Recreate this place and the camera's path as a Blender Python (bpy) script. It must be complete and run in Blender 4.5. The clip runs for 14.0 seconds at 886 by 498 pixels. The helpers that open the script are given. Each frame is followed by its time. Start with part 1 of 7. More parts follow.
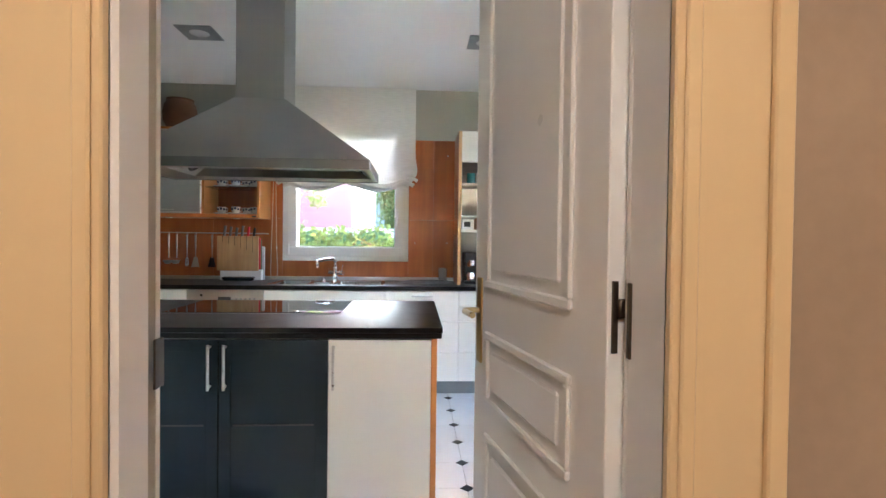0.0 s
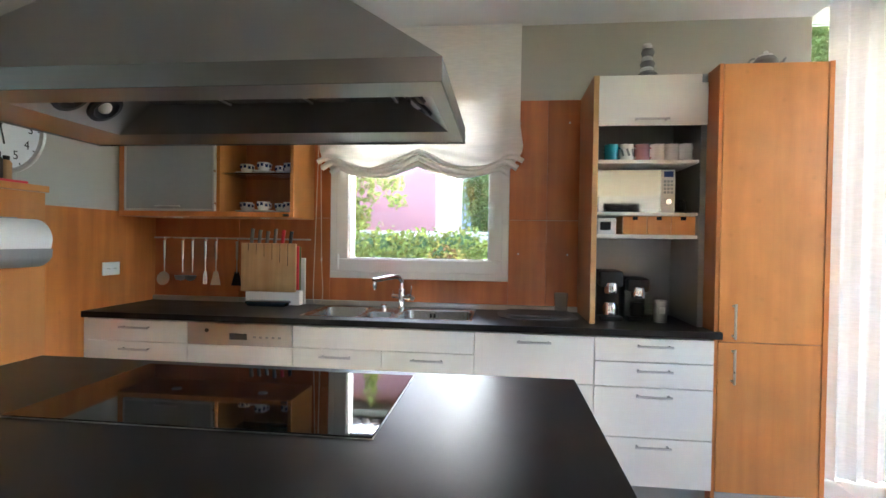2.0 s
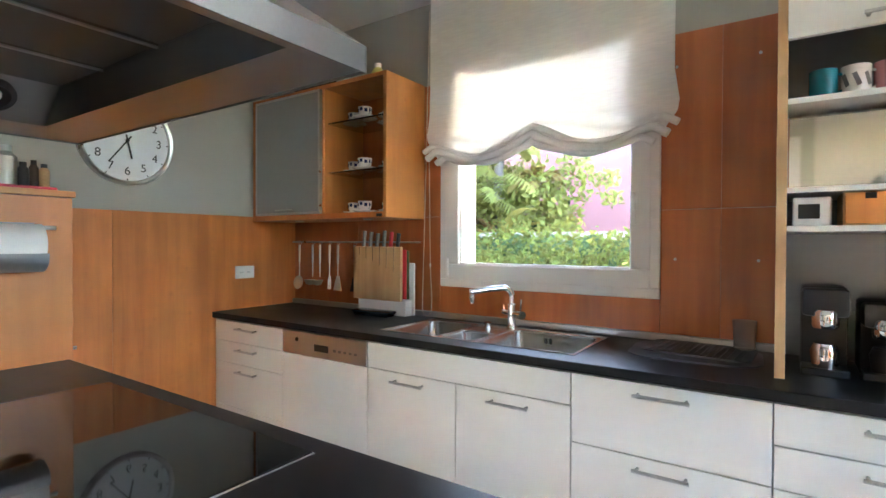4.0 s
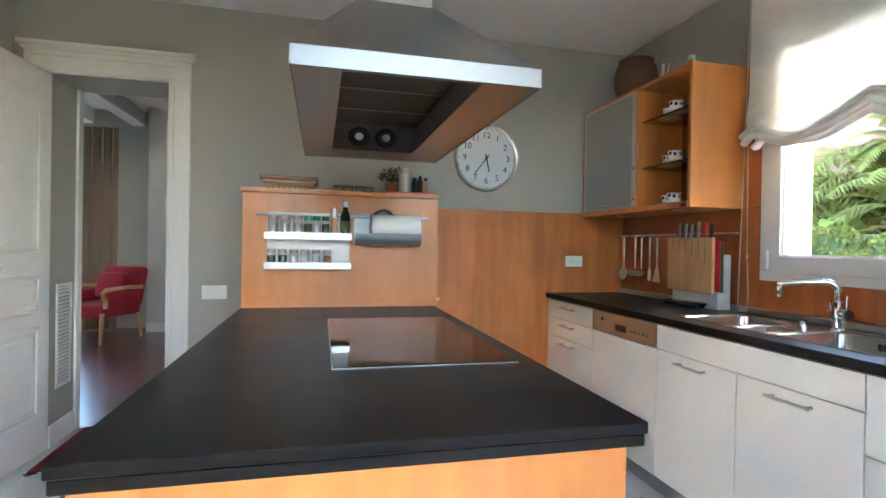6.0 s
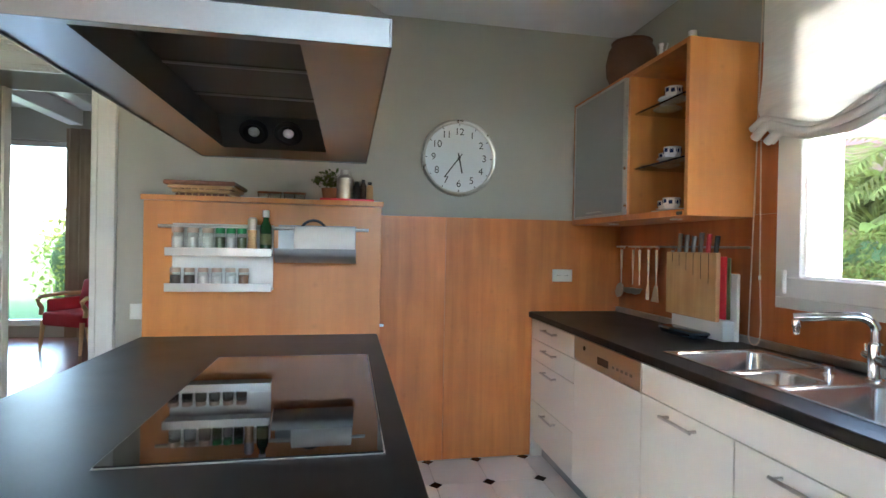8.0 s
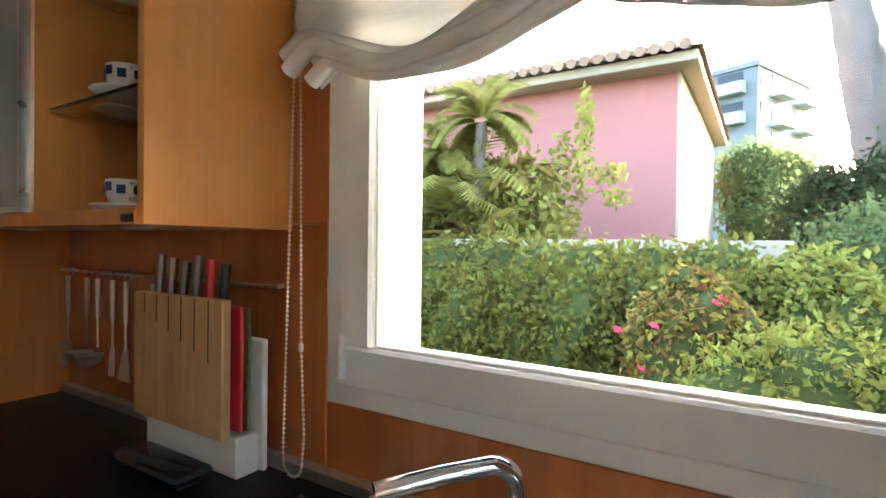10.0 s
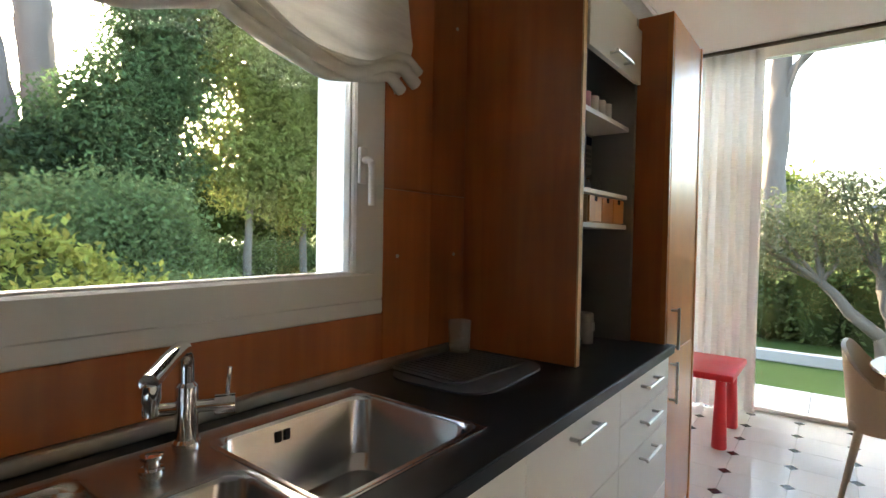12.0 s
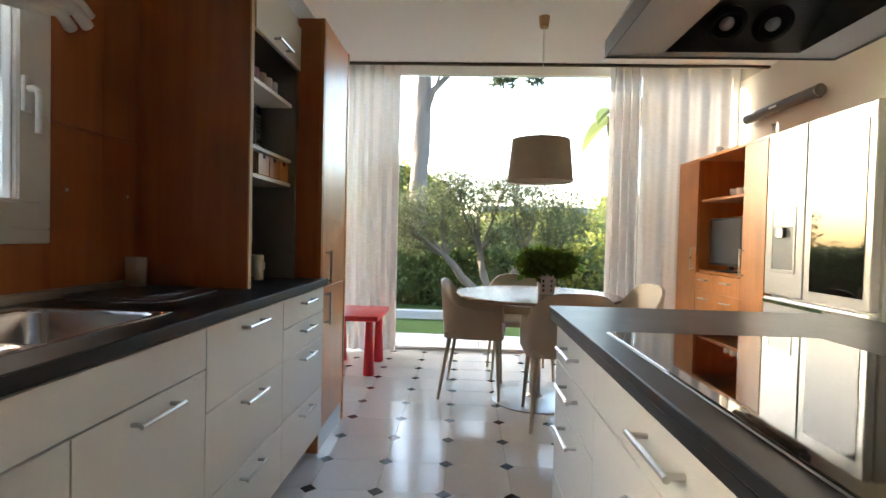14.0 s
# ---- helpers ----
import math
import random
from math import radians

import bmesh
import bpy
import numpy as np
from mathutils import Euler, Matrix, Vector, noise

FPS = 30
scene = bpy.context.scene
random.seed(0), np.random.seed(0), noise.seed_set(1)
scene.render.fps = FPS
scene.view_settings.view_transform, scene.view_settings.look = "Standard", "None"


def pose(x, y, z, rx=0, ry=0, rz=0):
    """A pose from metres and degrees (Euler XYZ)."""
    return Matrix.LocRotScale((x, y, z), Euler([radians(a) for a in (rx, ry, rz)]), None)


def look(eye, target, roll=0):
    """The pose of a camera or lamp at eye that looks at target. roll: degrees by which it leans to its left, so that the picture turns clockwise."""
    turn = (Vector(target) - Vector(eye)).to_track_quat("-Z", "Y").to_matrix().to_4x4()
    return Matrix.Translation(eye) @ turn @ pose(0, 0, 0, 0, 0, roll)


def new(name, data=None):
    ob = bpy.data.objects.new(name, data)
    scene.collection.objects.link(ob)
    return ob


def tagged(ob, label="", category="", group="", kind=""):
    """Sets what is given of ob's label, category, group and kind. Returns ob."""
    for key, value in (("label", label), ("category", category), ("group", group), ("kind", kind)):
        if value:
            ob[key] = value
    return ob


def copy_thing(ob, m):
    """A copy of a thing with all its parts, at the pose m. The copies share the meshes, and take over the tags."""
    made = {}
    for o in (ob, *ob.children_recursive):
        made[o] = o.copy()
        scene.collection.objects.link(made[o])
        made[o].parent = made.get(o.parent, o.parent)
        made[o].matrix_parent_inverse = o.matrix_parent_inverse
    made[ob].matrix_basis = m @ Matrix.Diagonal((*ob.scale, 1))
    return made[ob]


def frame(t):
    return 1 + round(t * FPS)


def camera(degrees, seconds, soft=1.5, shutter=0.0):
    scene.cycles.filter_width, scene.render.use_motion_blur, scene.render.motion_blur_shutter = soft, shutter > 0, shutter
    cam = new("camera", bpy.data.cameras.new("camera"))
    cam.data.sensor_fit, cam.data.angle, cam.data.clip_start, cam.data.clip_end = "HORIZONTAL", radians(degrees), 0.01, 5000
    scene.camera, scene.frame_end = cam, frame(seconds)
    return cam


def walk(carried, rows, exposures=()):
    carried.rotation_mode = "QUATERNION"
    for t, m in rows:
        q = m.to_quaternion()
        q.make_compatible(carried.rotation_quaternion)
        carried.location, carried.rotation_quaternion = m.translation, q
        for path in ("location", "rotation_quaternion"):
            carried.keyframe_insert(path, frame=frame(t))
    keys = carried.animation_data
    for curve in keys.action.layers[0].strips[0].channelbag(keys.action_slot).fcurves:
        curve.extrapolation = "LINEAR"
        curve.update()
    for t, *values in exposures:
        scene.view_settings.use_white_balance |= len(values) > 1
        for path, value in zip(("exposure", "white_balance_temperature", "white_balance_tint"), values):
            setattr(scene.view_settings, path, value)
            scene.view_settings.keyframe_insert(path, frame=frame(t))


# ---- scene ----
cam = camera(82.2, 14.0)
PATH = [
    (0, (0.171, -0.352, 1.279), (0.282, 1.645, 1.244), 0.7),
    (0.2, (0.169, -0.166, 1.281), (0.226, 1.833, 1.249), 0.9),
    (0.5, (0.157, 0.078, 1.288), (0.158, 2.078, 1.260), 1.1),
    (0.8, (0.134, 0.315, 1.298), (0.077, 2.314, 1.269), 1.0),
    (1, (0.117, 0.460, 1.305), (0.027, 2.458, 1.273), 0.9),
    (1.5, (0.075, 0.809, 1.315), (-0.087, 2.802, 1.281), 1.0),
    (2, (0.062, 1.185, 1.321), (-0.164, 3.172, 1.291), 0.9),
    (2.2, (0.057, 1.337, 1.329), (-0.205, 3.319, 1.3), 0.8),
    (3.2, (0.440, 1.705, 1.318), (-0.255, 3.577, 1.297), 0.6),
    (4.3, (0.649, 2.171, 1.316), (-0.686, 3.66, 1.298), 0.5),
    (4.5, (0.739, 2.22, 1.3), (-0.746, 3.561, 1.289), 0.9),
    (5, (0.888, 2.225, 1.28), (-0.845, 3.222, 1.27), 0.9),
    (5.5, (1.019, 2.198, 1.252), (-0.86, 2.882, 1.242), 1.0),
    (6, (1.114, 2.186, 1.22), (-0.83, 2.656, 1.209), 1.0),
    (6.5, (1.161, 2.186, 1.2), (-0.808, 2.535, 1.186), 1.0),
    (7, (1.142, 2.218, 1.21), (-0.835, 2.523, 1.193), 0.9),
    (7.2, (1.092, 2.264, 1.223), (-0.885, 2.566, 1.204), 0.8),
    (9.3, (0.078, 3.406, 1.417), (-1.614, 4.473, 1.406), 1.0),
    (9.5, (-0.03, 3.476, 1.424), (-1.584, 4.735, 1.405), 0.7),
    (10, (-0.243, 3.576, 1.421), (-1.301, 5.272, 1.399), 0.7),
    (10.5, (-0.407, 3.591, 1.426), (-0.73, 5.565, 1.394), 1.2),
    (11, (-0.599, 3.501, 1.395), (-0.147, 5.449, 1.366), 1.3),
    (11.5, (-0.813, 3.358, 1.35), (0.318, 5.008, 1.328), 1.2),
    (12, (-1.018, 3.281, 1.319), (0.567, 4.5, 1.264), 1.0),
    (12.5, (-1.199, 3.205, 1.266), (0.644, 3.979, 1.211), 1.1),
    (13, (-1.296, 3.114, 1.205), (0.654, 3.554, 1.154), 1.3),
    (13.5, (-1.385, 3.076, 1.149), (0.602, 3.297, 1.102), 1.3),
    (14, (-1.439, 3.073, 1.127), (0.558, 3.158, 1.078), 1.4),
]
EXPOSURES = [(0, 5.75, 5350, 10), (0.5, 5.8, 5450, 10), (1, 5.85, 5550, 10), (2.2, 5.35, 5700, 10), (4.3, 5.55, 5700, 10), (6.5, 5.5, 5550, 10), (7.2, 5.45, 5550, 10), (9.5, 5.1, 6000, 10), (10.3, 4.65, 6700, 10), (11, 4.5, 7000, 10), (11.6, 4.8, 6900, 11), (12, 4.2, 6700, 9), (12.5, 4.05, 6700, 10), (13, 4.0, 6600, 10), (14, 3.95, 6500, 10)]
walk(cam, [(t, look(eye, target, roll)) for t, eye, target, roll in PATH], EXPOSURES)

# ---- light ----
SUN_AZ, SUN_EL = radians(26.7), radians(19.3)      # east of +y, above the horizon
world = bpy.data.worlds.new("sky")
scene.world = world
world.use_nodes = True
_wn = world.node_tree.nodes
_sky = _wn.new("ShaderNodeTexSky")
_sky.sky_type = 'NISHITA'
_sky.sun_disc = False
_sky.sun_elevation = SUN_EL
_sky.sun_rotation = SUN_AZ
_sky.air_density, _sky.dust_density, _sky.ozone_density = 1.0, 3.3, 1.0
_bg = _wn["Background"]
_bg.inputs[1].default_value = 0.15
world.node_tree.links.new(_sky.outputs[0], _bg.inputs[0])

sun = new("sun", bpy.data.lights.new("sun", 'SUN'))
sun.data.energy, sun.data.angle, sun.data.color = 2.0, radians(0.6), (1.0, 0.86, 0.68)
_d = Vector((math.sin(SUN_AZ) * math.cos(SUN_EL), math.cos(SUN_AZ) * math.cos(SUN_EL), math.sin(SUN_EL)))
sun.matrix_world = look(_d * 30, (0, 0, 0))


def window_light(name, at, to, w, h, watts, colour=(0.86, 0.94, 1.0)):
    """Daylight that enters through a window's opening."""
    la = bpy.data.lights.new(name, 'AREA')
    la.shape, la.size, la.size_y, la.energy, la.color = 'RECTANGLE', w, h, watts, colour
    ob = new(name, la)
    ob.matrix_world = look(at, to)
    return ob



# ---- materials ----


def rgb(c):
    return (c[0], c[1], c[2], 1.0)


def material(name, base, rough=0.5, metal=0.0, var=0.08, scale=6.0, bump=0.0, bump_scale=60.0, fine=0.04, coat=0.0, rvar=0.08, per=0.0, stretch=(1, 1, 1), spec=0.5):
    """A surface with two scales of variation in colour and gloss, and fine relief."""
    m = bpy.data.materials.new(name)
    m.use_nodes = True
    nt = m.node_tree
    n, l = nt.nodes, nt.links
    b = n["Principled BSDF"]
    b.inputs["Metallic"].default_value = metal
    b.inputs["Coat Weight"].default_value = coat
    b.inputs["Specular IOR Level"].default_value = spec
    tc = n.new("ShaderNodeTexCoord")
    mp = n.new("ShaderNodeMapping")
    mp.inputs["Scale"].default_value = stretch
    l.new(tc.outputs["Object"], mp.inputs["Vector"])
    info = n.new("ShaderNodeObjectInfo")
    big, small = n.new("ShaderNodeTexNoise"), n.new("ShaderNodeTexNoise")
    big.inputs["Scale"].default_value, small.inputs["Scale"].default_value = scale, scale * 14
    big.inputs["Detail"].default_value, small.inputs["Detail"].default_value = 4, 3
    l.new(mp.outputs[0], big.inputs["Vector"])
    l.new(mp.outputs[0], small.inputs["Vector"])

    def maths(op, a, c):
        k = n.new("ShaderNodeMath")
        k.operation = op
        for i, v in enumerate((a, c)):
            if isinstance(v, (int, float)):
                k.inputs[i].default_value = v
            else:
                l.new(v, k.inputs[i])
        return k.outputs[0]

    f = maths('MULTIPLY', maths('SUBTRACT', big.outputs["Fac"], 0.5), var * 2)
    g = maths('MULTIPLY', maths('SUBTRACT', small.outputs["Fac"], 0.5), fine * 2)
    v = maths('ADD', maths('ADD', f, g), 1.0)
    if per:
        v = maths('ADD', v, maths('MULTIPLY', maths('SUBTRACT', info.outputs["Random"], 0.5), per * 2))
    hsv = n.new("ShaderNodeHueSaturation")
    hsv.inputs["Color"].default_value = rgb(base)
    l.new(v, hsv.inputs["Value"])
    l.new(hsv.outputs[0], b.inputs["Base Color"])
    r = maths('ADD', maths('MULTIPLY', maths('SUBTRACT', big.outputs["Fac"], 0.5), rvar * 2), rough)
    l.new(r, b.inputs["Roughness"])
    if bump:
        bn, bp = n.new("ShaderNodeTexNoise"), n.new("ShaderNodeBump")
        bn.inputs["Scale"].default_value, bn.inputs["Detail"].default_value = bump_scale, 3
        l.new(mp.outputs[0], bn.inputs["Vector"])
        bp.inputs["Strength"].default_value, bp.inputs["Distance"].default_value = bump, 0.002
        l.new(bn.outputs["Fac"], bp.inputs["Height"])
        l.new(bp.outputs[0], b.inputs["Normal"])
    return m


def wood(name, light, dark, axis='Z', rough=0.36, scale=1.0, coat=0.25, per=0.10, eyes=0.0):
    """Veneer or boards: long grain along one axis, broad bands, and pores."""
    m = bpy.data.materials.new(name)
    m.use_nodes = True
    nt = m.node_tree
    n, l = nt.nodes, nt.links
    b = n["Principled BSDF"]
    tc, mp, info = n.new("ShaderNodeTexCoord"), n.new("ShaderNodeMapping"), n.new("ShaderNodeObjectInfo")
    s = {'X': (0.35, 5, 5), 'Y': (5, 0.35, 5), 'Z': (5, 5, 0.35)}[axis]
    mp.inputs["Scale"].default_value = [k * scale for k in s]
    l.new(tc.outputs["Object"], mp.inputs["Vector"])
    off = n.new("ShaderNodeVectorMath")
    off.operation = 'SCALE'
    off.inputs[0].default_value = (7.0, 3.0, 5.0)
    l.new(info.outputs["Random"], off.inputs["Scale"])
    l.new(off.outputs[0], mp.inputs["Location"])
    band, grain, pore = (n.new("ShaderNodeTexNoise") for _ in range(3))
    for node, sc, de, di in ((band, 0.8, 3, 0.6), (grain, 4.5, 6, 0.4), (pore, 24, 3, 0.1)):
        node.inputs["Scale"].default_value, node.inputs["Detail"].default_value, node.inputs["Distortion"].default_value = sc, de, di
        l.new(mp.outputs[0], node.inputs["Vector"])
    mix = n.new("ShaderNodeMix")
    mix.inputs["Factor"].default_value = 0.55
    l.new(band.outputs["Fac"], mix.inputs["A"])
    l.new(grain.outputs["Fac"], mix.inputs["B"])
    ramp = n.new("ShaderNodeValToRGB")
    e = ramp.color_ramp.elements
    e[0].position, e[0].color, e[1].position, e[1].color = 0.38, rgb(dark), 0.62, rgb(light)
    l.new(mix.outputs["Result"], ramp.inputs["Fac"])
    hsv = n.new("ShaderNodeHueSaturation")
    mr = n.new("ShaderNodeMapRange")
    mr.inputs["To Min"].default_value, mr.inputs["To Max"].default_value = 1 - per, 1 + per
    l.new(info.outputs["Random"], mr.inputs["Value"])
    # soft mottling and small dark eyes, as in figured veneer
    fig, eye = n.new("ShaderNodeTexNoise"), n.new("ShaderNodeTexVoronoi")
    fig.inputs["Scale"].default_value, fig.inputs["Detail"].default_value = 5.0 * scale, 3
    eye.inputs["Scale"].default_value = 11.0 * scale
    l.new(tc.outputs["Object"], fig.inputs["Vector"])
    l.new(tc.outputs["Object"], eye.inputs["Vector"])
    fm, em, mul, mul2 = n.new("ShaderNodeMapRange"), n.new("ShaderNodeMapRange"), n.new("ShaderNodeMath"), n.new("ShaderNodeMath")
    fm.inputs["From Min"].default_value, fm.inputs["From Max"].default_value = 0.3, 0.7
    fm.inputs["To Min"].default_value, fm.inputs["To Max"].default_value = 0.90, 1.09
    em.inputs["From Min"].default_value, em.inputs["From Max"].default_value = 0.02, 0.16
    em.inputs["To Min"].default_value, em.inputs["To Max"].default_value = 1 - eyes, 1.0
    mul.operation = mul2.operation = 'MULTIPLY'
    l.new(fig.outputs["Fac"], fm.inputs["Value"])
    l.new(eye.outputs["Distance"], em.inputs["Value"])
    l.new(fm.outputs[0], mul.inputs[0])
    l.new(em.outputs[0], mul.inputs[1])
    l.new(mul.outputs[0], mul2.inputs[0])
    l.new(mr.outputs[0], mul2.inputs[1])
    l.new(mul2.outputs[0], hsv.inputs["Value"])
    l.new(ramp.outputs[0], hsv.inputs["Color"])
    l.new(hsv.outputs[0], b.inputs["Base Color"])
    rr = n.new("ShaderNodeMapRange")
    rr.inputs["To Min"].default_value, rr.inputs["To Max"].default_value = rough - 0.06, rough + 0.1
    l.new(grain.outputs["Fac"], rr.inputs["Value"])
    l.new(rr.outputs[0], b.inputs["Roughness"])
    bp = n.new("ShaderNodeBump")
    bp.inputs["Strength"].default_value, bp.inputs["Distance"].default_value = 0.12, 0.001
    l.new(pore.outputs["Fac"], bp.inputs["Height"])
    l.new(bp.outputs[0], b.inputs["Normal"])
    b.inputs["Coat Weight"].default_value, b.inputs["Coat Roughness"].default_value = coat, 0.25
    return m


def glass(name, tint=(1, 1, 1), rough=0.0):
    m = bpy.data.materials.new(name)
    m.use_nodes = True
    b = m.node_tree.nodes["Principled BSDF"]
    b.inputs["Base Color"].default_value = rgb(tint)
    b.inputs["Transmission Weight"].default_value = 1.0
    b.inputs["Roughness"].default_value = rough
    b.inputs["IOR"].default_value = 1.45
    return m


def pane_glass(name, tint=(0.97, 0.98, 0.97)):
    """A thin flat pane: straight view through, with a weak mirror on it."""
    m = bpy.data.materials.new(name)
    m.use_nodes = True
    n, l = m.node_tree.nodes, m.node_tree.links
    n.remove(n["Principled BSDF"])
    t, g, x, f = n.new("ShaderNodeBsdfTransparent"), n.new("ShaderNodeBsdfGlossy"), n.new("ShaderNodeMixShader"), n.new("ShaderNodeFresnel")
    t.inputs[0].default_value = rgb(tint)
    g.inputs["Roughness"].default_value = 0.01
    f.inputs["IOR"].default_value = 1.35
    l.new(f.outputs[0], x.inputs[0])
    l.new(t.outputs[0], x.inputs[1])
    l.new(g.outputs[0], x.inputs[2])
    l.new(x.outputs[0], n["Material Output"].inputs[0])
    return m


def cloth(name, base, through_, clear=0.0, scale=900.0):
    """Thin woven fabric that lets light through. clear: how open the weave is."""
    m = bpy.data.materials.new(name)
    m.use_nodes = True
    n, l = m.node_tree.nodes, m.node_tree.links
    n.remove(n["Principled BSDF"])
    d, t, c = n.new("ShaderNodeBsdfDiffuse"), n.new("ShaderNodeBsdfTranslucent"), n.new("ShaderNodeBsdfTransparent")
    x, y = n.new("ShaderNodeMixShader"), n.new("ShaderNodeMixShader")
    tc, w = n.new("ShaderNodeTexCoord"), n.new("ShaderNodeTexNoise")
    w.inputs["Scale"].default_value, w.inputs["Detail"].default_value = 14.0, 6.0
    mp = n.new("ShaderNodeMapping")
    mp.inputs["Scale"].default_value = (1, 1, 7)
    l.new(tc.outputs["Object"], mp.inputs["Vector"])
    l.new(mp.outputs[0], w.inputs["Vector"])
    hs = n.new("ShaderNodeHueSaturation")
    hs.inputs["Color"].default_value = rgb(base)
    mr = n.new("ShaderNodeMapRange")
    mr.inputs["To Min"].default_value, mr.inputs["To Max"].default_value = 0.86, 1.08
    l.new(w.outputs["Fac"], mr.inputs["Value"])
    l.new(mr.outputs[0], hs.inputs["Value"])
    l.new(hs.outputs[0], d.inputs[0])
    l.new(hs.outputs[0], t.inputs[0])
    x.inputs[0].default_value = through_
    y.inputs[0].default_value = clear
    l.new(d.outputs[0], x.inputs[1])
    l.new(t.outputs[0], x.inputs[2])
    l.new(x.outputs[0], y.inputs[1])
    l.new(c.outputs[0], y.inputs[2])
    l.new(y.outputs[0], n["Material Output"].inputs[0])
    return m


def leafy(name, base, spread=0.35, hue=0.03):
    """Leaves: every leaf its own shade, light comes through them."""
    m = bpy.data.materials.new(name)
    m.use_nodes = True
    n, l = m.node_tree.nodes, m.node_tree.links
    n.remove(n["Principled BSDF"])
    d, t, x, geo = n.new("ShaderNodeBsdfDiffuse"), n.new("ShaderNodeBsdfTranslucent"), n.new("ShaderNodeMixShader"), n.new("ShaderNodeNewGeometry")
    hs = n.new("ShaderNodeHueSaturation")
    hs.inputs["Color"].default_value = rgb(base)
    a, h = n.new("ShaderNodeMapRange"), n.new("ShaderNodeMapRange")
    a.inputs["To Min"].default_value, a.inputs["To Max"].default_value = 1 - spread, 1 + spread
    h.inputs["To Min"].default_value, h.inputs["To Max"].default_value = 0.5 - hue, 0.5 + hue * 0.6
    l.new(geo.outputs["Random Per Island"], a.inputs["Value"])
    l.new(geo.outputs["Random Per Island"], h.inputs["Value"])
    l.new(a.outputs[0], hs.inputs["Value"])
    l.new(h.outputs[0], hs.inputs["Hue"])
    l.new(hs.outputs[0], d.inputs[0])
    l.new(hs.outputs[0], t.inputs[0])
    x.inputs[0].default_value = 0.45
    l.new(d.outputs[0], x.inputs[1])
    l.new(t.outputs[0], x.inputs[2])
    l.new(x.outputs[0], n["Material Output"].inputs[0])
    return m


def glow(name, colour, strength):
    m = bpy.data.materials.new(name)
    m.use_nodes = True
    b = m.node_tree.nodes["Principled BSDF"]
    b.inputs["Emission Color"].default_value = rgb(colour)
    b.inputs["Emission Strength"].default_value = strength
    return m


M_WALL = material("taupe_wall_paint", (0.43, 0.408, 0.348), 0.75, var=0.03, scale=1.5, bump=0.10, bump_scale=220, fine=0.015)
M_WALL_LIGHT = material("cream_wall_paint", (0.66, 0.62, 0.54), 0.7, var=0.03, scale=1.5, bump=0.10, bump_scale=220, fine=0.015)
M_CEIL = material("white_ceiling_paint", (0.86, 0.855, 0.84), 0.8, var=0.02, scale=1.0, bump=0.08, bump_scale=160, fine=0.01)
M_EXT = material("white_render", (0.80, 0.79, 0.76), 0.85, var=0.04, scale=2, bump=0.3, bump_scale=90)
M_TRIM = material("white_gloss_paint", (0.76, 0.74, 0.70), 0.28, var=0.015, scale=3, fine=0.008, rvar=0.015)
M_CREAM = material("cream_gloss_paint", (0.72, 0.55, 0.31), 0.3, var=0.05, scale=2, fine=0.02, rvar=0.02, stretch=(1, 1, 0.3))
M_WHITE = material("cream_white_laminate", (0.80, 0.775, 0.70), 0.38, var=0.025, scale=3, bump=0.03, bump_scale=300, fine=0.015, per=0.015)
M_PVC = material("white_window_plastic", (0.78, 0.77, 0.74), 0.3, var=0.03, scale=4, fine=0.01)
M_CHERRY = wood("cherry_veneer", (0.65, 0.228, 0.048), (0.50, 0.155, 0.030), 'Z', 0.34, 0.9, eyes=0.10)
M_CHERRY_L = wood("light_cherry_veneer", (0.66, 0.262, 0.060), (0.57, 0.210, 0.045), 'Z', 0.34, 0.9, eyes=0.12)
M_CHERRY_X = wood("cherry_veneer_lying", (0.63, 0.242, 0.060), (0.44, 0.138, 0.029), 'X', 0.34, 0.9)
M_CHERRY_R = wood("red_cherry_veneer", (0.50, 0.152, 0.036), (0.37, 0.100, 0.023), 'Z', 0.30, 0.8, coat=0.4)
M_BIRCH = wood("pale_beech", (0.66, 0.42, 0.20), (0.54, 0.31, 0.13), 'Z', 0.5, 1.4, coat=0.0)
M_TABLE = wood("dark_table_veneer", (0.26, 0.13, 0.08), (0.17, 0.075, 0.045), 'Y', 0.2, 0.9, coat=0.5)
M_PARQUET = wood("dark_red_parquet", (0.16, 0.045, 0.022), (0.085, 0.022, 0.012), 'X', 0.22, 1.2, coat=0.4, per=0.2)
M_BLACK = material("black_laminate_worktop", (0.010, 0.009, 0.0085), 0.36, var=0.2, scale=8, bump=0.10, bump_scale=500, fine=0.25, rvar=0.05, spec=0.22)
M_COOK = material("black_glass_hob", (0.006, 0.005, 0.005), 0.03, var=0.05, scale=5, rvar=0.015, spec=0.7)
M_DARKGLASS = material("dark_blue_grey_glass", (0.022, 0.030, 0.036), 0.10, var=0.10, scale=3, rvar=0.03)
M_STEEL = material("brushed_steel", (0.50, 0.49, 0.47), 0.34, 1.0, var=0.06, scale=5, bump=0.05, bump_scale=90, fine=0.05, stretch=(0.15, 3, 3))
M_STEEL_D = material("satin_hood_steel", (0.36, 0.35, 0.33), 0.31, 1.0, var=0.03, scale=4, bump=0.012, bump_scale=220, fine=0.02, rvar=0.03, stretch=(0.3, 0.3, 3))
M_RIM = material("hood_rim_steel", (0.20, 0.196, 0.19), 0.36, 1.0, var=0.06, scale=4, bump=0.05, bump_scale=90, fine=0.05, stretch=(0.2, 3, 3))
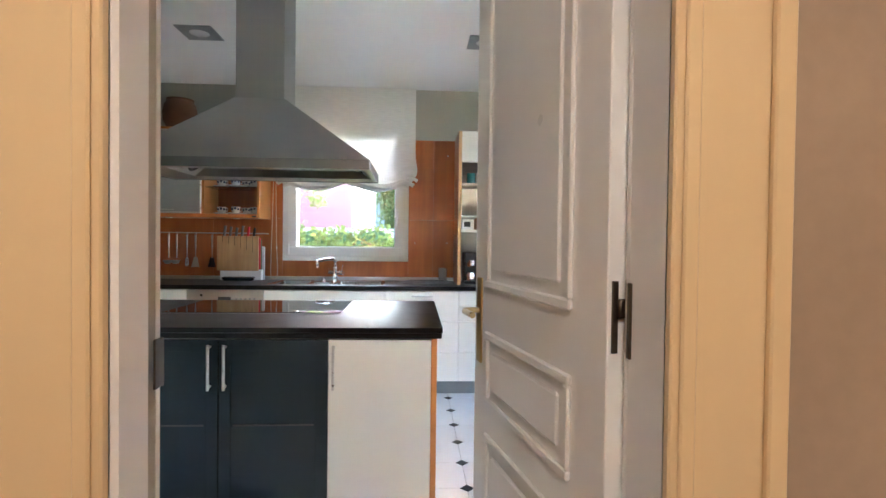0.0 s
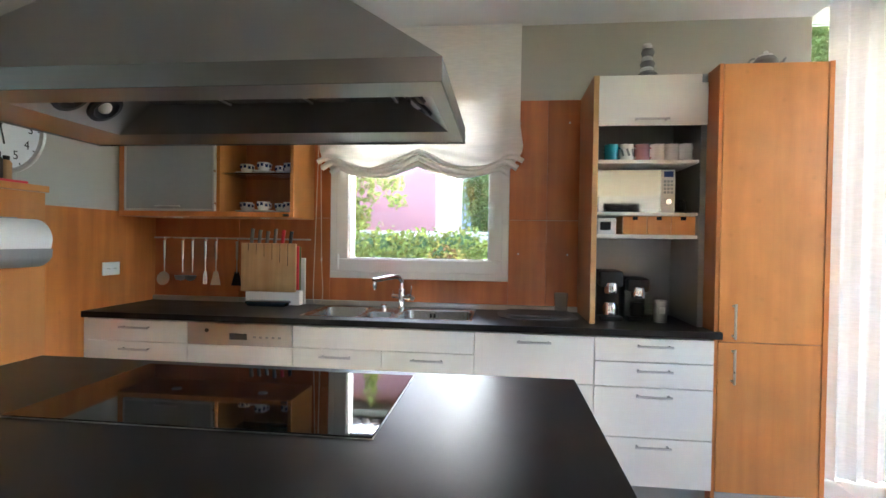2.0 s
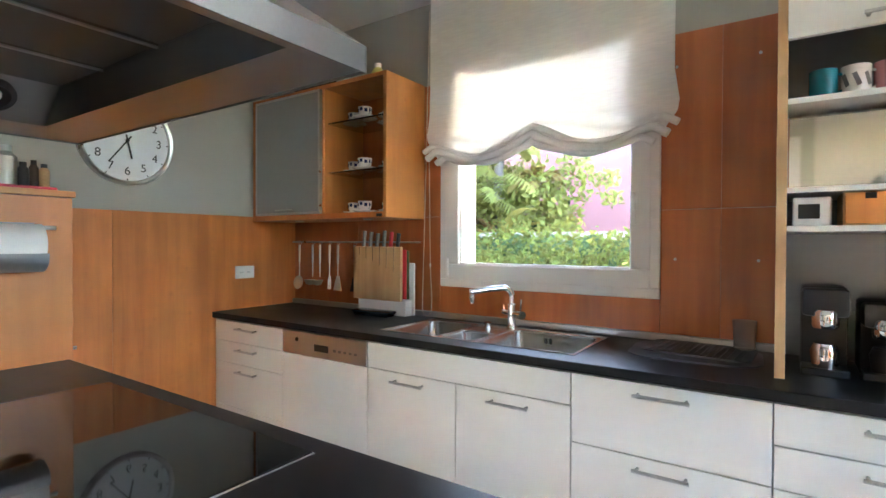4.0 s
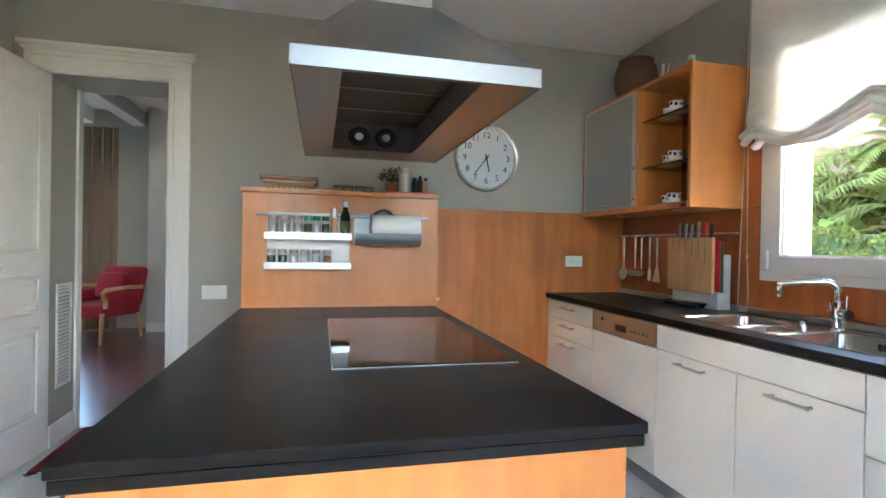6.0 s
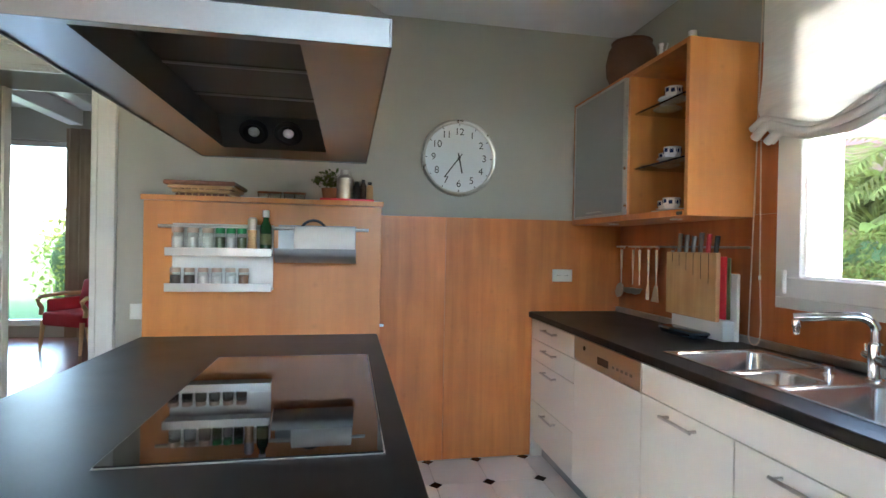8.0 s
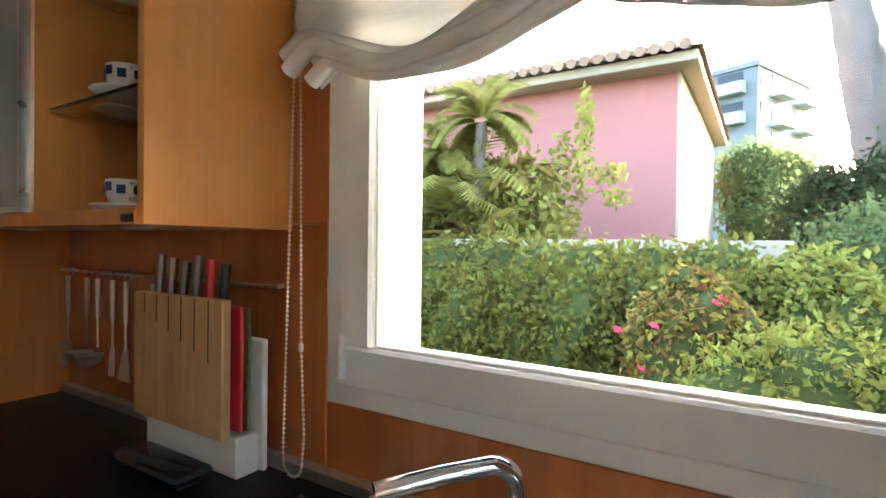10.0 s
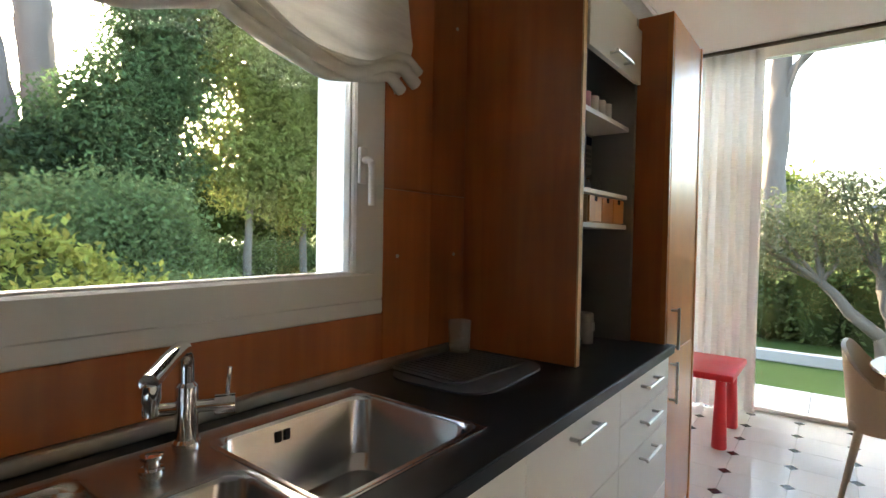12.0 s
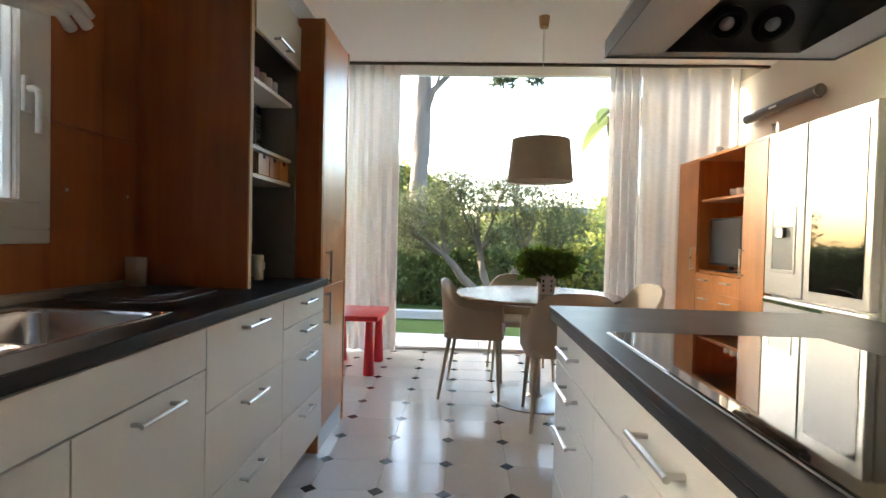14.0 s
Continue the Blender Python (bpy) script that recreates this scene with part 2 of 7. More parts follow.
M_SINK = material("sink_steel", (0.55, 0.54, 0.53), 0.24, 1.0, var=0.08, scale=9, bump=0.04, bump_scale=120)
M_CHROME = material("chrome", (0.80, 0.80, 0.80), 0.06, 1.0, var=0.03, scale=8, rvar=0.03)
M_NICKEL = material("satin_nickel", (0.58, 0.56, 0.53), 0.3, 1.0, var=0.04, scale=20)
M_BRASS = material("old_brass", (0.50, 0.36, 0.16), 0.3, 1.0, var=0.15, scale=30)
M_DARKMETAL = material("dark_hinge_metal", (0.10, 0.08, 0.06), 0.45, 1.0, var=0.15, scale=30)
M_FILTER = material("grease_filter_mesh", (0.16, 0.15, 0.14), 0.5, 1.0, var=0.1, scale=20, bump=0.6, bump_scale=700)
M_GREYPLATE = material("grey_satin_plate", (0.33, 0.34, 0.34), 0.4, 0.6, var=0.04, scale=4)
M_FROST = material("grey_frosted_glass", (0.36, 0.36, 0.34), 0.38, 0.35, var=0.03, scale=3, rvar=0.03)
M_PLASTIC_W = material("white_plastic", (0.80, 0.80, 0.78), 0.35, var=0.02, scale=10)
M_PLASTIC_B = material("black_plastic", (0.016, 0.016, 0.017), 0.4, var=0.15, scale=20)
M_PLASTIC_G = material("grey_plastic", (0.22, 0.23, 0.24), 0.45, var=0.08, scale=20)
M_RED = material("red_plastic", (0.72, 0.035, 0.05), 0.35, var=0.06, scale=10)
M_REDCLOTH = material("red_upholstery", (0.36, 0.018, 0.028), 0.75, var=0.12, scale=8, bump=0.3, bump_scale=300)
M_LEATHER = material("beige_leather", (0.52, 0.43, 0.32), 0.5, var=0.06, scale=6, bump=0.15, bump_scale=200, per=0.04)
M_SHADE = cloth("beige_lamp_shade", (0.62, 0.53, 0.42), 0.35)
M_SHEER = cloth("white_sheer_curtain", (0.82, 0.81, 0.79), 0.08, 0.02)
M_LINEN = cloth("white_linen_blind", (0.86, 0.84, 0.80), 0.13, 0.0)
M_DRAPE = material("brown_drape", (0.27, 0.20, 0.135), 0.8, var=0.1, scale=5, bump=0.2, bump_scale=300)
M_PORC = material("white_porcelain", (0.80, 0.79, 0.77), 0.12, var=0.02, scale=30)
M_TILE = material("pale_marble_tile", (0.76, 0.755, 0.75), 0.14, var=0.05, scale=2.2, fine=0.03, per=0.03, rvar=0.05)
M_DOT = material("black_tile_insert", (0.028, 0.026, 0.028), 0.2, var=0.2, scale=20, per=0.1)
M_GROUT = material("pale_grout", (0.56, 0.55, 0.53), 0.8, var=0.08, scale=10)
M_PANE = pane_glass("window_pane")
M_JAR = glass("jar_glass", (0.96, 0.98, 0.97), 0.0)
M_RIBGLASS = glass("ribbed_glass", (0.98, 0.98, 0.97), 0.2)
M_RIBGLASS.node_tree.nodes["Principled BSDF"].inputs["Transmission Weight"].default_value = 0.8
M_SHELFGLASS = glass("shelf_glass", (0.80, 0.90, 0.86), 0.02)
M_CLOCKFACE = material("clock_face", (0.72, 0.75, 0.78), 0.3, var=0.02, scale=5)
M_INK = material("black_print", (0.02, 0.02, 0.022), 0.5, var=0.1, scale=30)
M_BEADS = material("beige_bead_plastic", (0.70, 0.58, 0.46), 0.4, var=0.06, scale=40)
# near-black for solid pieces drawn as openings, their shade put into the colour
M_GAP_SHADE = material("gap_shade", (0.012, 0.012, 0.012), 0.9, var=0.1, scale=30)

# ---- mesh helpers ----
ORIGIN = {}


def box(bm, x0, x1, y0, y1, z0, z1, bev=0.0, seg=1):
    r = bmesh.ops.create_cube(bm, size=1.0)
    v = r["verts"]
    bmesh.ops.scale(bm, vec=(x1 - x0, y1 - y0, z1 - z0), verts=v)
    bmesh.ops.translate(bm, vec=((x0 + x1) / 2, (y0 + y1) / 2, (z0 + z1) / 2), verts=v)
    if bev:
        e = list({e for k in v for e in k.link_edges})
        bmesh.ops.bevel(bm, geom=e, offset=bev, segments=seg, affect='EDGES', profile=0.5)
    return bm


def B(*a, **k):
    return box(bmesh.new(), *a, **k)


def lathe(profile, at=(0, 0, 0), n=24, bm=None):
    """Turned shape from (radius, height) pairs."""
    bm = bm or bmesh.new()
    rings = []
    for r, z in profile:
        if r < 1e-6:
            rings.append([bm.verts.new((at[0], at[1], at[2] + z))])
        else:
            rings.append([bm.verts.new((at[0] + r * math.cos(2 * math.pi * k / n), at[1] + r * math.sin(2 * math.pi * k / n), at[2] + z)) for k in range(n)])
    for a, c in zip(rings, rings[1:]):
        for k in range(n):
            q = [a[k % len(a)], a[(k + 1) % len(a)], c[(k + 1) % len(c)], c[k % len(c)]]
            q = list(dict.fromkeys(q))
            if len(q) > 2:
                bm.faces.new(q)
    return bm


def tube(points, r, n=10, bm=None, r1=None):
    """A round bar along points, closed at both ends."""
    bm = bm or bmesh.new()
    pts = [Vector(p) for p in points]
    up = Vector((0.31, 0.17, 0.93)).normalized()
    rings = []
    for i, p in enumerate(pts):
        d = (pts[min(i + 1, len(pts) - 1)] - pts[max(i - 1, 0)]).normalized()
        a = d.cross(up)
        if a.length < 0.05:
            a = d.cross(Vector((1, 0, 0)))
        a.normalize()
        c = d.cross(a)
        k = r if r1 is None else r + (r1 - r) * i / max(1, len(pts) - 1)
        rings.append([bm.verts.new(p + k * (a * math.cos(2 * math.pi * j / n) + c * math.sin(2 * math.pi * j / n))) for j in range(n)])
    for a, c in zip(rings, rings[1:]):
        for j in range(n):
            bm.faces.new((a[j], a[(j + 1) % n], c[(j + 1) % n], c[j]))
    bm.faces.new(rings[0][::-1])
    bm.faces.new(rings[-1])
    return bm


def arc(c, r, a0, a1, n, plane="xz"):
    out = []
    for k in range(n + 1):
        a = radians(a0 + (a1 - a0) * k / n)
        u, v = r * math.cos(a), r * math.sin(a)
        out.append({"xz": (c[0] + u, c[1], c[2] + v), "yz": (c[0], c[1] + u, c[2] + v), "xy": (c[0] + u, c[1] + v, c[2])}[plane])
    return out


def moved(bm, m):
    bmesh.ops.transform(bm, matrix=m, verts=bm.verts[:])
    return bm


def mesh_of(name, bm, mat, smooth=False):
    bmesh.ops.recalc_face_normals(bm, faces=bm.faces[:])
    me = bpy.data.meshes.new(name)
    bm.to_mesh(me)
    bm.free()
    me.materials.append(mat)
    if smooth:
        me.shade_smooth()
        me.set_sharp_from_angle(angle=radians(38))
    return me


def thing(name, at, label, category, group="", kind=""):
    ob = new(name)
    ob.location = at
    ob.empty_display_size = 0.1
    ORIGIN[ob.name] = Vector(at)
    return tagged(ob, label, category, group, kind)


def part(name, bm, mat, parent, label="", smooth=False):
    """One mesh under a thing or a part; the shape is given in the place's own coordinates."""
    o = ORIGIN[parent.name]
    bmesh.ops.translate(bm, vec=-o, verts=bm.verts[:])
    ob = new(name, mesh_of(name, bm, mat, smooth))
    ob.parent = parent
    ORIGIN[ob.name] = o
    return tagged(ob, label)


def solo(name, bm, mat, label, category, group="", kind="", smooth=False, at=None):
    """A thing that is one mesh."""
    if at is None:
        zs = [v.co for v in bm.verts]
        at = (sum(v.x for v in zs) / len(zs), sum(v.y for v in zs) / len(zs), min(v.z for v in zs))
    bmesh.ops.translate(bm, vec=-Vector(at), verts=bm.verts[:])
    ob = new(name, mesh_of(name, bm, mat, smooth))
    ob.location = at
    ORIGIN[ob.name] = Vector(at)
    return tagged(ob, label, category, group, kind)


def structure(name, bm, mat, label="", smooth=False):
    return solo(name, bm, mat, label, "", kind="structure", smooth=smooth, at=(0, 0, 0))


def bar_handle(at, length, way, out, parent, name="handle", r=0.006, gap=0.03, label="satin steel bar handle", mat=None):
    """A bar grip on two posts. way: along the bar; out: away from the front."""
    c, w, o = Vector(at), Vector(way), Vector(out)
    bm = tube([c + o * gap - w * length / 2, c + o * gap + w * length / 2], r, 8)
    for s in (-1, 1):
        tube([c + w * s * (length / 2 - 0.012), c + o * gap + w * s * (length / 2 - 0.012)], r * 0.9, 8, bm)
    return part(name, bm, mat or M_NICKEL, parent, label, True)

# ---- the room ----
CEIL = 2.67


def wall_with_opening(name, lo, hi, along, a0, a1, z1, mat, label, holes=()):
    """A straight wall between lo and hi across, from a0 to a1 along an axis, with openings (b0, b1, sill, head)."""
    bm = bmesh.new()

    def piece(p, q, s, t):
        if q - p > 1e-4 and t - s > 1e-4:
            if along == 'x':
                box(bm, p, q, lo, hi, s, t)
            else:
                box(bm, lo, hi, p, q, s, t)
    cur = a0
    for b0, b1, s, t in sorted(holes):
        piece(cur, b0, 0, z1)
        piece(b0, b1, 0, s)
        piece(b0, b1, t, z1)
        cur = b1
    piece(cur, a1, 0, z1)
    return structure(name, bm, mat, label)


wall_north = wall_with_opening("wall_north", 4.40, 4.585, 'x', -2.65, 1.85, 2.9, M_WALL, "taupe painted wall with a window", [(-0.955, 0.04, 1.085, 2.34)])
wall_west = wall_with_opening("wall_west", -2.65, -2.28, 'y', 0.47, 4.40, 2.9, M_WALL, "taupe painted wall with an open doorway", [(0.66, 1.281, 0.0, 2.18)])
wall_south = wall_with_opening("wall_south", 0.35, 0.47, 'x', -2.65, 3.72, 2.9, M_WALL, "taupe painted wall with a doorway", [(-0.236, 0.527, 0.0, 2.16)])
structure("wall_south_light", B(0.75, 3.60, 0.47, 0.478, 1.5, CEIL), M_WALL_LIGHT, "cream painted wall above the refrigerator")

bm = B(-2.65, 1.85, 0.30, 4.40, CEIL, CEIL + 0.12)
box(bm, 1.85, 3.12, 0.30, 4.16, CEIL, CEIL + 0.12)
box(bm, 1.85, 3.80, 0.30, 4.75, CEIL + 0.14, CEIL + 0.26)
box(bm, 3.12, 3.14, 0.47, 4.16, CEIL - 0.012, CEIL + 0.14)
box(bm, 1.85, 3.14, 4.16, 4.18, CEIL - 0.012, CEIL + 0.14)
structure("ceiling", bm, M_CEIL, "smooth white ceiling with a curtain recess")
solo("curtain_rail", B(3.085, 3.118, 0.48, 4.15, CEIL - 0.022, CEIL - 0.002, 0.003), M_DARKMETAL, "thin dark curtain rail along the ceiling edge", "curtain rail")

# floor: pale octagon tiles with small black inserts
floor = structure("floor", B(-2.65, 3.62, 0.35, 4.67, -0.15, -0.006), M_GROUT, "pale tiled floor with black diamond inserts")
PITCH, FX, FY, DOT = 0.30, 1.055, 3.138, 0.036


def octagon_mesh():
    bm = bmesh.new()
    h, c, g = PITCH / 2 - 0.0009, DOT + 0.0012, 0.0012
    ring = [(h, -h + c), (h, h - c), (h - c, h), (-h + c, h), (-h, h - c), (-h, -h + c), (-h + c, -h), (h - c, -h)]
    top = [bm.verts.new((x * (1 - g / h), y * (1 - g / h), 0)) for x, y in ring]
    mid = [bm.verts.new((x, y, -g)) for x, y in ring]
    low = [bm.verts.new((x, y, -0.0065)) for x, y in ring]
    bm.faces.new(top)
    for a, b in ((top, mid), (mid, low)):
        for k in range(8):
            bm.faces.new((a[k], b[k], b[(k + 1) % 8], a[(k + 1) % 8]))
    return mesh_of("tile", bm, M_TILE)


def dot_mesh():
    bm = bmesh.new()
    top = [bm.verts.new((x * DOT, y * DOT, -0.0003)) for x, y in ((1, 0), (0, 1), (-1, 0), (0, -1))]
    low = [bm.verts.new((v.co.x, v.co.y, -0.0065)) for v in top]
    bm.faces.new(top)
    for k in range(4):
        bm.faces.new((top[k], low[k], low[(k + 1) % 4], top[(k + 1) % 4]))
    return mesh_of("insert", bm, M_DOT)


# baseboards, white
def skirting(name, x0, x1, y0, y1):
    bm = B(x0, x1, y0, y1, 0.0, 0.10)
    box(bm, min(x0, x1), max(x0, x1), min(y0, y1), max(y0, y1), 0.10, 0.112, 0.004)
    return structure(name, bm, M_TRIM, "white painted skirting board")


skirting("baseboard_west", -2.28, -2.266, 1.41, 2.30)
skirting("baseboard_south", -2.28, -0.37, 0.47, 0.484)
skirting("baseboard_south_2", 0.66, 1.10, 0.47, 0.484)


# ---- doorway casings ----
def casing(name, axis, face, out, a0, a1, head, width, mat, cornice=False):
    """A stepped architrave round an opening on one face of a wall. out: +1 or -1, the way it stands proud."""
    bm = bmesh.new()

    def slab(p, q, s, t, d0, d1):
        lo, hi = sorted((face + out * d0, face + out * d1))
        if axis == 'x':
            box(bm, p, q, lo, hi, s, t, 0.003)
        else:
            box(bm, lo, hi, p, q, s, t, 0.003)
    for p, q in ((a0 - width, a0), (a1, a1 + width)):
        slab(p, q, 0, head + width, 0.0, 0.018)
    slab(a0, a1, head, head + width, 0.0, 0.018)
    for p, q in ((a0 - width, a0 - width + 0.03), (a1 + width - 0.03, a1 + width)):
        slab(p, q, 0, head + width, 0.018, 0.032)
    for p, q in ((a0 - 0.035, a0 - 0.012), (a1 + 0.012, a1 + 0.035)):
        slab(p, q, 0, head + 0.012, 0.018, 0.026)
    slab(a0 - width, a1 + width, head + width - 0.03, head + width, 0.018, 0.032)
    slab(a0 - 0.035, a1 + 0.035, head + 0.012, head + 0.035, 0.018, 0.026)
    if cornice:
        slab(a0 - width - 0.015, a1 + width + 0.015, head + width, head + width + 0.02, 0, 0.045)
        slab(a0 - width - 0.03, a1 + width + 0.03, head + width + 0.02, head + width + 0.045, 0, 0.06)
    return structure(name, bm, mat, "moulded door casing")


casing("trim_west_door", 'y', -2.28, 1, 0.66, 1.281, 2.18, 0.125, M_TRIM, True)
casing("trim_west_door_far", 'y', -2.65, -1, 0.66, 1.281, 2.18, 0.125, M_TRIM)
casing("trim_south_door_hall", 'x', 0.35, -1, -0.236, 0.527, 2.16, 0.165, M_CREAM)
casing("trim_south_door_kitchen", 'x', 0.47, 1, -0.236, 0.527, 2.16, 0.12, M_TRIM)
# linings of the two openings
structure("wall_west_reveal", B(-2.648, -2.282, 0.646, 0.66, 0, 2.18), M_WALL, "taupe painted door reveal")
structure("baseboard_reveal", B(-2.60, -2.29, 0.66, 0.672, 0, 0.13, 0.003), M_TRIM, "white skirting board in the door reveal")
bm = B(-2.66, -2.60, 0.66, 0.676, 0, 2.18)
box(bm, -2.65, -2.28, 1.281, 1.295, 0, 2.18)
box(bm, -2.65, -2.28, 0.66, 1.281, 2.18, 2.194)
structure("trim_west_lining", bm, M_TRIM, "white door lining")
bm = B(-0.25, -0.236, 0.35, 0.47, 0, 2.16)
box(bm, 0.527, 0.541, 0.35, 0.47, 0, 2.16)
box(bm, -0.236, 0.527, 0.35, 0.47, 2.16, 2.174)
box(bm, -0.236, -0.224, 0.35, 0.425, 0, 2.16)
structure("trim_south_lining", bm, M_TRIM, "white door lining with a stop")


# ---- panelled doors ----
def panel_door(name, hinge, turn, width, height, flip, label, metal):
    """A white door of three raised panels with a lever on a long plate. Built along +x from the hinge, then turned."""
    d = thing(name, (0, 0, 0), label, "door", kind="structure")
    T = 0.04
    bm = B(0, width, -T / 2, T / 2, 0.008, height, 0.002)
    part("leaf", bm, M_TRIM, d)
    s = 0.115 if width > 0.66 else 0.10
    rows = [(0.23, 0.73), (0.81, 1.02), (1.145, height - 0.13)]
    for z0, z1 in rows:
        for side in (-1, 1):
            bm = bmesh.new()
            x0, x1 = s, width - s
            f = side * T / 2
            for (p, q, u, v) in ((x0, x1, z0, z0 + 0.022), (x0, x1, z1 - 0.022, z1), (x0, x0 + 0.022, z0 + 0.022, z1 - 0.022), (x1 - 0.022, x1, z0 + 0.022, z1 - 0.022)):
                box(bm, p, q, min(f, f + side * 0.011), max(f, f + side * 0.011), u, v, 0.004)
            box(bm, x0 + 0.05, x1 - 0.05, min(f, f + side * 0.008), max(f, f + side * 0.008), z0 + 0.05, z1 - 0.05, 0.006)
            part("panel", bm, M_TRIM, d)
    hx = width - 0.052
    for side in (-1, 1):
        f = side * T / 2
        bm = B(hx - 0.02, hx + 0.02, min(f, f + side * 0.007), max(f, f + side * 0.007), 0.917, 1.17, 0.004, 2)
        pl = part("plate", bm, metal, d, "brass handle plate")
        bm = tube([(hx, f, 1.072), (hx, f + side * 0.050, 1.072), (hx - 0.03, f + side * 0.060, 1.074), (hx - 0.098, f + side * 0.058, 1.072)], 0.009, 10)
        part("lever", bm, metal, pl, "curved lever", True)
    part("lock_edge", B(width - 0.001, width + 0.002, -0.011, 0.011, 0.93, 1.14), metal, d, "lock face plate")
    for z in (0.22, 1.137, height - 0.22):
        if flip > 0:
            bm = B(-0.003, 0.001, 0.000, 0.012, z - 0.05, z + 0.075, 0.001)
            box(bm, -0.012, -0.002, -0.022, 0.004, z + 0.012, z + 0.045, 0.003)
            tube([(-0.008, -0.022, z - 0.035), (-0.008, -0.022, z + 0.06)], 0.006, 10, bm)
        else:
            bm = tube([(-0.004, flip * 0.026, z - 0.05), (-0.004, flip * 0.026, z + 0.05)], 0.009, 10)
            box(bm, 0.002, 0.03, flip * 0.021 - 0.002, flip * 0.021 + 0.002, z - 0.05, z + 0.05)
        part("hinge", bm, M_DARKMETAL, d, "dark steel hinge", True)
    d.matrix_basis = pose(hinge[0], hinge[1], 0, 0, 0, turn)
    return d


# the hall door stands open into the kitchen, the living-room door open along the south wall
panel_door("door_1", (0.522, 0.505), 101.5, 0.715, 2.15, 1, "white panelled door with brass handle, standing open", M_BRASS)
panel_door("door_2", (-2.262, 0.655), -6.0, 0.64, 2.17, -1, "white panelled door with brass handle, wide open", M_BRASS)
solo("strike_plate", B(-0.2245, -0.221, 0.44, 0.468, 1.045, 1.122, 0.001), M_DARKMETAL, "dark steel strike plate on the door lining", "strike plate")
solo("jamb_hinge", B(0.5225, 0.5275, 0.458, 0.469, 1.087, 1.212, 0.001), M_DARKMETAL, "dark steel hinge leaf on the door lining", "hinge")

# ---- window ----
window = thing("window_1", (-0.465, 4.40, 1.075), "white window with one side-hung sash and a lever", "window", kind="structure")
X0, X1, Z0, Z1 = -1.039, 0.109, 1.075, 2.36


def ring_frame(bm, x0, x1, z0, z1, w, y0, y1, bev=0.004, axis='x'):
    for p, q, s, t in ((x0, x1, z0, z0 + w), (x0, x1, z1 - w, z1), (x0, x0 + w, z0 + w, z1 - w), (x1 - w, x1, z0 + w, z1 - w)):
        if axis == 'x':
            box(bm, p, q, y0, y1, s, t, bev)
        else:
            box(bm, y0, y1, p, q, s, t, bev)
    return bm


part("window_frame", ring_frame(bmesh.new(), X0, X1, Z0, Z1, 0.045, 4.378, 4.412), M_PVC, window)
bm = ring_frame(bmesh.new(), X0 + 0.037, X1 - 0.037, Z0 + 0.040, Z1 - 0.037, 0.087, 4.374, 4.425, 0.006)
ring_frame(bm, X0 + 0.119, X1 - 0.119, Z0 + 0.123, Z1 - 0.119, 0.010, 4.392, 4.43, 0.002)
sash = part("sash", bm, M_PVC, window)
pane = part("pane", B(X0 + 0.115, X1 - 0.115, 4.412, 4.417, Z0 + 0.115, Z1 - 0.115), M_PANE, sash)
pane.visible_shadow = False
bm = B(-0.010, 0.020, 4.358, 4.3735, 1.462, 1.568, 0.006, 2)
tube([(0.005, 4.360, 1.530), (0.005, 4.338, 1.530), (0.006, 4.330, 1.522), (0.008, 4.329, 1.505), (0.010, 4.331, 1.40)], 0.0105, 12, bm)
part("window_handle", bm, M_PLASTIC_W, sash, "white lever handle", True)
for z in (1.182, 2.2):
    part("hinge", tube([(X0 + 0.055, 4.366, z - 0.046), (X0 + 0.055, 4.366, z + 0.046)], 0.0095, 12), M_PLASTIC_W, window, "white hinge cover", True)
part("window_sill", B(-0.955, 0.04, 4.415, 4.64, 1.085, 1.115, 0.004), M_EXT, window)
bm = B(-0.955, -0.935, 4.431, 4.587, 1.116, 2.34)
box(bm, 0.018, 0.04, 4.431, 4.587, 1.116, 2.34)
part("reveal", bm, M_EXT, window, "white rendered reveal")

# corner glazing behind the curtains and the wide garden glass
glazing = thing("window_2", (3.62, 2.4, 0), "floor-to-ceiling garden glazing with slim white frame", "window", kind="structure")
bm = B(3.585, 3.66, 0.47, 4.70, 0.0, 0.025, 0.004)
box(bm, 3.585, 3.66, 0.47, 4.70, 2.72, 2.81)
for y in (0.47, 4.62):
    box(bm, 3.585, 3.66, y, y + 0.07, 0.025, 2.72, 0.004)
part("window_frame", bm, M_PVC, glazing)
for y0, y1 in ((0.54, 4.62),):
    p = part("pane", B(3.618, 3.626, y0, y1, 0.025, 2.72), M_PANE, glazing)
    p.visible_shadow = False
glazing_n = thing("window_3", (2.7, 4.64, 0), "floor-to-ceiling corner glazing with slim white frame", "window", kind="structure")
bm = B(1.85, 3.585, 4.60, 4.67, 0.0, 0.025, 0.004)
box(bm, 1.85, 3.585, 4.60, 4.67, 2.72, 2.81)
part("window_frame", bm, M_PVC, glazing_n)
p = part("pane", B(1.86, 3.585, 4.632, 4.64, 0.025, 2.72), M_PANE, glazing_n)
p.visible_shadow = False

# ---- wood panelling ----
def panelling(name, pieces, mat, label):
    t = thing(name, (0, 0, 0), label, "panelling", kind="structure")
    for a in pieces:
        part("panel", B(*a, bev=0.0015), mat, t)
    return t


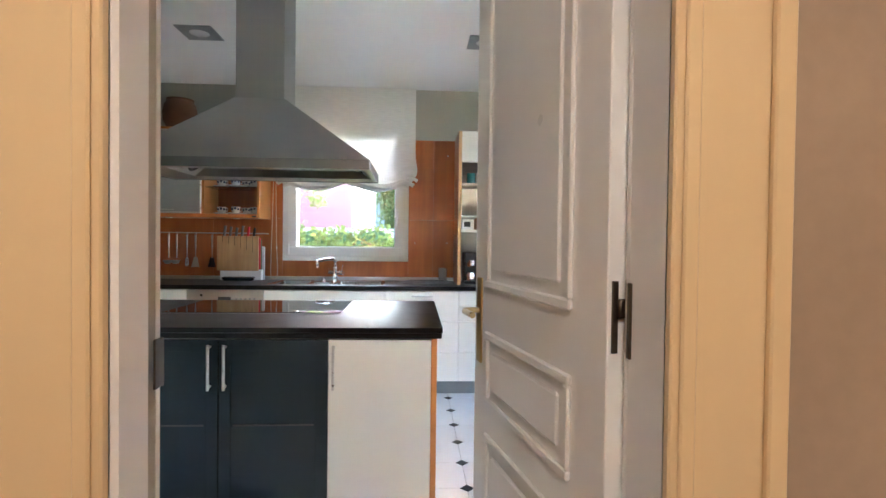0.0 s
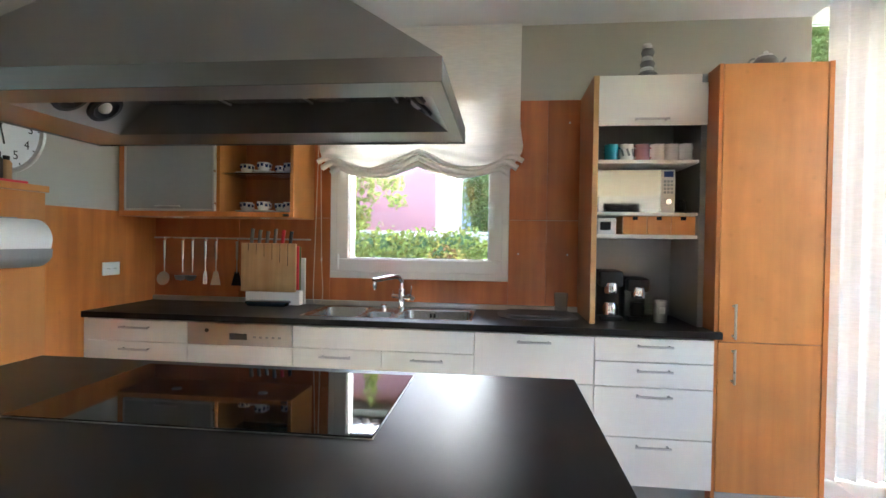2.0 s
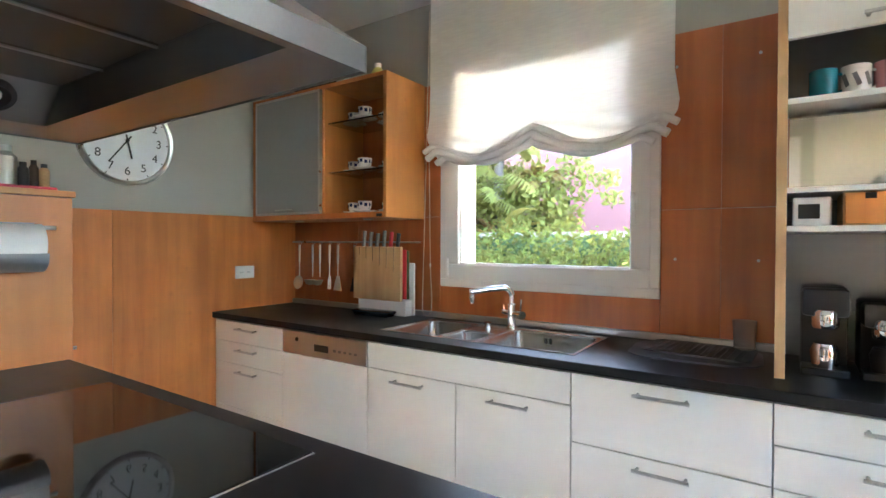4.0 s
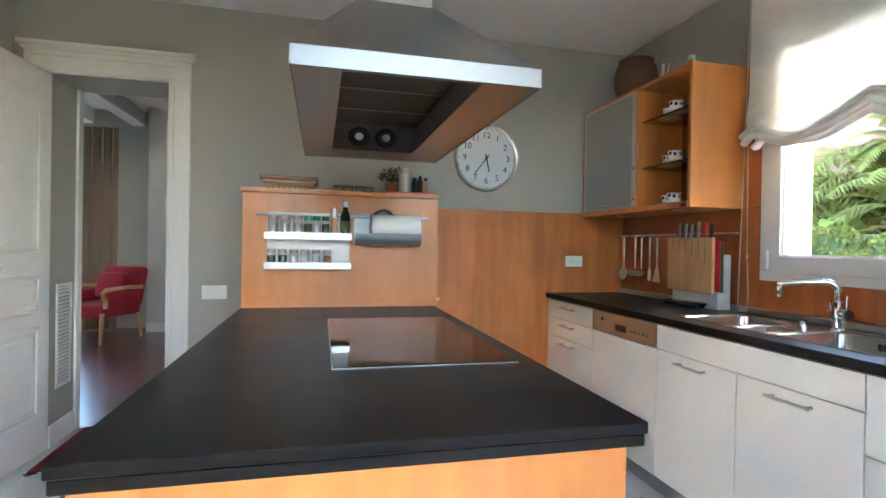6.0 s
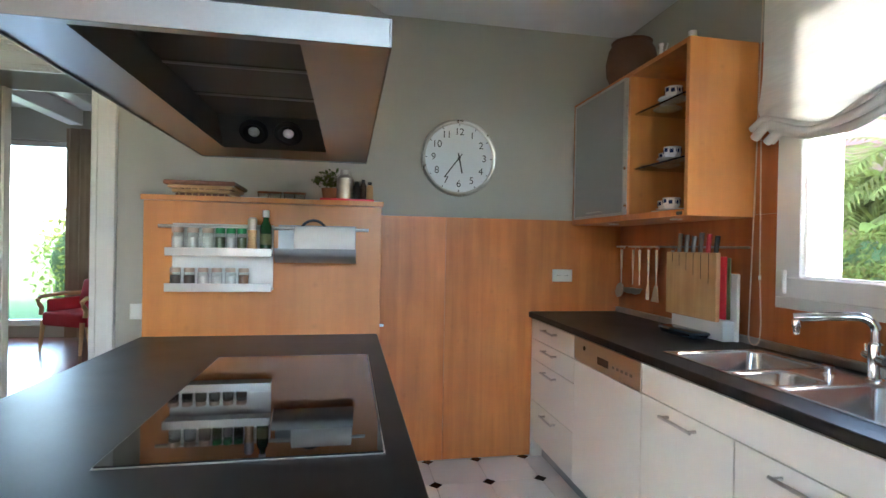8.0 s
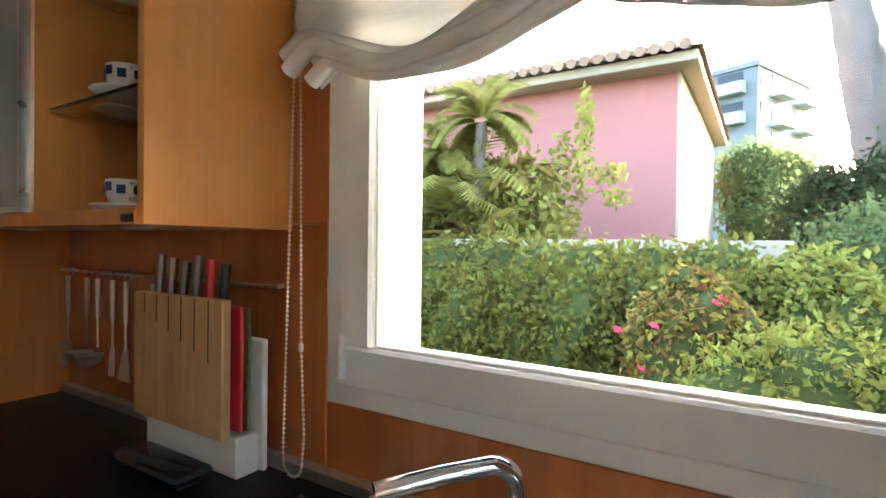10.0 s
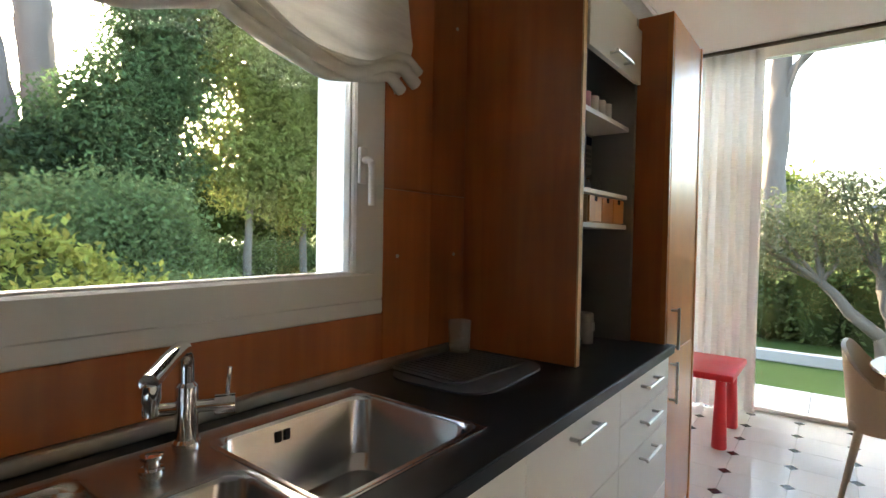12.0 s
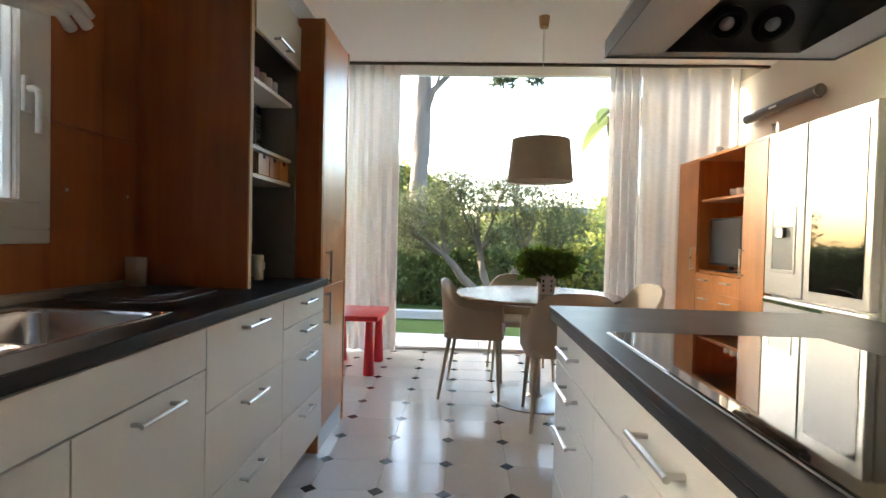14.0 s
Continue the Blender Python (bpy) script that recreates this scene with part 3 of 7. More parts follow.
panelling("panelling_north", [(-2.262, -1.6605, 4.38, 4.40, 0.93, 1.46), (-1.6595, -1.0405, 4.38, 4.40, 0.93, 1.46), (-1.152, -1.0405, 4.38, 4.40, 1.462, 2.2),
                              (-1.0395, 0.1095, 4.38, 4.40, 0.93, 1.074), (0.1105, 0.3395, 4.38, 4.40, 0.93, 1.459), (0.1105, 0.3395, 4.38, 4.40, 1.461, 2.2),
                              (0.3405, 0.545, 4.38, 4.40, 0.93, 1.459), (0.3405, 0.545, 4.38, 4.40, 1.461, 2.2)], M_CHERRY_R, "reddish cherry veneer panels round the window")
panelling("panelling_west", [(-2.28, -2.262, 2.30, 3.229, 0.0, 1.476), (-2.28, -2.262, 3.231, 4.399, 0.0, 1.476)], M_CHERRY, "cherry veneer wall panels with dark edge")
for x in (0.17, 0.47):
    for z in (1.25, 2.06):
        solo("panel_screw", moved(lathe([(0, 0), (0.006, 0.001), (0.006, 0.004), (0, 0.005)], n=10), pose(x, 4.379, z, 90)), M_NICKEL, "small steel screw cap on the panel", "screw", "panel screws", smooth=True)
structure("trim_upstand", B(-2.262, 0.545, 4.356, 4.38, 0.90, 0.93, 0.003), M_STEEL, "pale metal upstand along the worktop")

# ---- hall behind the start ----
bm = B(-1.6, 2.0, -2.6, 0.345, -0.15, 0.0)
structure("floor_hall", bm, M_PARQUET, "dark wooden hall floor")
bm = B(-1.7, -1.6, -2.6, 0.35, 0, 2.7)
box(bm, 1.6, 1.7, -2.6, 0.35, 0, 2.7)
box(bm, -1.7, 1.7, -2.7, -2.6, 0, 2.7)
structure("wall_hall", bm, M_CREAM, "cream hall walls")
structure("wall_hall_north", B(0.692, 1.6, 0.338, 0.35, 0, 2.67), material("hall_stone_lining", (0.36, 0.27, 0.19), 0.35, var=0.2, scale=2.5, fine=0.08), "brown stone-clad hall wall")
structure("ceiling_hall", B(-1.7, 1.7, -2.7, 0.35, CEIL, CEIL + 0.1), M_CEIL, "white hall ceiling")
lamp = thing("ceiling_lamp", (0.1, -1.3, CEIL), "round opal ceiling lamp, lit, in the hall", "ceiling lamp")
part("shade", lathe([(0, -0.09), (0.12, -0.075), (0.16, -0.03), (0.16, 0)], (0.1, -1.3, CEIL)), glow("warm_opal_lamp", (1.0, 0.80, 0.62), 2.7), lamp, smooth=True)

# ---- living room beyond the west doorway ----
structure("floor_living", B(-7.2, -2.65, -3.2, 3.0, -0.15, 0.0), M_PARQUET, "dark red wooden floor")
bm = B(-7.0, -6.8, -0.62, 3.0, 0, 3.1)
box(bm, -7.0, -6.8, -3.2, -2.4, 0, 3.1)
box(bm, -7.0, -6.8, -2.4, -0.62, 0, 0.15)
box(bm, -7.0, -6.8, -2.4, -0.62, 2.6, 3.1)
box(bm, -7.0, -2.65, -3.3, -3.2, 0, 3.1)
box(bm, -7.0, -2.65, 3.0, 3.1, 0, 3.1)
box(bm, -2.72, -2.65, -3.2, 0.52, 0, 3.1)
structure("wall_living", bm, M_WALL, "taupe living room walls")
structure("wall_living_pier", B(-6.8, -6.45, -0.07, 0.55, 0, 3.0), M_WALL_LIGHT, "cream wall pier with skirting")
structure("baseboard_living", B(-6.45, -6.43, -0.07, 0.55, 0, 0.12, 0.004), M_TRIM, "white skirting board")
bm = B(-7.2, -2.65, -3.2, 3.0, 3.02, 3.1)
structure("ceiling_living", bm, M_CEIL, "white beamed ceiling")
for y in (-0.95, -0.30, 0.35, 1.0):
    structure("trim_beam_%d" % int(100 + y * 100), B(-6.8, -2.66, y - 0.09, y + 0.09, 2.82, 3.02, 0.01), M_TRIM, "white ceiling beam")
window_light("daylight_living", (-6.95, -1.5, 1.4), (-3.0, -0.5, 0.6), 1.5, 2.2, 0.7)

# ---- kitchen base units along the north wall ----
FRONT = 3.80


def base_unit(x0, x1, fronts, label, category="base cabinet", group="base cabinets under the worktop"):
    """A cabinet with flat fronts. fronts: (z0, z1, handle or None, x0, x1)."""
    u = thing("base_cabinet", ((x0 + x1) / 2, 4.1, 0), label, category, group)
    part("body", B(x0 + 0.001, x1 - 0.001, FRONT + 0.022, 4.378, 0.12, 0.70 if "sink" in label else 0.862), M_WHITE, u)
    part("plinth", B(x0, x1, FRONT + 0.06, FRONT + 0.075, 0.0, 0.12), M_GREYPLATE, u, "grey recessed plinth")
    for z0, z1, grip, a, b in fronts:
        f = part("drawer_front", B(a + 0.002, b - 0.002, FRONT - 0.018, FRONT + 0.020, z0 + 0.0022, z1 - 0.0022, 0.0012), M_WHITE, u)
        if grip:
            bar_handle(((a + b) / 2, FRONT - 0.018, z1 - 0.039), 0.17, (1, 0, 0), (0, -1, 0), f)
    return u


base_unit(-2.235, -1.635, [(0.74, 0.86, 1, -2.235, -1.635), (0.615, 0.74, 1, -2.235, -1.635), (0.363, 0.615, 1, -2.235, -1.635), (0.12, 0.363, 1, -2.235, -1.635)], "cream cabinet with four drawers and steel handles")
solo("filler_strip", B(-2.262, -2.236, FRONT - 0.01, FRONT + 0.1, 0.0, 0.862, 0.001), M_WHITE, "narrow cream filler strip against the wall panel", "filler")
base_unit(-1.035, -0.065, [(0.742, 0.86, None, -1.035, -0.065), (0.12, 0.742, 1, -1.035, -0.550), (0.12, 0.742, 1, -0.550, -0.065)], "cream sink cabinet with two doors and a blind panel")
base_unit(-0.065, 0.535, [(0.615, 0.86, 1, -0.065, 0.535), (0.363, 0.615, 1, -0.065, 0.535), (0.12, 0.363, 1, -0.065, 0.535)], "cream cabinet with three deep drawers and steel handles")
base_unit(0.535, 1.104, [(0.738, 0.86, 1, 0.535, 1.104), (0.613, 0.738, 1, 0.535, 1.104), (0.363, 0.613, 1, 0.535, 1.104), (0.12, 0.363, 1, 0.535, 1.104)], "cream cabinet with four drawers below the mug cupboard")

dw = thing("dishwasher", (-1.335, 4.1, 0), "built-in dishwasher with steel control strip and cream door", "dishwasher")
part("body", B(-1.633, -1.037, FRONT + 0.003, 4.37, 0.10, 0.862), M_PLASTIC_G, dw)
part("door", B(-1.6335, -1.0365, FRONT - 0.018, FRONT + 0.001, 0.12, 0.737, 0.0012), M_WHITE, dw)
strip = part("control_panel", B(-1.6335, -1.0365, FRONT - 0.02, FRONT + 0.001, 0.740, 0.86, 0.002), M_STEEL, dw, "brushed steel control strip")
part("display", B(-1.39, -1.29, FRONT - 0.0215, FRONT - 0.019, 0.772, 0.806, 0.001), M_PLASTIC_B, strip, "dark display")
for k in range(5):
    part("button", B(-1.255 + k * 0.035, -1.238 + k * 0.035, FRONT - 0.023, FRONT - 0.019, 0.783, 0.795, 0.001), M_PLASTIC_G, strip)
part("switch", moved(lathe([(0, 0), (0.011, 0.001), (0.011, 0.004), (0, 0.005)], n=12), pose(-1.52, FRONT - 0.019, 0.818, 90)), M_PLASTIC_B, strip, smooth=True)
part("plinth", B(-1.635, -1.035, FRONT + 0.06, FRONT + 0.075, 0.0, 0.118), M_GREYPLATE, dw)

# ---- worktop with the sink cut out ----
SX0, SX1, SY0, SY1 = -1.035, -0.085, 3.868, 4.305
wt = thing("worktop", (-0.56, 4.07, 0.866), "black laminate worktop along the window wall", "worktop")
bm = bmesh.new()
ro = [(-2.262, 3.772), (1.135, 3.772), (1.135, 4.378), (-2.262, 4.378)]
ri = [(SX0, SY0), (SX1, SY0), (SX1, SY1), (SX0, SY1)]
lay = [[[bm.verts.new((x, y, z)) for x, y in r] for r in (ro, ri)] for z in (0.866, 0.90)]
for k in range(4):
    j = (k + 1) % 4
    bm.faces.new((lay[1][0][k], lay[1][0][j], lay[1][1][j], lay[1][1][k]))
    bm.faces.new((lay[0][0][j], lay[0][0][k], lay[0][1][k], lay[0][1][j]))
    bm.faces.new((lay[0][0][k], lay[0][0][j], lay[1][0][j], lay[1][0][k]))
    bm.faces.new((lay[0][1][j], lay[0][1][k], lay[1][1][k], lay[1][1][j]))
part("slab", bm, M_BLACK, wt)
part("front_edge", B(-2.262, 1.135, 3.768, 3.7715, 0.867, 0.8985, 0.001), M_BLACK, wt)

sink = thing("sink", (-0.56, 4.09, 0.70), "inset steel sink with three bowls in the black worktop", "sink")


def bowl(x0, x1, y0, y1, depth):
    """A pressed bowl with rounded corners and sloping sides."""
    bm = bmesh.new()

    def ring(inset, z, rad):
        out = []
        for cx, cy, a0 in ((x1 - inset - rad, y1 - inset - rad, 0), (x0 + inset + rad, y1 - inset - rad, 90), (x0 + inset + rad, y0 + inset + rad, 180), (x1 - inset - rad, y0 + inset + rad, 270)):
            for k in range(6):
                a = radians(a0 + 90 * k / 5)
                out.append(bm.verts.new((cx + rad * math.cos(a), cy + rad * math.sin(a), z)))
        return out
    rings = [ring(-0.012, 0.9035, 0.052), ring(0.0, 0.901, 0.045), ring(0.006, 0.893, 0.045), ring(0.012, 0.9 - depth + 0.03, 0.05), ring(0.035, 0.9 - depth, 0.05)]
    for a, b in zip(rings, rings[1:]):
        for k in range(len(a)):
            bm.faces.new((a[k], b[k], b[(k + 1) % len(a)], a[(k + 1) % len(a)]))
    bm.faces.new(rings[-1])
    return bm


for x0, x1, y0, y1, d in ((-1.015, -0.725, 3.886, 4.27, 0.16), (-0.695, -0.535, 3.886, 4.095, 0.10), (-0.508, -0.098, 3.886, 4.25, 0.17)):
    b = part("bowl", bowl(x0, x1, y0, y1, d), M_SINK, sink, "", True)
    part("drain", lathe([(0, 0.004), (0.022, 0.005), (0.038, 0.001), (0.04, 0)], ((x0 + x1) / 2, (y0 + y1) / 2, 0.9 - d + 0.0005)), M_CHROME, b, "", True)
bm = bmesh.new()
for a in ((SX0, SX1, SY0, 3.886), (SX0, SX1, 4.27, SY1), (SX0, -1.015, 3.886, 4.27), (-0.725, -0.695, 3.886, 4.27), (-0.535, -0.508, 3.886, 4.27), (-0.098, SX1, 3.886, 4.27), (-0.695, -0.535, 4.095, 4.27), (-0.508, -0.098, 4.25, 4.27)):
    box(bm, a[0], a[1], a[2], a[3], 0.895, 0.9025)
part("rim", bm, M_SINK, sink)
bm = bmesh.new()
for k in range(2):
    box(bm, -0.36 + k * 0.022, -0.348 + k * 0.022, 4.2365, 4.2395, 0.855, 0.88, 0.001)
part("overflow", bm, M_GAP_SHADE, sink)

fx, fy, fz = -0.541, 4.272, 0.9025
fa = thing("faucet", (fx, fy, fz), "chrome mixer tap with bent spout and side lever", "faucet")
part("base", lathe([(0, 0), (0.026, 0), (0.026, 0.006), (0.021, 0.012), (0.021, 0.115), (0.015, 0.122), (0, 0.122)], (fx, fy, fz)), M_CHROME, fa, "", True)
sd = Vector((-0.64, -0.77, 0))
bm = tube([(fx, fy, fz + 0.11), (fx, fy, fz + 0.152)] + [(fx + sd.x * 0.045 * (1 - math.cos(a)), fy + sd.y * 0.045 * (1 - math.cos(a)), fz + 0.152 + 0.045 * math.sin(a)) for a in [math.pi / 2 * k / 6 for k in range(1, 7)]] + [(fx + sd.x * 0.12, fy + sd.y * 0.12, fz + 0.192), (fx + sd.x * 0.215, fy + sd.y * 0.215, fz + 0.181)], 0.0145, 14)
sp = part("spout", bm, M_CHROME, fa, "", True)
part("nozzle", lathe([(0, 0), (0.010, 0), (0.011, 0.018), (0.0145, 0.026), (0.0145, 0.05), (0.006, 0.056), (0, 0.056)], (fx + sd.x * 0.205, fy + sd.y * 0.205, fz + 0.126)), M_CHROME, sp, "", True)
ld = Vector((0.86, -0.50, 0))
bm = tube([Vector((fx, fy, fz + 0.072)) - ld * 0.075, Vector((fx, fy, fz + 0.072)) + ld * 0.06], 0.013, 14)
tube([Vector((fx, fy, fz + 0.072)) + ld * 0.05, Vector((fx, fy, fz + 0.072)) + ld * 0.088], 0.020, 16, bm)
tube([Vector((fx, fy, fz + 0.08)) + ld * 0.072, Vector((fx, fy, fz + 0.145)) + ld * 0.078], 0.0045, 8, bm)
tube([Vector((fx, fy, fz + 0.075)) - ld * 0.07, Vector((fx, fy, fz + 0.105)) - ld * 0.075], 0.004, 8, bm)
part("lever", bm, M_CHROME, fa, "", True)
solo("soap_knob", lathe([(0, 0), (0.02, 0), (0.02, 0.006), (0.012, 0.008), (0.012, 0.02), (0.018, 0.024), (0.018, 0.03), (0, 0.032)], (-0.635, 4.20, 0.9025)), M_CHROME, "round chrome drain knob behind the sink", "knob", smooth=True)

# ---- wall cupboard with a shutter and open shelves ----
cx0, cx1, cy0, cz0, cz1 = -2.262, -1.150, 4.048, 1.448, 2.205
wc = thing("wall_cupboard", (-1.70, 4.38, cz0), "cherry wall cupboard with grey glass shutter and open shelves", "wall cupboard")
bm = B(cx0, cx0 + 0.045, cy0, 4.379, cz0 + 0.03, cz1)
part("side", bm, M_CHERRY, wc)
part("side", B(cx1 - 0.022, cx1, cy0, 4.379, cz0, cz1, 0.001), M_CHERRY_L, wc)
part("divider", B(-1.632, -1.612, cy0 + 0.004, 4.37, cz0 + 0.03, cz1 - 0.022), M_CHERRY_L, wc)
part("bottom", B(cx0, cx1 - 0.022, cy0 - 0.004, 4.379, cz0, cz0 + 0.03, 0.001), M_CHERRY, wc)
part("top", B(cx0, cx1 - 0.022, cy0, 4.379, cz1 - 0.022, cz1, 0.001), M_CHERRY, wc)
part("back", B(cx0 + 0.02, cx1 - 0.022, 4.366, 4.378, cz0 + 0.03, cz1 - 0.022), M_CHERRY_R, wc)
sh = part("shutter", B(-2.205, -1.645, cy0 - 0.012, cy0 + 0.006, 1.492, 2.172), M_FROST, wc, "grey satin glass shutter")
bm = ring_frame(bmesh.new(), -2.216, -1.634, 1.480, 2.183, 0.012, cy0 - 0.016, cy0 + 0.008, 0.001)
part("shutter_frame", bm, M_NICKEL, sh, "thin metal edge")
bar_handle((-1.925, cy0 - 0.012, 1.507), 0.16, (1, 0, 0), (0, -1, 0), sh, gap=0.018, r=0.004)
for z in (1.71, 1.99):
    part("shelf", B(-1.612, cx1 - 0.022, cy0 + 0.03, 4.365, z - 0.004, z + 0.004), M_SHELFGLASS, wc, "glass shelf")
for x in (-1.95, -1.38):
    part("spotlight", lathe([(0, -0.006), (0.025, -0.006), (0.030, 0.0)], (x, 4.16, cz0)), M_PLASTIC_W, wc, "small white cupboard light", True)
part("latch", B(-1.215, -1.175, cy0 - 0.008, cy0, cz0 + 0.004, cz0 + 0.02, 0.003), M_PLASTIC_B, wc)

# ---- cupboard standing on the worktop, its shutter raised ----
mx0, mx1, my0 = 0.545, 1.104, 3.932
mc = thing("appliance_cupboard", (0.82, 4.15, 0.90), "cream and cherry cupboard with raised shutter over mugs and machines", "cupboard")
part("side", B(mx0 - 0.012, mx0 + 0.012, my0, 4.379, 0.90, 2.20, 0.001), M_CHERRY_R, mc, "cherry side panel")
part("edge", B(mx0 - 0.012, mx0 + 0.016, my0 - 0.006, my0 - 0.0005, 0.90, 2.20, 0.001), M_BIRCH, mc, "pale wooden front edge")
part("inner_side", B(mx1 - 0.03, mx1 - 0.002, my0, 4.379, 0.90, 2.20), M_GREYPLATE, mc, "grey inner side")
part("back", B(mx0 + 0.012, mx1 - 0.03, 4.36, 4.379, 0.90, 2.20), M_GREYPLATE, mc, "grey back panel")
part("top", B(mx0 + 0.012, mx1 - 0.03, my0, 4.36, 2.155, 2.20, 0.001), M_WHITE, mc)
fl = part("shutter", B(mx0 + 0.014, mx1 - 0.004, my0 - 0.014, my0 + 0.006, 1.938, 2.152, 0.001), M_WHITE, mc, "raised cream shutter")
bar_handle((0.82, my0 - 0.014, 1.965), 0.17, (1, 0, 0), (0, -1, 0), fl)
for z, t in ((1.765, 0.018), (1.49, 0.016), (1.372, 0.018)):
    part("shelf", B(mx0 + 0.012, mx1 - 0.03, my0 + 0.02, 4.36, z - t, z, 0.001), M_WHITE, mc)

# ---- tall cupboard ----
tx0, tx1, ty0, tz1 = 1.106, 1.621, 3.80, 2.206
tc_ = thing("tall_cupboard", (1.36, 4.1, 0), "tall cherry cupboard with two doors and steel plinth", "tall cupboard")
part("body", B(tx0, tx1, ty0 + 0.02, 4.379, 0.0, tz1, 0.001), M_CHERRY_R, tc_)
part("side_edge", B(tx0, tx0 + 0.018, ty0, ty0 + 0.02, 0.0, tz1), M_CHERRY, tc_)
part("side_edge", B(tx1 - 0.022, tx1, ty0 - 0.006, ty0 + 0.02, 0.0, tz1), M_CHERRY, tc_)
for z0, z1, hz in ((0.852, 2.204, 0.955), (0.112, 0.849, 0.735)):
    dr = part("door", B(tx0 + 0.020, tx1 - 0.024, ty0 - 0.002, ty0 + 0.019, z0, z1, 0.0015), M_CHERRY_L, tc_)
    bar_handle((1.192, ty0 - 0.002, hz), 0.17, (0, 0, 1), (0, -1, 0), dr)
part("plinth", B(tx0 + 0.02, tx1 - 0.024, ty0 + 0.002, ty0 + 0.0195, 0.0, 0.108), M_STEEL, tc_, "brushed steel plinth")

# ---- island ----
IX0, IX1, IY0, IY1 = -1.52, 0.295, 1.811, 2.781
isl = thing("kitchen_island", (-0.6, 2.3, 0), "kitchen island with cream, dark glass and cherry fronts", "kitchen island")
part("body", B(IX0, 0.247, IY0 + 0.042, IY1 - 0.042, 0.10, 0.852), M_WHITE, isl)
part("plinth", B(IX0, 0.22, IY0 + 0.09, IY1 - 0.09, 0.0, 0.10), M_GREYPLATE, isl, "grey recessed plinth")
part("end_panel", B(0.248, 0.272, IY0 + 0.02, IY1 - 0.03, 0.0, 0.853, 0.001), M_CHERRY_L, isl, "cherry end panel")
for x0, x1, mat, lab in ((-1.518, -1.071, M_WHITE, ""), (-1.069, -0.652, M_DARKGLASS, "dark glass door"), (-0.650, -0.194, M_DARKGLASS, "dark glass door"), (-0.192, 0.246, M_WHITE, "")):
    dr = part("door", B(x0, x1, IY0 + 0.020, IY0 + 0.040, 0.102, 0.848, 0.0012), mat, isl, lab)
    if mat == M_DARKGLASS:
        fr = ring_frame(bmesh.new(), x0 + 0.001, x1 - 0.001, 0.103, 0.847, 0.05, IY0 + 0.0165, IY0 + 0.0195, 0.0005)
        part("frame", fr, M_DARKGLASS, dr)
        part("shelf_line", B(x0 + 0.06, x1 - 0.06, IY0 + 0.0185, IY0 + 0.0198, 0.48, 0.487), M_INK, dr)
    hx = {-1.518: -1.113, -1.069: -0.684, -0.650: -0.620, -0.192: -0.168}[x0]
    bar_handle((hx, IY0 + 0.020, 0.735), 0.19, (0, 0, 1), (0, -1, 0), dr)
for x0, x1, zs in ((-0.245, 0.246, (0.102, 0.36, 0.61, 0.735, 0.848)), (-1.07, -0.247, (0.102, 0.36, 0.735, 0.848)), (-1.518, -1.072, (0.102, 0.735, 0.848))):
    for z0, z1 in zip(zs, zs[1:]):
        f = part("drawer_front", B(x0, x1, IY1 - 0.040, IY1 - 0.020, z0 + 0.002, z1 - 0.002, 0.0012), M_WHITE, isl)
        bar_handle(((x0 + x1) / 2, IY1 - 0.020, z1 - 0.045), 0.17, (1, 0, 0), (0, 1, 0), f)
iw = thing("island_worktop", (-0.61, 2.3, 0.856), "black laminate island worktop with a grooved edge", "worktop")
part("top_board", B(IX0, IX1, IY0, IY1, 0.880, 0.902, 0.002), M_BLACK, iw)
part("lower_board", B(IX0, IX1 - 0.004, IY0 + 0.004, IY1 - 0.004, 0.856, 0.8785, 0.002), M_BLACK, iw)
hob = thing("hob", (-0.635, 2.47, 0.902), "black glass induction hob set in the island", "hob")
part("glass", B(-1.071, -0.200, 2.222, 2.722, 0.9025, 0.9075, 0.0015), M_COOK, hob)
part("trim", B(-1.074, -0.197, 2.219, 2.725, 0.9022, 0.9045, 0.0008), M_STEEL, hob, "thin steel edge")

rb = thing("island_back_unit", (-1.65, 2.3, 0), "cherry upright unit closing the island, with a shelf on top", "shelf unit")
part("front", B(-1.545, -1.521, 1.815, 2.792, 0.0, 1.468, 0.001), M_CHERRY_L, rb)
part("body", B(-1.775, -1.546, 1.815, 2.792, 0.0, 1.468, 0.001), M_CHERRY, rb)
part("top", B(-1.79, -1.512, 1.805, 2.80, 1.470, 1.492, 0.0015), M_CHERRY_L, rb)
part("knob", tube([(-1.55, 2.79, 0.935), (-1.55, 2.812, 0.935)], 0.007, 10), M_CHROME, rb, "small chrome hook", True)

# ---- hood ----
hx0, hx1, hy0, hy1, hz0, hz1 = -1.245, -0.050, 2.113, 2.712, 1.614, 1.660
ho = thing("cooker_hood", (-0.64, 2.41, hz0), "brushed steel island hood with chimney and two lamps", "cooker hood")
bm = bmesh.new()
lo = [bm.verts.new(p) for p in ((hx0, hy0, hz1), (hx1, hy0, hz1), (hx1, hy1, hz1), (hx0, hy1, hz1))]
hi = [bm.verts.new(p) for p in ((-0.748, 2.290, 1.99), (-0.500, 2.290, 1.99), (-0.500, 2.53, 1.99), (-0.748, 2.53, 1.99))]
for k in range(4):
    bm.faces.new((lo[k], lo[(k + 1) % 4], hi[(k + 1) % 4], hi[k]))
part("canopy", bm, M_STEEL_D, ho)
part("chimney", B(-0.746, -0.502, 2.292, 2.528, 1.97, CEIL - 0.001, 0.002), M_STEEL_D, ho)
bm = bmesh.new()
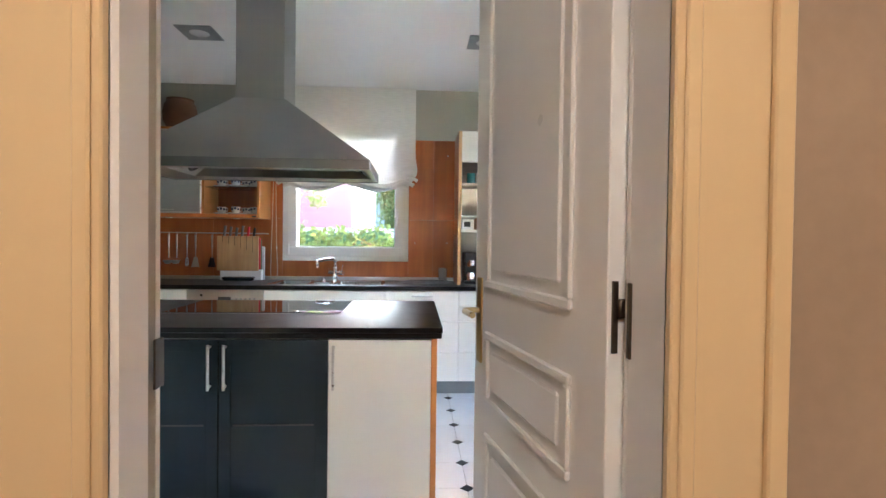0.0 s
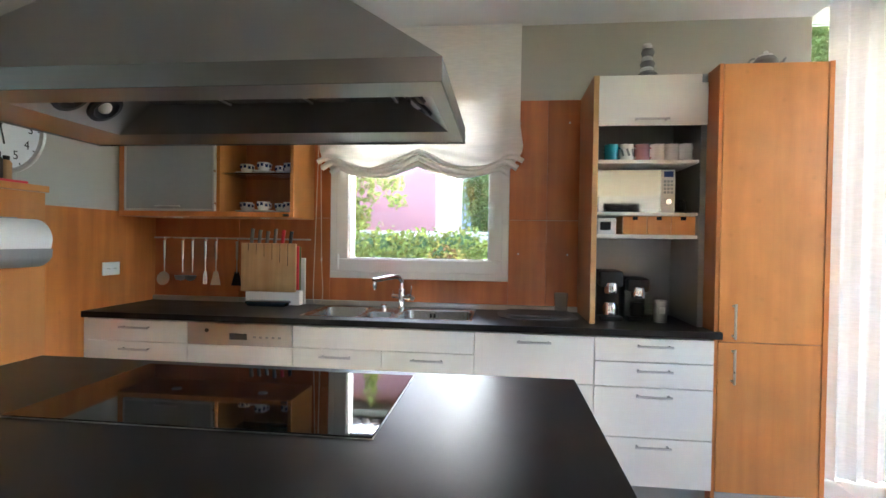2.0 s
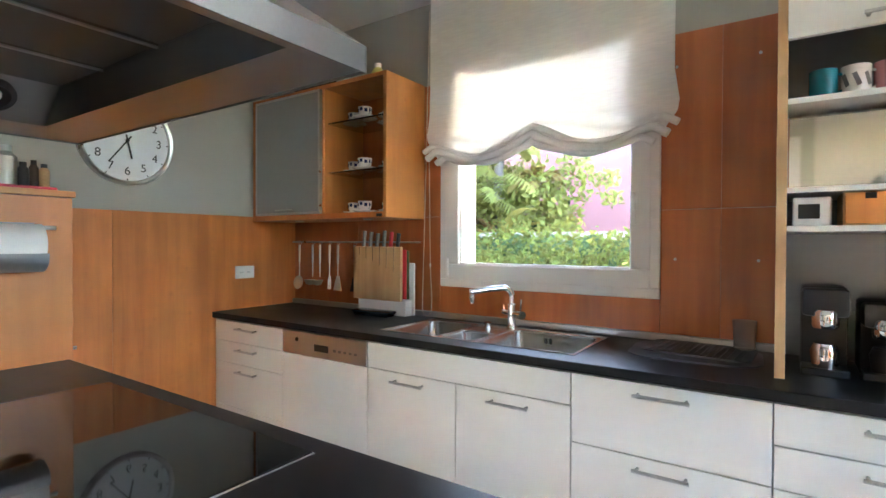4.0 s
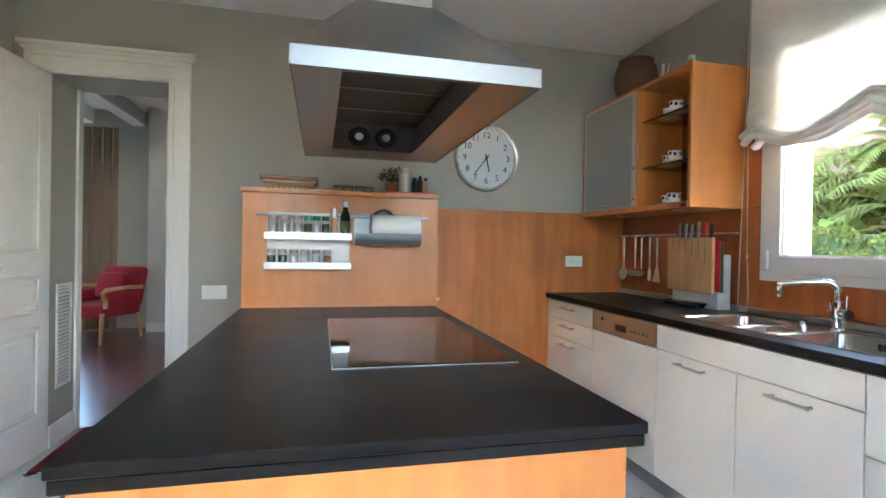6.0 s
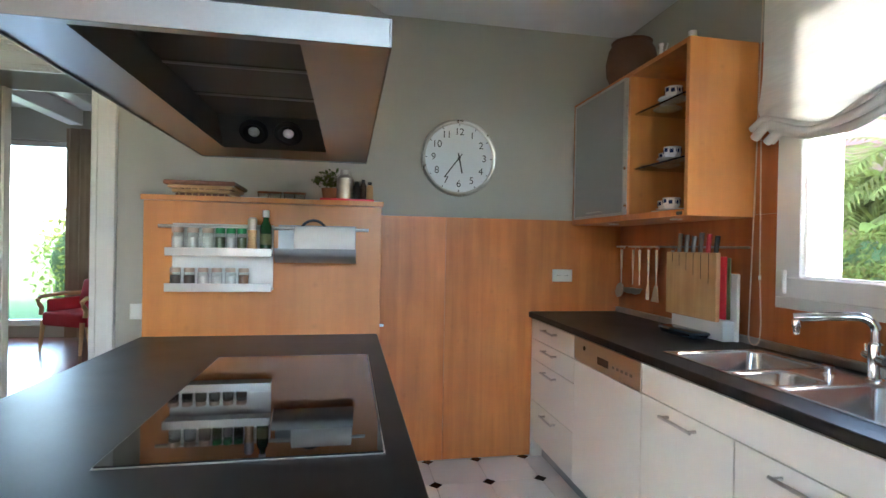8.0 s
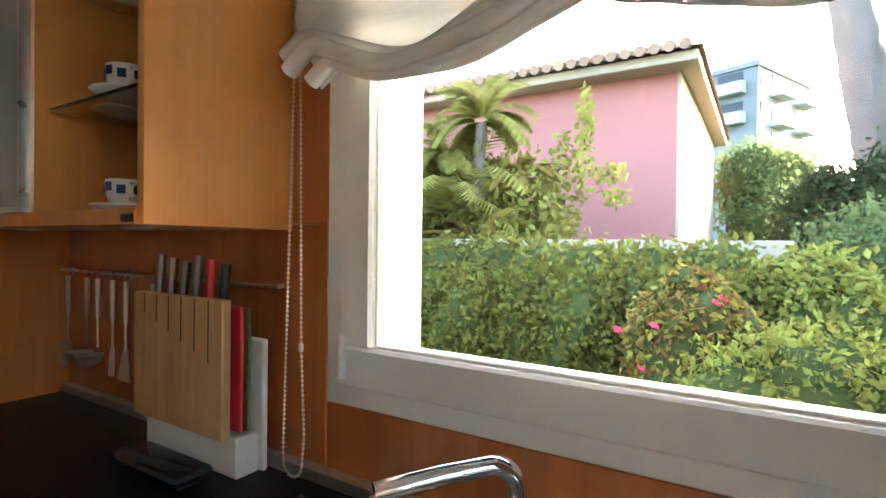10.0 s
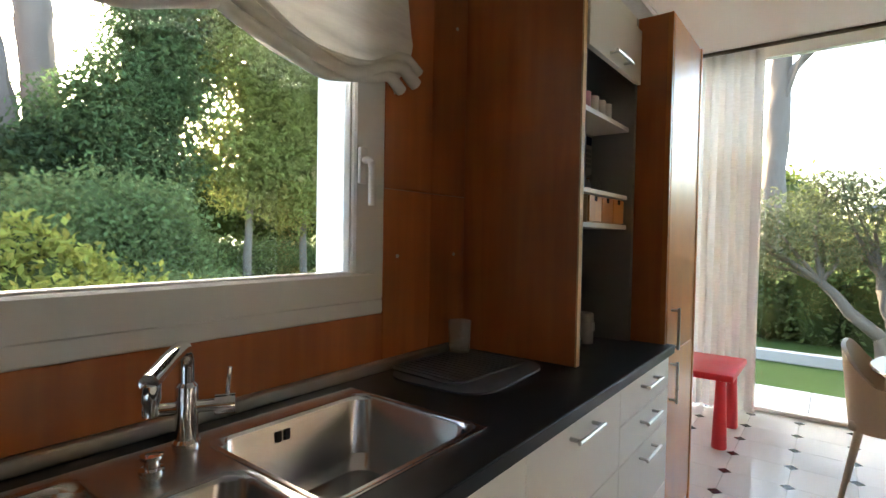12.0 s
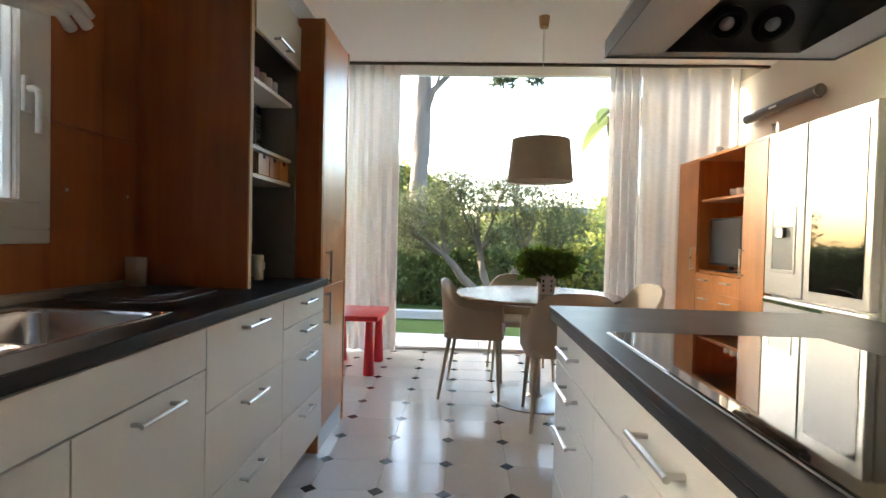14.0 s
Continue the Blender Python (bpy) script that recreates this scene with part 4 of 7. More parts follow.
for a in ((hx0, hx1, hy0, hy0 + 0.004), (hx0, hx1, hy1 - 0.004, hy1), (hx0, hx0 + 0.004, hy0 + 0.004, hy1 - 0.004), (hx1 - 0.004, hx1, hy0 + 0.004, hy1 - 0.004)):
    box(bm, a[0], a[1], a[2], a[3], hz0, hz1 + 0.001, 0.0008)
part("rim", bm, M_RIM, ho)
bm = bmesh.new()
zb, zt = hz0 + 0.004, hz0 + 0.105
out = [bm.verts.new(p) for p in ((hx0 + 0.004, hy0 + 0.004, zb), (hx1 - 0.004, hy0 + 0.004, zb), (hx1 - 0.004, hy1 - 0.004, zb), (hx0 + 0.004, hy1 - 0.004, zb))]
rx0, rx1, ry0, ry1 = hx0 + 0.185, hx1 - 0.035, hy0 + 0.115, hy1 - 0.145
inn = [bm.verts.new(p) for p in ((rx0, ry0, zb + 0.002), (rx1, ry0, zb + 0.002), (rx1, ry1, zb + 0.002), (rx0, ry1, zb + 0.002))]
up = [bm.verts.new(p) for p in ((rx0 + 0.11, ry0, zt), (rx1 - 0.13, ry0, zt), (rx1 - 0.13, ry1, zt), (rx0 + 0.11, ry1, zt))]
for k in range(4):
    bm.faces.new((out[k], out[(k + 1) % 4], inn[(k + 1) % 4], inn[k]))
    bm.faces.new((inn[k], inn[(k + 1) % 4], up[(k + 1) % 4], up[k]))
bm.faces.new(up)
part("underside", bm, M_STEEL_D, ho)
fx0, fx1 = rx0 + 0.115, rx1 - 0.135
for k in range(3):
    w = (fx1 - fx0) / 3
    a = fx0 + k * w
    f = part("grease_filter", B(a + 0.004, a + w - 0.004, ry0 + 0.003, ry1 - 0.003, zt - 0.016, zt - 0.004, 0.002), M_FILTER, ho, "dark grease filter")
    part("filter_edge", B(a + w - 0.012, a + w - 0.004, ry0 + 0.004, ry1 - 0.004, zt - 0.021, zt - 0.0165, 0.001), M_STEEL, f)
M_BULB = material("hood_lamp_glass", (0.86, 0.86, 0.84), 0.2, 0.0, var=0.05, scale=30)
sw, se = math.degrees(math.atan2(zt - zb, 0.11)), math.degrees(math.atan2(zt - zb, 0.13))
for x, z, ry in ((rx0 + 0.055, (zb + zt) / 2, 180 - sw), (rx1 - 0.065, (zb + zt) / 2, 180 + se)):
    for y in (2.335, 2.445):
        m_ = pose(x, y, z, 0, ry, 0)
        lm = part("lamp", moved(lathe([(0.046, 0.0), (0.046, 0.008), (0.034, 0.011), (0.026, 0.004), (0.014, 0.003)]), m_), M_PLASTIC_B, ho, "round black lamp ring", True)
        part("bulb", moved(lathe([(0, 0.017), (0.010, 0.0155), (0.0165, 0.009), (0.018, 0.003)]), m_), M_BULB, lm, "", True)

# ---- blind ----
bl = thing("roman_blind", (-0.45, 4.33, 1.75), "white linen blind pulled half up with gathered folds", "blind")
bx0, bx1, btop = -1.085, 0.168, CEIL - 0.01
nx, nz = 96, 100


def hem_line(u):
    end = min(u, 1 - u)
    return 1.794 - 0.072 * abs(math.sin(2 * math.pi * u)) ** 0.9 - 0.065 * max(0.0, 1 - end / 0.05)


bm = bmesh.new()
rows = []
for j in range(nz + 1):
    v = j / nz
    row = []
    for i in range(nx + 1):
        u = i / nx
        # three cords hold the hem up, the cloth sags between them
        hem = hem_line(u)
        z = btop + (hem - btop) * v
        fold = 0.0
        if v > 0.78:
            w = (v - 0.78) / 0.22
            fold = 0.030 * w * (0.55 + 0.45 * math.sin(w * 15.0 + 1.6 * math.sin(2 * math.pi * u * 2)))
        y = 4.345 - fold - 0.004 * math.sin(u * 23 + 3 * v) * v - 0.003 * noise.noise((u * 9, v * 6, 0))
        flare = 0.020 * max(0.0, 1 - abs(v - 0.80) / 0.14) - 0.085 * max(0.0, (v - 0.84) / 0.16) ** 1.3
        flare *= max(0.0, 1 - min(u, 1 - u) / 0.22)
        x = bx0 + (bx1 - bx0) * u + (u - 0.5) * 2 * flare
        row.append(bm.verts.new((x, y, z)))
    rows.append(row)
for a, b in zip(rows, rows[1:]):
    for i in range(nx):
        bm.faces.new((a[i], a[i + 1], b[i + 1], b[i]))
part("cloth", bm, M_LINEN, bl, "", True)
bm = bmesh.new()
rolls = []
for k, (dz, dy, r) in enumerate(((0.085, 0.030, 0.016), (0.045, 0.044, 0.019), (0.01, 0.036, 0.017))):
    pts = []
    for i in range(49):
        u = i / 48
        ins = (-0.020, 0.015, 0.070)[k]
        pts.append((bx0 + ins + (bx1 - bx0 - 2 * ins) * u, 4.345 - dy - 0.006 * math.sin(u * 19 + k), hem_line(u) + dz * (0.75 + 0.25 * math.cos(4 * math.pi * u)) - 0.004 * math.sin(u * 31 + 2 * k)))
    tube(pts, r, 10, bm)
part("folds", bm, M_LINEN, bl, "gathered folds at the hem", True)
part("head_rail", B(bx0, bx1, 4.350, 4.385, CEIL - 0.045, CEIL - 0.002, 0.002), M_PLASTIC_W, bl)

def bead_chain(points, pitch, r):
    """Little balls in a row along a line, on a thin cord."""
    bm = tube(points, r * 0.35, 5)
    pts = [Vector(q) for q in points]
    run, nxt = 0.0, 0.0
    for a, b in zip(pts, pts[1:]):
        L = (b - a).length
        while nxt <= run + L:
            c = a.lerp(b, (nxt - run) / L)
            lathe([(0, -r), (r * 0.8, -r * 0.6), (r, 0), (r * 0.8, r * 0.6), (0, r)], tuple(c), 6, bm)
            nxt += pitch
        run += L
    return bm


bm = bead_chain([(-1.098, 4.352, 2.6), (-1.116, 4.350, 1.8), (-1.137, 4.347, 1.0), (-1.136, 4.345, 0.95)] + [(-1.106 + 0.030 * math.cos(a), 4.345, 0.937 + 0.032 * math.sin(a)) for a in [math.pi * (1 + k / 8) for k in range(9)]] + [(-1.074, 4.348, 1.0), (-1.085, 4.348, 1.19), (-1.096, 4.350, 1.8), (-1.082, 4.352, 2.6)], 0.0105, 0.0038)
part("chain", bm, M_BEADS, bl, "beige bead chain", True)
part("connector", lathe([(0, -0.010), (0.005, -0.008), (0.0055, 0), (0.005, 0.008), (0, 0.010)], (-1.085, 4.348, 1.191), 10), M_PLASTIC_W, bl, "white chain joint", True)

# ---- curtains ----
def curtain(name, path, z0, z1, wave, amp, mat, label, seed):
    """A hanging cloth along a plan line, in soft pleats."""
    rnd = random.Random(seed)
    pts = [Vector(p) for p in path]
    L = [0.0]
    for a, b in zip(pts, pts[1:]):
        L.append(L[-1] + (b - a).length)
    n = int(L[-1] / 0.012)
    ph = [rnd.uniform(0, 6.28) for _ in range(4)]
    bm = bmesh.new()
    rows = []
    for j in range(15):
        v = j / 14
        row = []
        for i in range(n + 1):
            s = L[-1] * i / n
            k = max(q for q in range(len(pts) - 1) if L[q] <= s + 1e-9)
            t = (s - L[k]) / (L[k + 1] - L[k])
            p = pts[k].lerp(pts[k + 1], t)
            d = (pts[k + 1] - pts[k]).normalized()
            nrm = Vector((-d.y, d.x))
            off = amp * (math.sin(s * 6.283 / wave + ph[0] + 0.5 * math.sin(s * 3 + ph[1])) + 0.35 * math.sin(s * 13 / wave + ph[2] + v)) * (0.75 + 0.35 * v)
            q = p + nrm * off
            row.append(bm.verts.new((q.x, q.y, z1 + (z0 - z1) * v)))
        rows.append(row)
    crest = [tuple(v.co) for v in rows[0]]
    for a, b in zip(rows, rows[1:]):
        for i in range(n):
            bm.faces.new((a[i], a[i + 1], b[i + 1], b[i]))
    c = thing(name, (pts[0].x, pts[0].y, z0), label, "curtain")
    part("cloth", bm, mat, c, "", True)
    bm = bmesh.new()
    lo, hi = ([bm.verts.new((v[0], v[1], z)) for v in crest] for z in (z1 - 0.002, z1 + 0.022))
    for i in range(n):
        bm.faces.new((lo[i], lo[i + 1], hi[i + 1], hi[i]))
    part("heading", bm, M_PLASTIC_W if mat != M_DRAPE else mat, c, "pleated heading tape", True)
    return c


curtain("curtain", [(1.88, 4.27), (3.30, 4.27)], 0.012, 2.79, 0.11, 0.022, M_SHEER, "white sheer curtain drawn across the corner glass", 3)
curtain("curtain", [(3.44, 4.25), (3.45, 3.72)], 0.012, 2.79, 0.10, 0.028, M_SHEER, "white sheer curtain gathered beside the garden glass", 5)
curtain("curtain", [(3.44, 1.74), (3.42, 1.45)], 0.012, 2.79, 0.075, 0.030, M_SHEER, "white sheer curtain gathered in close pleats", 7)
curtain("curtain", [(3.45, 1.44), (3.45, 0.62)], 0.012, 2.79, 0.19, 0.018, M_SHEER, "white sheer curtain hanging loosely by the wall", 9)

# ---- garden ----
M_GRASS = material("lawn", (0.0495, 0.0792, 0.0231), 0.9, var=0.3, scale=3, bump=1.0, bump_scale=60, fine=0.25, spec=0.04)
M_PAVE = material("white_terrace_paving", (0.409, 0.403, 0.389), 0.7, var=0.06, scale=2, bump=0.2, bump_scale=50)
M_PINK = material("pink_render", (0.30, 0.115, 0.105), 0.85, var=0.06, scale=0.6, bump=0.2, bump_scale=40)
M_PALEWALL = material("cream_garden_wall", (0.32, 0.26, 0.20), 0.85, var=0.08, scale=1, bump=0.2, bump_scale=40)
M_ROOF = material("clay_roof_tiles", (0.238, 0.145, 0.099), 0.8, var=0.2, scale=3, per=0.12)
M_FARWIN = material("dark_far_window", (0.045, 0.05, 0.06), 0.6, var=0.1, scale=2, spec=0.15)
M_BALCONY = material("pale_grey_balcony", (0.30, 0.31, 0.33), 0.8, var=0.05, scale=0.5)
M_GREYB = material("grey_apartment_render", (0.125, 0.135, 0.15), 0.8, var=0.05, scale=0.3)
M_BARK = material("pine_bark", (0.125, 0.10, 0.09), 0.95, var=0.35, scale=3, bump=1.0, bump_scale=14, fine=0.2, stretch=(1, 1, 0.35))
M_BARK_O = material("olive_bark", (0.112, 0.0924, 0.0726), 0.95, var=0.3, scale=5, bump=1.0, bump_scale=25, fine=0.2, stretch=(1, 1, 0.4))
# colour of the shrub cores, dark for the shade among the twigs
M_TWIG_SHADE = material("twigs_and_shade", (0.05, 0.065, 0.022), 0.95, var=0.4, scale=6, bump=1.0, bump_scale=20, spec=0.05)
L_HEDGE = leafy("hedge_leaves", (0.150, 0.152, 0.036), 0.28)
L_BRIGHT = leafy("bright_shrub_leaves", (0.210, 0.225, 0.052), 0.25)
L_DARK = leafy("dark_clipped_leaves", (0.118, 0.155, 0.0617), 0.28)
L_OLIVE = leafy("olive_leaves", (0.100, 0.112, 0.062), 0.35, 0.015)
L_TREE = leafy("tree_leaves", (0.19, 0.207, 0.0617), 0.3)
L_PINE = leafy("pine_needles", (0.0421, 0.0589, 0.0281), 0.4)
L_CEDAR = leafy("dark_drooping_leaves", (0.085, 0.125, 0.055), 0.35)
L_PALM = leafy("palm_leaves", (0.200, 0.195, 0.050), 0.35)
L_RUST = leafy("reddish_shrub_leaves", (0.235, 0.179, 0.0477), 0.35, 0.06)
M_FLOWER = material("red_petals", (0.62, 0.02, 0.05), 0.6, var=0.2, scale=20)

structure("ground", B(-700, 700, -700, 900, -0.5, -0.16), M_GRASS, "lawn and garden ground")
pv = thing("pavement", (4.1, 2.5, -0.15), "white terrace slabs outside the garden glass", "terrace", kind="structure")
for i in range(3):
    for j in range(14):
        part("slab", B(3.665 + i * 0.30, 3.96 + i * 0.30, -0.6 + j * 0.50, -0.105 + j * 0.50, -0.16, -0.03, 0.003), M_PAVE, pv)


def leaf_mesh(name, blobs, count, size, mat, seed, slim=0.5, shell=0.55, droop=0.0):
    """Many small leaves spread through ellipsoids (x, y, z, rx, ry, rz), denser towards their skins."""
    rng = np.random.default_rng(seed)
    vol = np.array([b[3] * b[4] + b[4] * b[5] + b[3] * b[5] for b in blobs])
    pick = rng.choice(len(blobs), count, p=vol / vol.sum())
    bl_ = np.array(blobs)[pick]
    d = rng.normal(size=(count, 3))
    d /= np.linalg.norm(d, axis=1)[:, None]
    rad = shell + (1.06 - shell) * rng.random(count) ** 0.6
    lump = 1 + 0.13 * np.sin(d[:, :1] * 7 + bl_[:, :1] * 3) * np.sin(d[:, 1:2] * 6 + bl_[:, 1:2]) + 0.08 * rng.normal(size=(count, 1))
    c = bl_[:, :3] + d * rad[:, None] * bl_[:, 3:] * lump
    u = rng.normal(size=(count, 3)) + np.array([0, 0, -droop])
    u /= np.linalg.norm(u, axis=1)[:, None]
    w = np.cross(u, d + 0.9 * rng.normal(size=(count, 3)))
    w /= np.linalg.norm(w, axis=1)[:, None] + 1e-9
    s = size * (0.6 + 0.8 * rng.random(count))[:, None]
    nrm = np.cross(u, w)
    v = np.stack([c - u * s * 0.5, c + w * s * slim * 0.5 + nrm * s * 0.08, c + u * s * 0.5, c - w * s * slim * 0.5 + nrm * s * 0.08], 1).reshape(-1, 3)
    me = bpy.data.meshes.new(name)
    f = np.arange(count * 4).reshape(-1, 4)
    me.from_pydata(v.tolist(), [], f.tolist())
    me.materials.append(mat)
    return me


# solid lumps added inside the leaves to stop light passing through
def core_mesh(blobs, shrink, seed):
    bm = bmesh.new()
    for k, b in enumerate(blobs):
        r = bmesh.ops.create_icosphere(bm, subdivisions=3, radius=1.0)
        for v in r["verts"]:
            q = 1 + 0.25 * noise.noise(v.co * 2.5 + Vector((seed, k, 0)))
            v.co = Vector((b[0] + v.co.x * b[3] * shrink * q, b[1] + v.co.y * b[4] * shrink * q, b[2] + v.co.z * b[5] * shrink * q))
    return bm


def shrub(name, blobs, count, size, mat, label, category, seed, slim=0.55, core=0.84):
    base = (blobs[0][0], blobs[0][1], -0.16)
    t = thing(name, base, label, category)
    part("twigs", core_mesh(blobs, core, seed), M_TWIG_SHADE, t, "dark solid core with the inner shade in its colour", True)
    lv = new("leaves", leaf_mesh("leaves", blobs, count, size, mat, seed, slim))
    lv.parent = t
    lv.location = -Vector(base)
    ORIGIN[lv.name] = Vector(base)
    return t


def row_of_blobs(x0, x1, y0, y1, z0, z1, n, r, rnd):
    return [(x0 + (x1 - x0) * (k + 0.5) / n + rnd.uniform(-0.1, 0.1), y0 + (y1 - y0) * (k + 0.5) / n + rnd.uniform(-0.1, 0.1), (z0 + z1) / 2, r, r * 0.8, (z1 - z0) / 2 * rnd.uniform(0.92, 1.08)) for k in range(n)]


_r = random.Random(4)
shrub("hedge", row_of_blobs(-5.6, -0.3, 8.75, 8.65, -0.3, 1.19, 9, 0.62, _r), 62000, 0.075, L_HEDGE, "loose green garden hedge", "hedge", 1)
shrub("hedge", row_of_blobs(-5.4, -0.2, 9.2, 9.2, 0.4, 1.52, 8, 0.55, _r), 12000, 0.10, L_HEDGE, "tall feathery hedge before the garden wall", "hedge", 12)
shrub("flowering_shrub", [(-0.75, 7.98, 0.35, 0.42, 0.40, 0.70), (-0.66, 7.95, 0.85, 0.30, 0.3, 0.34), (-0.97, 7.95, 0.68, 0.22, 0.2, 0.32), (-0.42, 8.0, 0.74, 0.25, 0.2, 0.28), (-0.72, 7.95, 1.10, 0.16, 0.15, 0.18)], 6000, 0.07, L_RUST, "reddish shrub with red flowers", "shrub", 2)
shrub("shrub", [(0.25, 8.6, 0.5, 0.75, 0.5, 0.75), (0.10, 8.7, 0.95, 0.45, 0.4, 0.45)], 9000, 0.08, L_BRIGHT, "leafy light green shrub", "shrub", 3)
shrub("shrub", [(-0.30, 7.0, 0.30, 0.42, 0.35, 0.56), (0.05, 7.1, 0.42, 0.5, 0.4, 0.57), (0.55, 7.0, 0.38, 0.5, 0.4, 0.58), (1.0, 7.15, 0.28, 0.55, 0.4, 0.55), (1.5, 7.2, 0.18, 0.5, 0.4, 0.5)], 20000, 0.055, L_BRIGHT, "low bright green shrub below the window", "shrub", 4)
shrub("clipped_hedge", [(1.35, 11.2, 0.9, 1.25, 0.9, 1.10), (2.15, 11.2, 0.85, 0.95, 0.9, 1.13), (1.75, 10.9, 0.4, 1.3, 0.9, 0.9), (2.2, 9.7, 0.25, 1.0, 0.6, 0.52)], 60000, 0.075, L_DARK, "rounded clipped dark green hedge", "hedge", 5)
_fl = [(-1.17, 7.63, 0.763), (-0.887, 7.50, 0.839), (-0.50, 7.62, 1.02), (-0.98, 7.55, 0.50), (-0.46, 7.66, 1.05)]
for k, p in enumerate(_fl):
    bm = bmesh.new()
    for a in range(6):
        box(bm, -0.012, 0.012, 0.0, 0.035, -0.003, 0.003)
        bmesh.ops.rotate(bm, cent=(0, 0, 0), matrix=Euler((0.5, 0.2, 1.047)).to_matrix(), verts=bm.verts[:])
    moved(bm, pose(p[0], p[1], p[2], 60, 0, 20 * k))
    solo("flower", bm, M_FLOWER, "red flower among the shrub leaves", "flower", "red garden flowers")


def tree(name, base, height, r0, limbs, blobs, count, size, leafmat, bark, label, seed, slim=0.4, lean=(0, 0)):
    rnd = random.Random(seed)
    t = thing(name, base, label, "tree")
    b = Vector(base)
    pts = [b + Vector((lean[0] * s + 0.06 * math.sin(4 * s + seed), lean[1] * s + 0.05 * math.cos(3 * s + seed), height * s)) for s in [k / 12 for k in range(13)]]
    fine = [pts[0].lerp(pts[0], 0)] + [a.lerp(c, f) for a, c in zip(pts, pts[1:]) for f in (0.2, 0.4, 0.6, 0.8, 1.0)]
    tb = tube(fine, r0, 22, None, r0 * 0.55)
    for v in tb.verts:
        q = noise.noise(Vector((v.co.x * 5, v.co.y * 5, v.co.z * 1.3))) + 0.5 * noise.noise(Vector((v.co.x * 13, v.co.y * 13, v.co.z * 4)))
        ax = b + Vector((lean[0], lean[1], height)) * ((v.co.z - b.z) / height)
        d = Vector((v.co.x - ax.x, v.co.y - ax.y, 0))
        v.co += d.normalized() * 0.16 * r0 * q
    part("trunk", tb, bark, t, "", True)
    for k in range(limbs):
        q = pts[rnd.randint(6, 12)]
        g = rnd.choice(blobs)
        e = Vector(g[:3]) + Vector((rnd.uniform(-0.5, 0.5) * g[3], rnd.uniform(-0.5, 0.5) * g[4], rnd.uniform(-0.4, 0.4) * g[5]))
        m = q.lerp(e, 0.5) + Vector((0, 0, 0.12 * (e - q).length))
        part("limb", tube([q, q.lerp(m, 0.6), m, m.lerp(e, 0.6), e], r0 * 0.18, 8, None, r0 * 0.04), bark, t, "", True)
    cr = new("crown", leaf_mesh("crown", blobs, count, size, leafmat, seed, slim, 0.15))
    cr.parent = t
    cr.location = -b
    ORIGIN[cr.name] = b
    return t


# trees beyond the window
tree("pine_tree", (2.80, 19.6, -0.16), 14.0, 0.56, 4, [(1.7, 19.5, 13.5, 3.0, 3.0, 1.3)], 9000, 0.20, L_PINE, M_BARK, "tall pine with furrowed trunk", 21, lean=(-2.2, 0))
tree("pine_tree", (3.50, 19.7, -0.16), 14.0, 0.49, 4, [(4.0, 20, 13.5, 3.0, 3.0, 1.3)], 9000, 0.20, L_PINE, M_BARK, "tall pine with furrowed trunk", 22, lean=(-1.0, 0))
tree("garden_tree", (4.6, 17.4, -0.16), 4.2, 0.14, 7, [(3.5, 18.0, 3.6, 1.3, 1.0, 1.5), (4.3, 17.4, 4.4, 1.2, 1.1, 1.9), (5.4, 17.2, 5.2, 1.2, 1.1, 1.7), (4.9, 17.2, 3.0, 1.5, 1.0, 1.0), (4.9, 17.2, 6.6, 1.3, 1.1, 1.2)], 46000, 0.15, L_CEDAR, M_BARK_O, "dense dark green garden tree", 23)
tree("garden_tree", (7.4, 17.0, -0.16), 4.6, 0.13, 8, [(6.9, 16.8, 3.4, 1.2, 1.0, 1.6), (8.0, 16.8, 4.6, 1.3, 1.0, 1.6), (8.6, 16.6, 2.8, 1.3, 1.0, 1.4), (7.0, 16.6, 6.0, 1.4, 1.0, 1.3), (7.3, 16.6, 7.6, 1.6, 1.0, 1.1), (6.0, 17.2, 7.1, 1.3, 0.9, 1.2)], 46000, 0.14, L_TREE, M_BARK_O, "airy garden tree with light between its leaves", 24)
tree("garden_tree", (9.3, 16.9, -0.16), 5.0, 0.12, 9, [(8.5, 16.7, 5.5, 1.3, 0.9, 1.4), (9.7, 16.5, 6.3, 1.2, 0.9, 1.2), (9.3, 16.6, 4.1, 1.5, 0.9, 1.2), (8.0, 16.7, 3.4, 1.0, 0.8, 1.0), (10.6, 16.6, 5.2, 1.2, 0.9, 1.5), (10.2, 16.5, 7.1, 1.5, 0.9, 1.1), (8.6, 16.8, 7.0, 1.1, 0.8, 0.8)], 60000, 0.15, L_TREE, M_BARK_O, "airy garden tree with light between its leaves", 54)
tree("garden_tree", (11.0, 16.5, -0.16), 5.0, 0.13, 8, [(10.4, 16.4, 3.4, 1.5, 1.0, 1.8), (11.6, 16.2, 4.6, 1.6, 1.0, 1.8), (12.6, 16, 3.0, 1.6, 1.0, 1.6)], 30000, 0.15, L_TREE, M_BARK_O, "airy garden tree with light between its leaves", 25)
shrub("far_bush", [(-0.5, 24, 3.5, 1.25, 1.2, 1.6), (0.5, 25, 3.4, 1.2, 1.2, 1.5), (0.6, 23, 2.0, 2.0, 1.2, 1.6)], 12000, 0.17, L_DARK, "dense green bush beside the neighbouring house", "bush", 26)
shrub("far_bush", [(4.4, 21, 2.6, 2.2, 1.2, 1.6), (7.5, 21, 2.2, 2.4, 1.2, 1.6), (11, 21, 2.2, 2.6, 1.2, 1.8), (15, 20, 2.2, 2.6, 1.2, 1.8)], 20000, 0.17, L_DARK, "dark bushes at the end of the garden", "bush", 27)
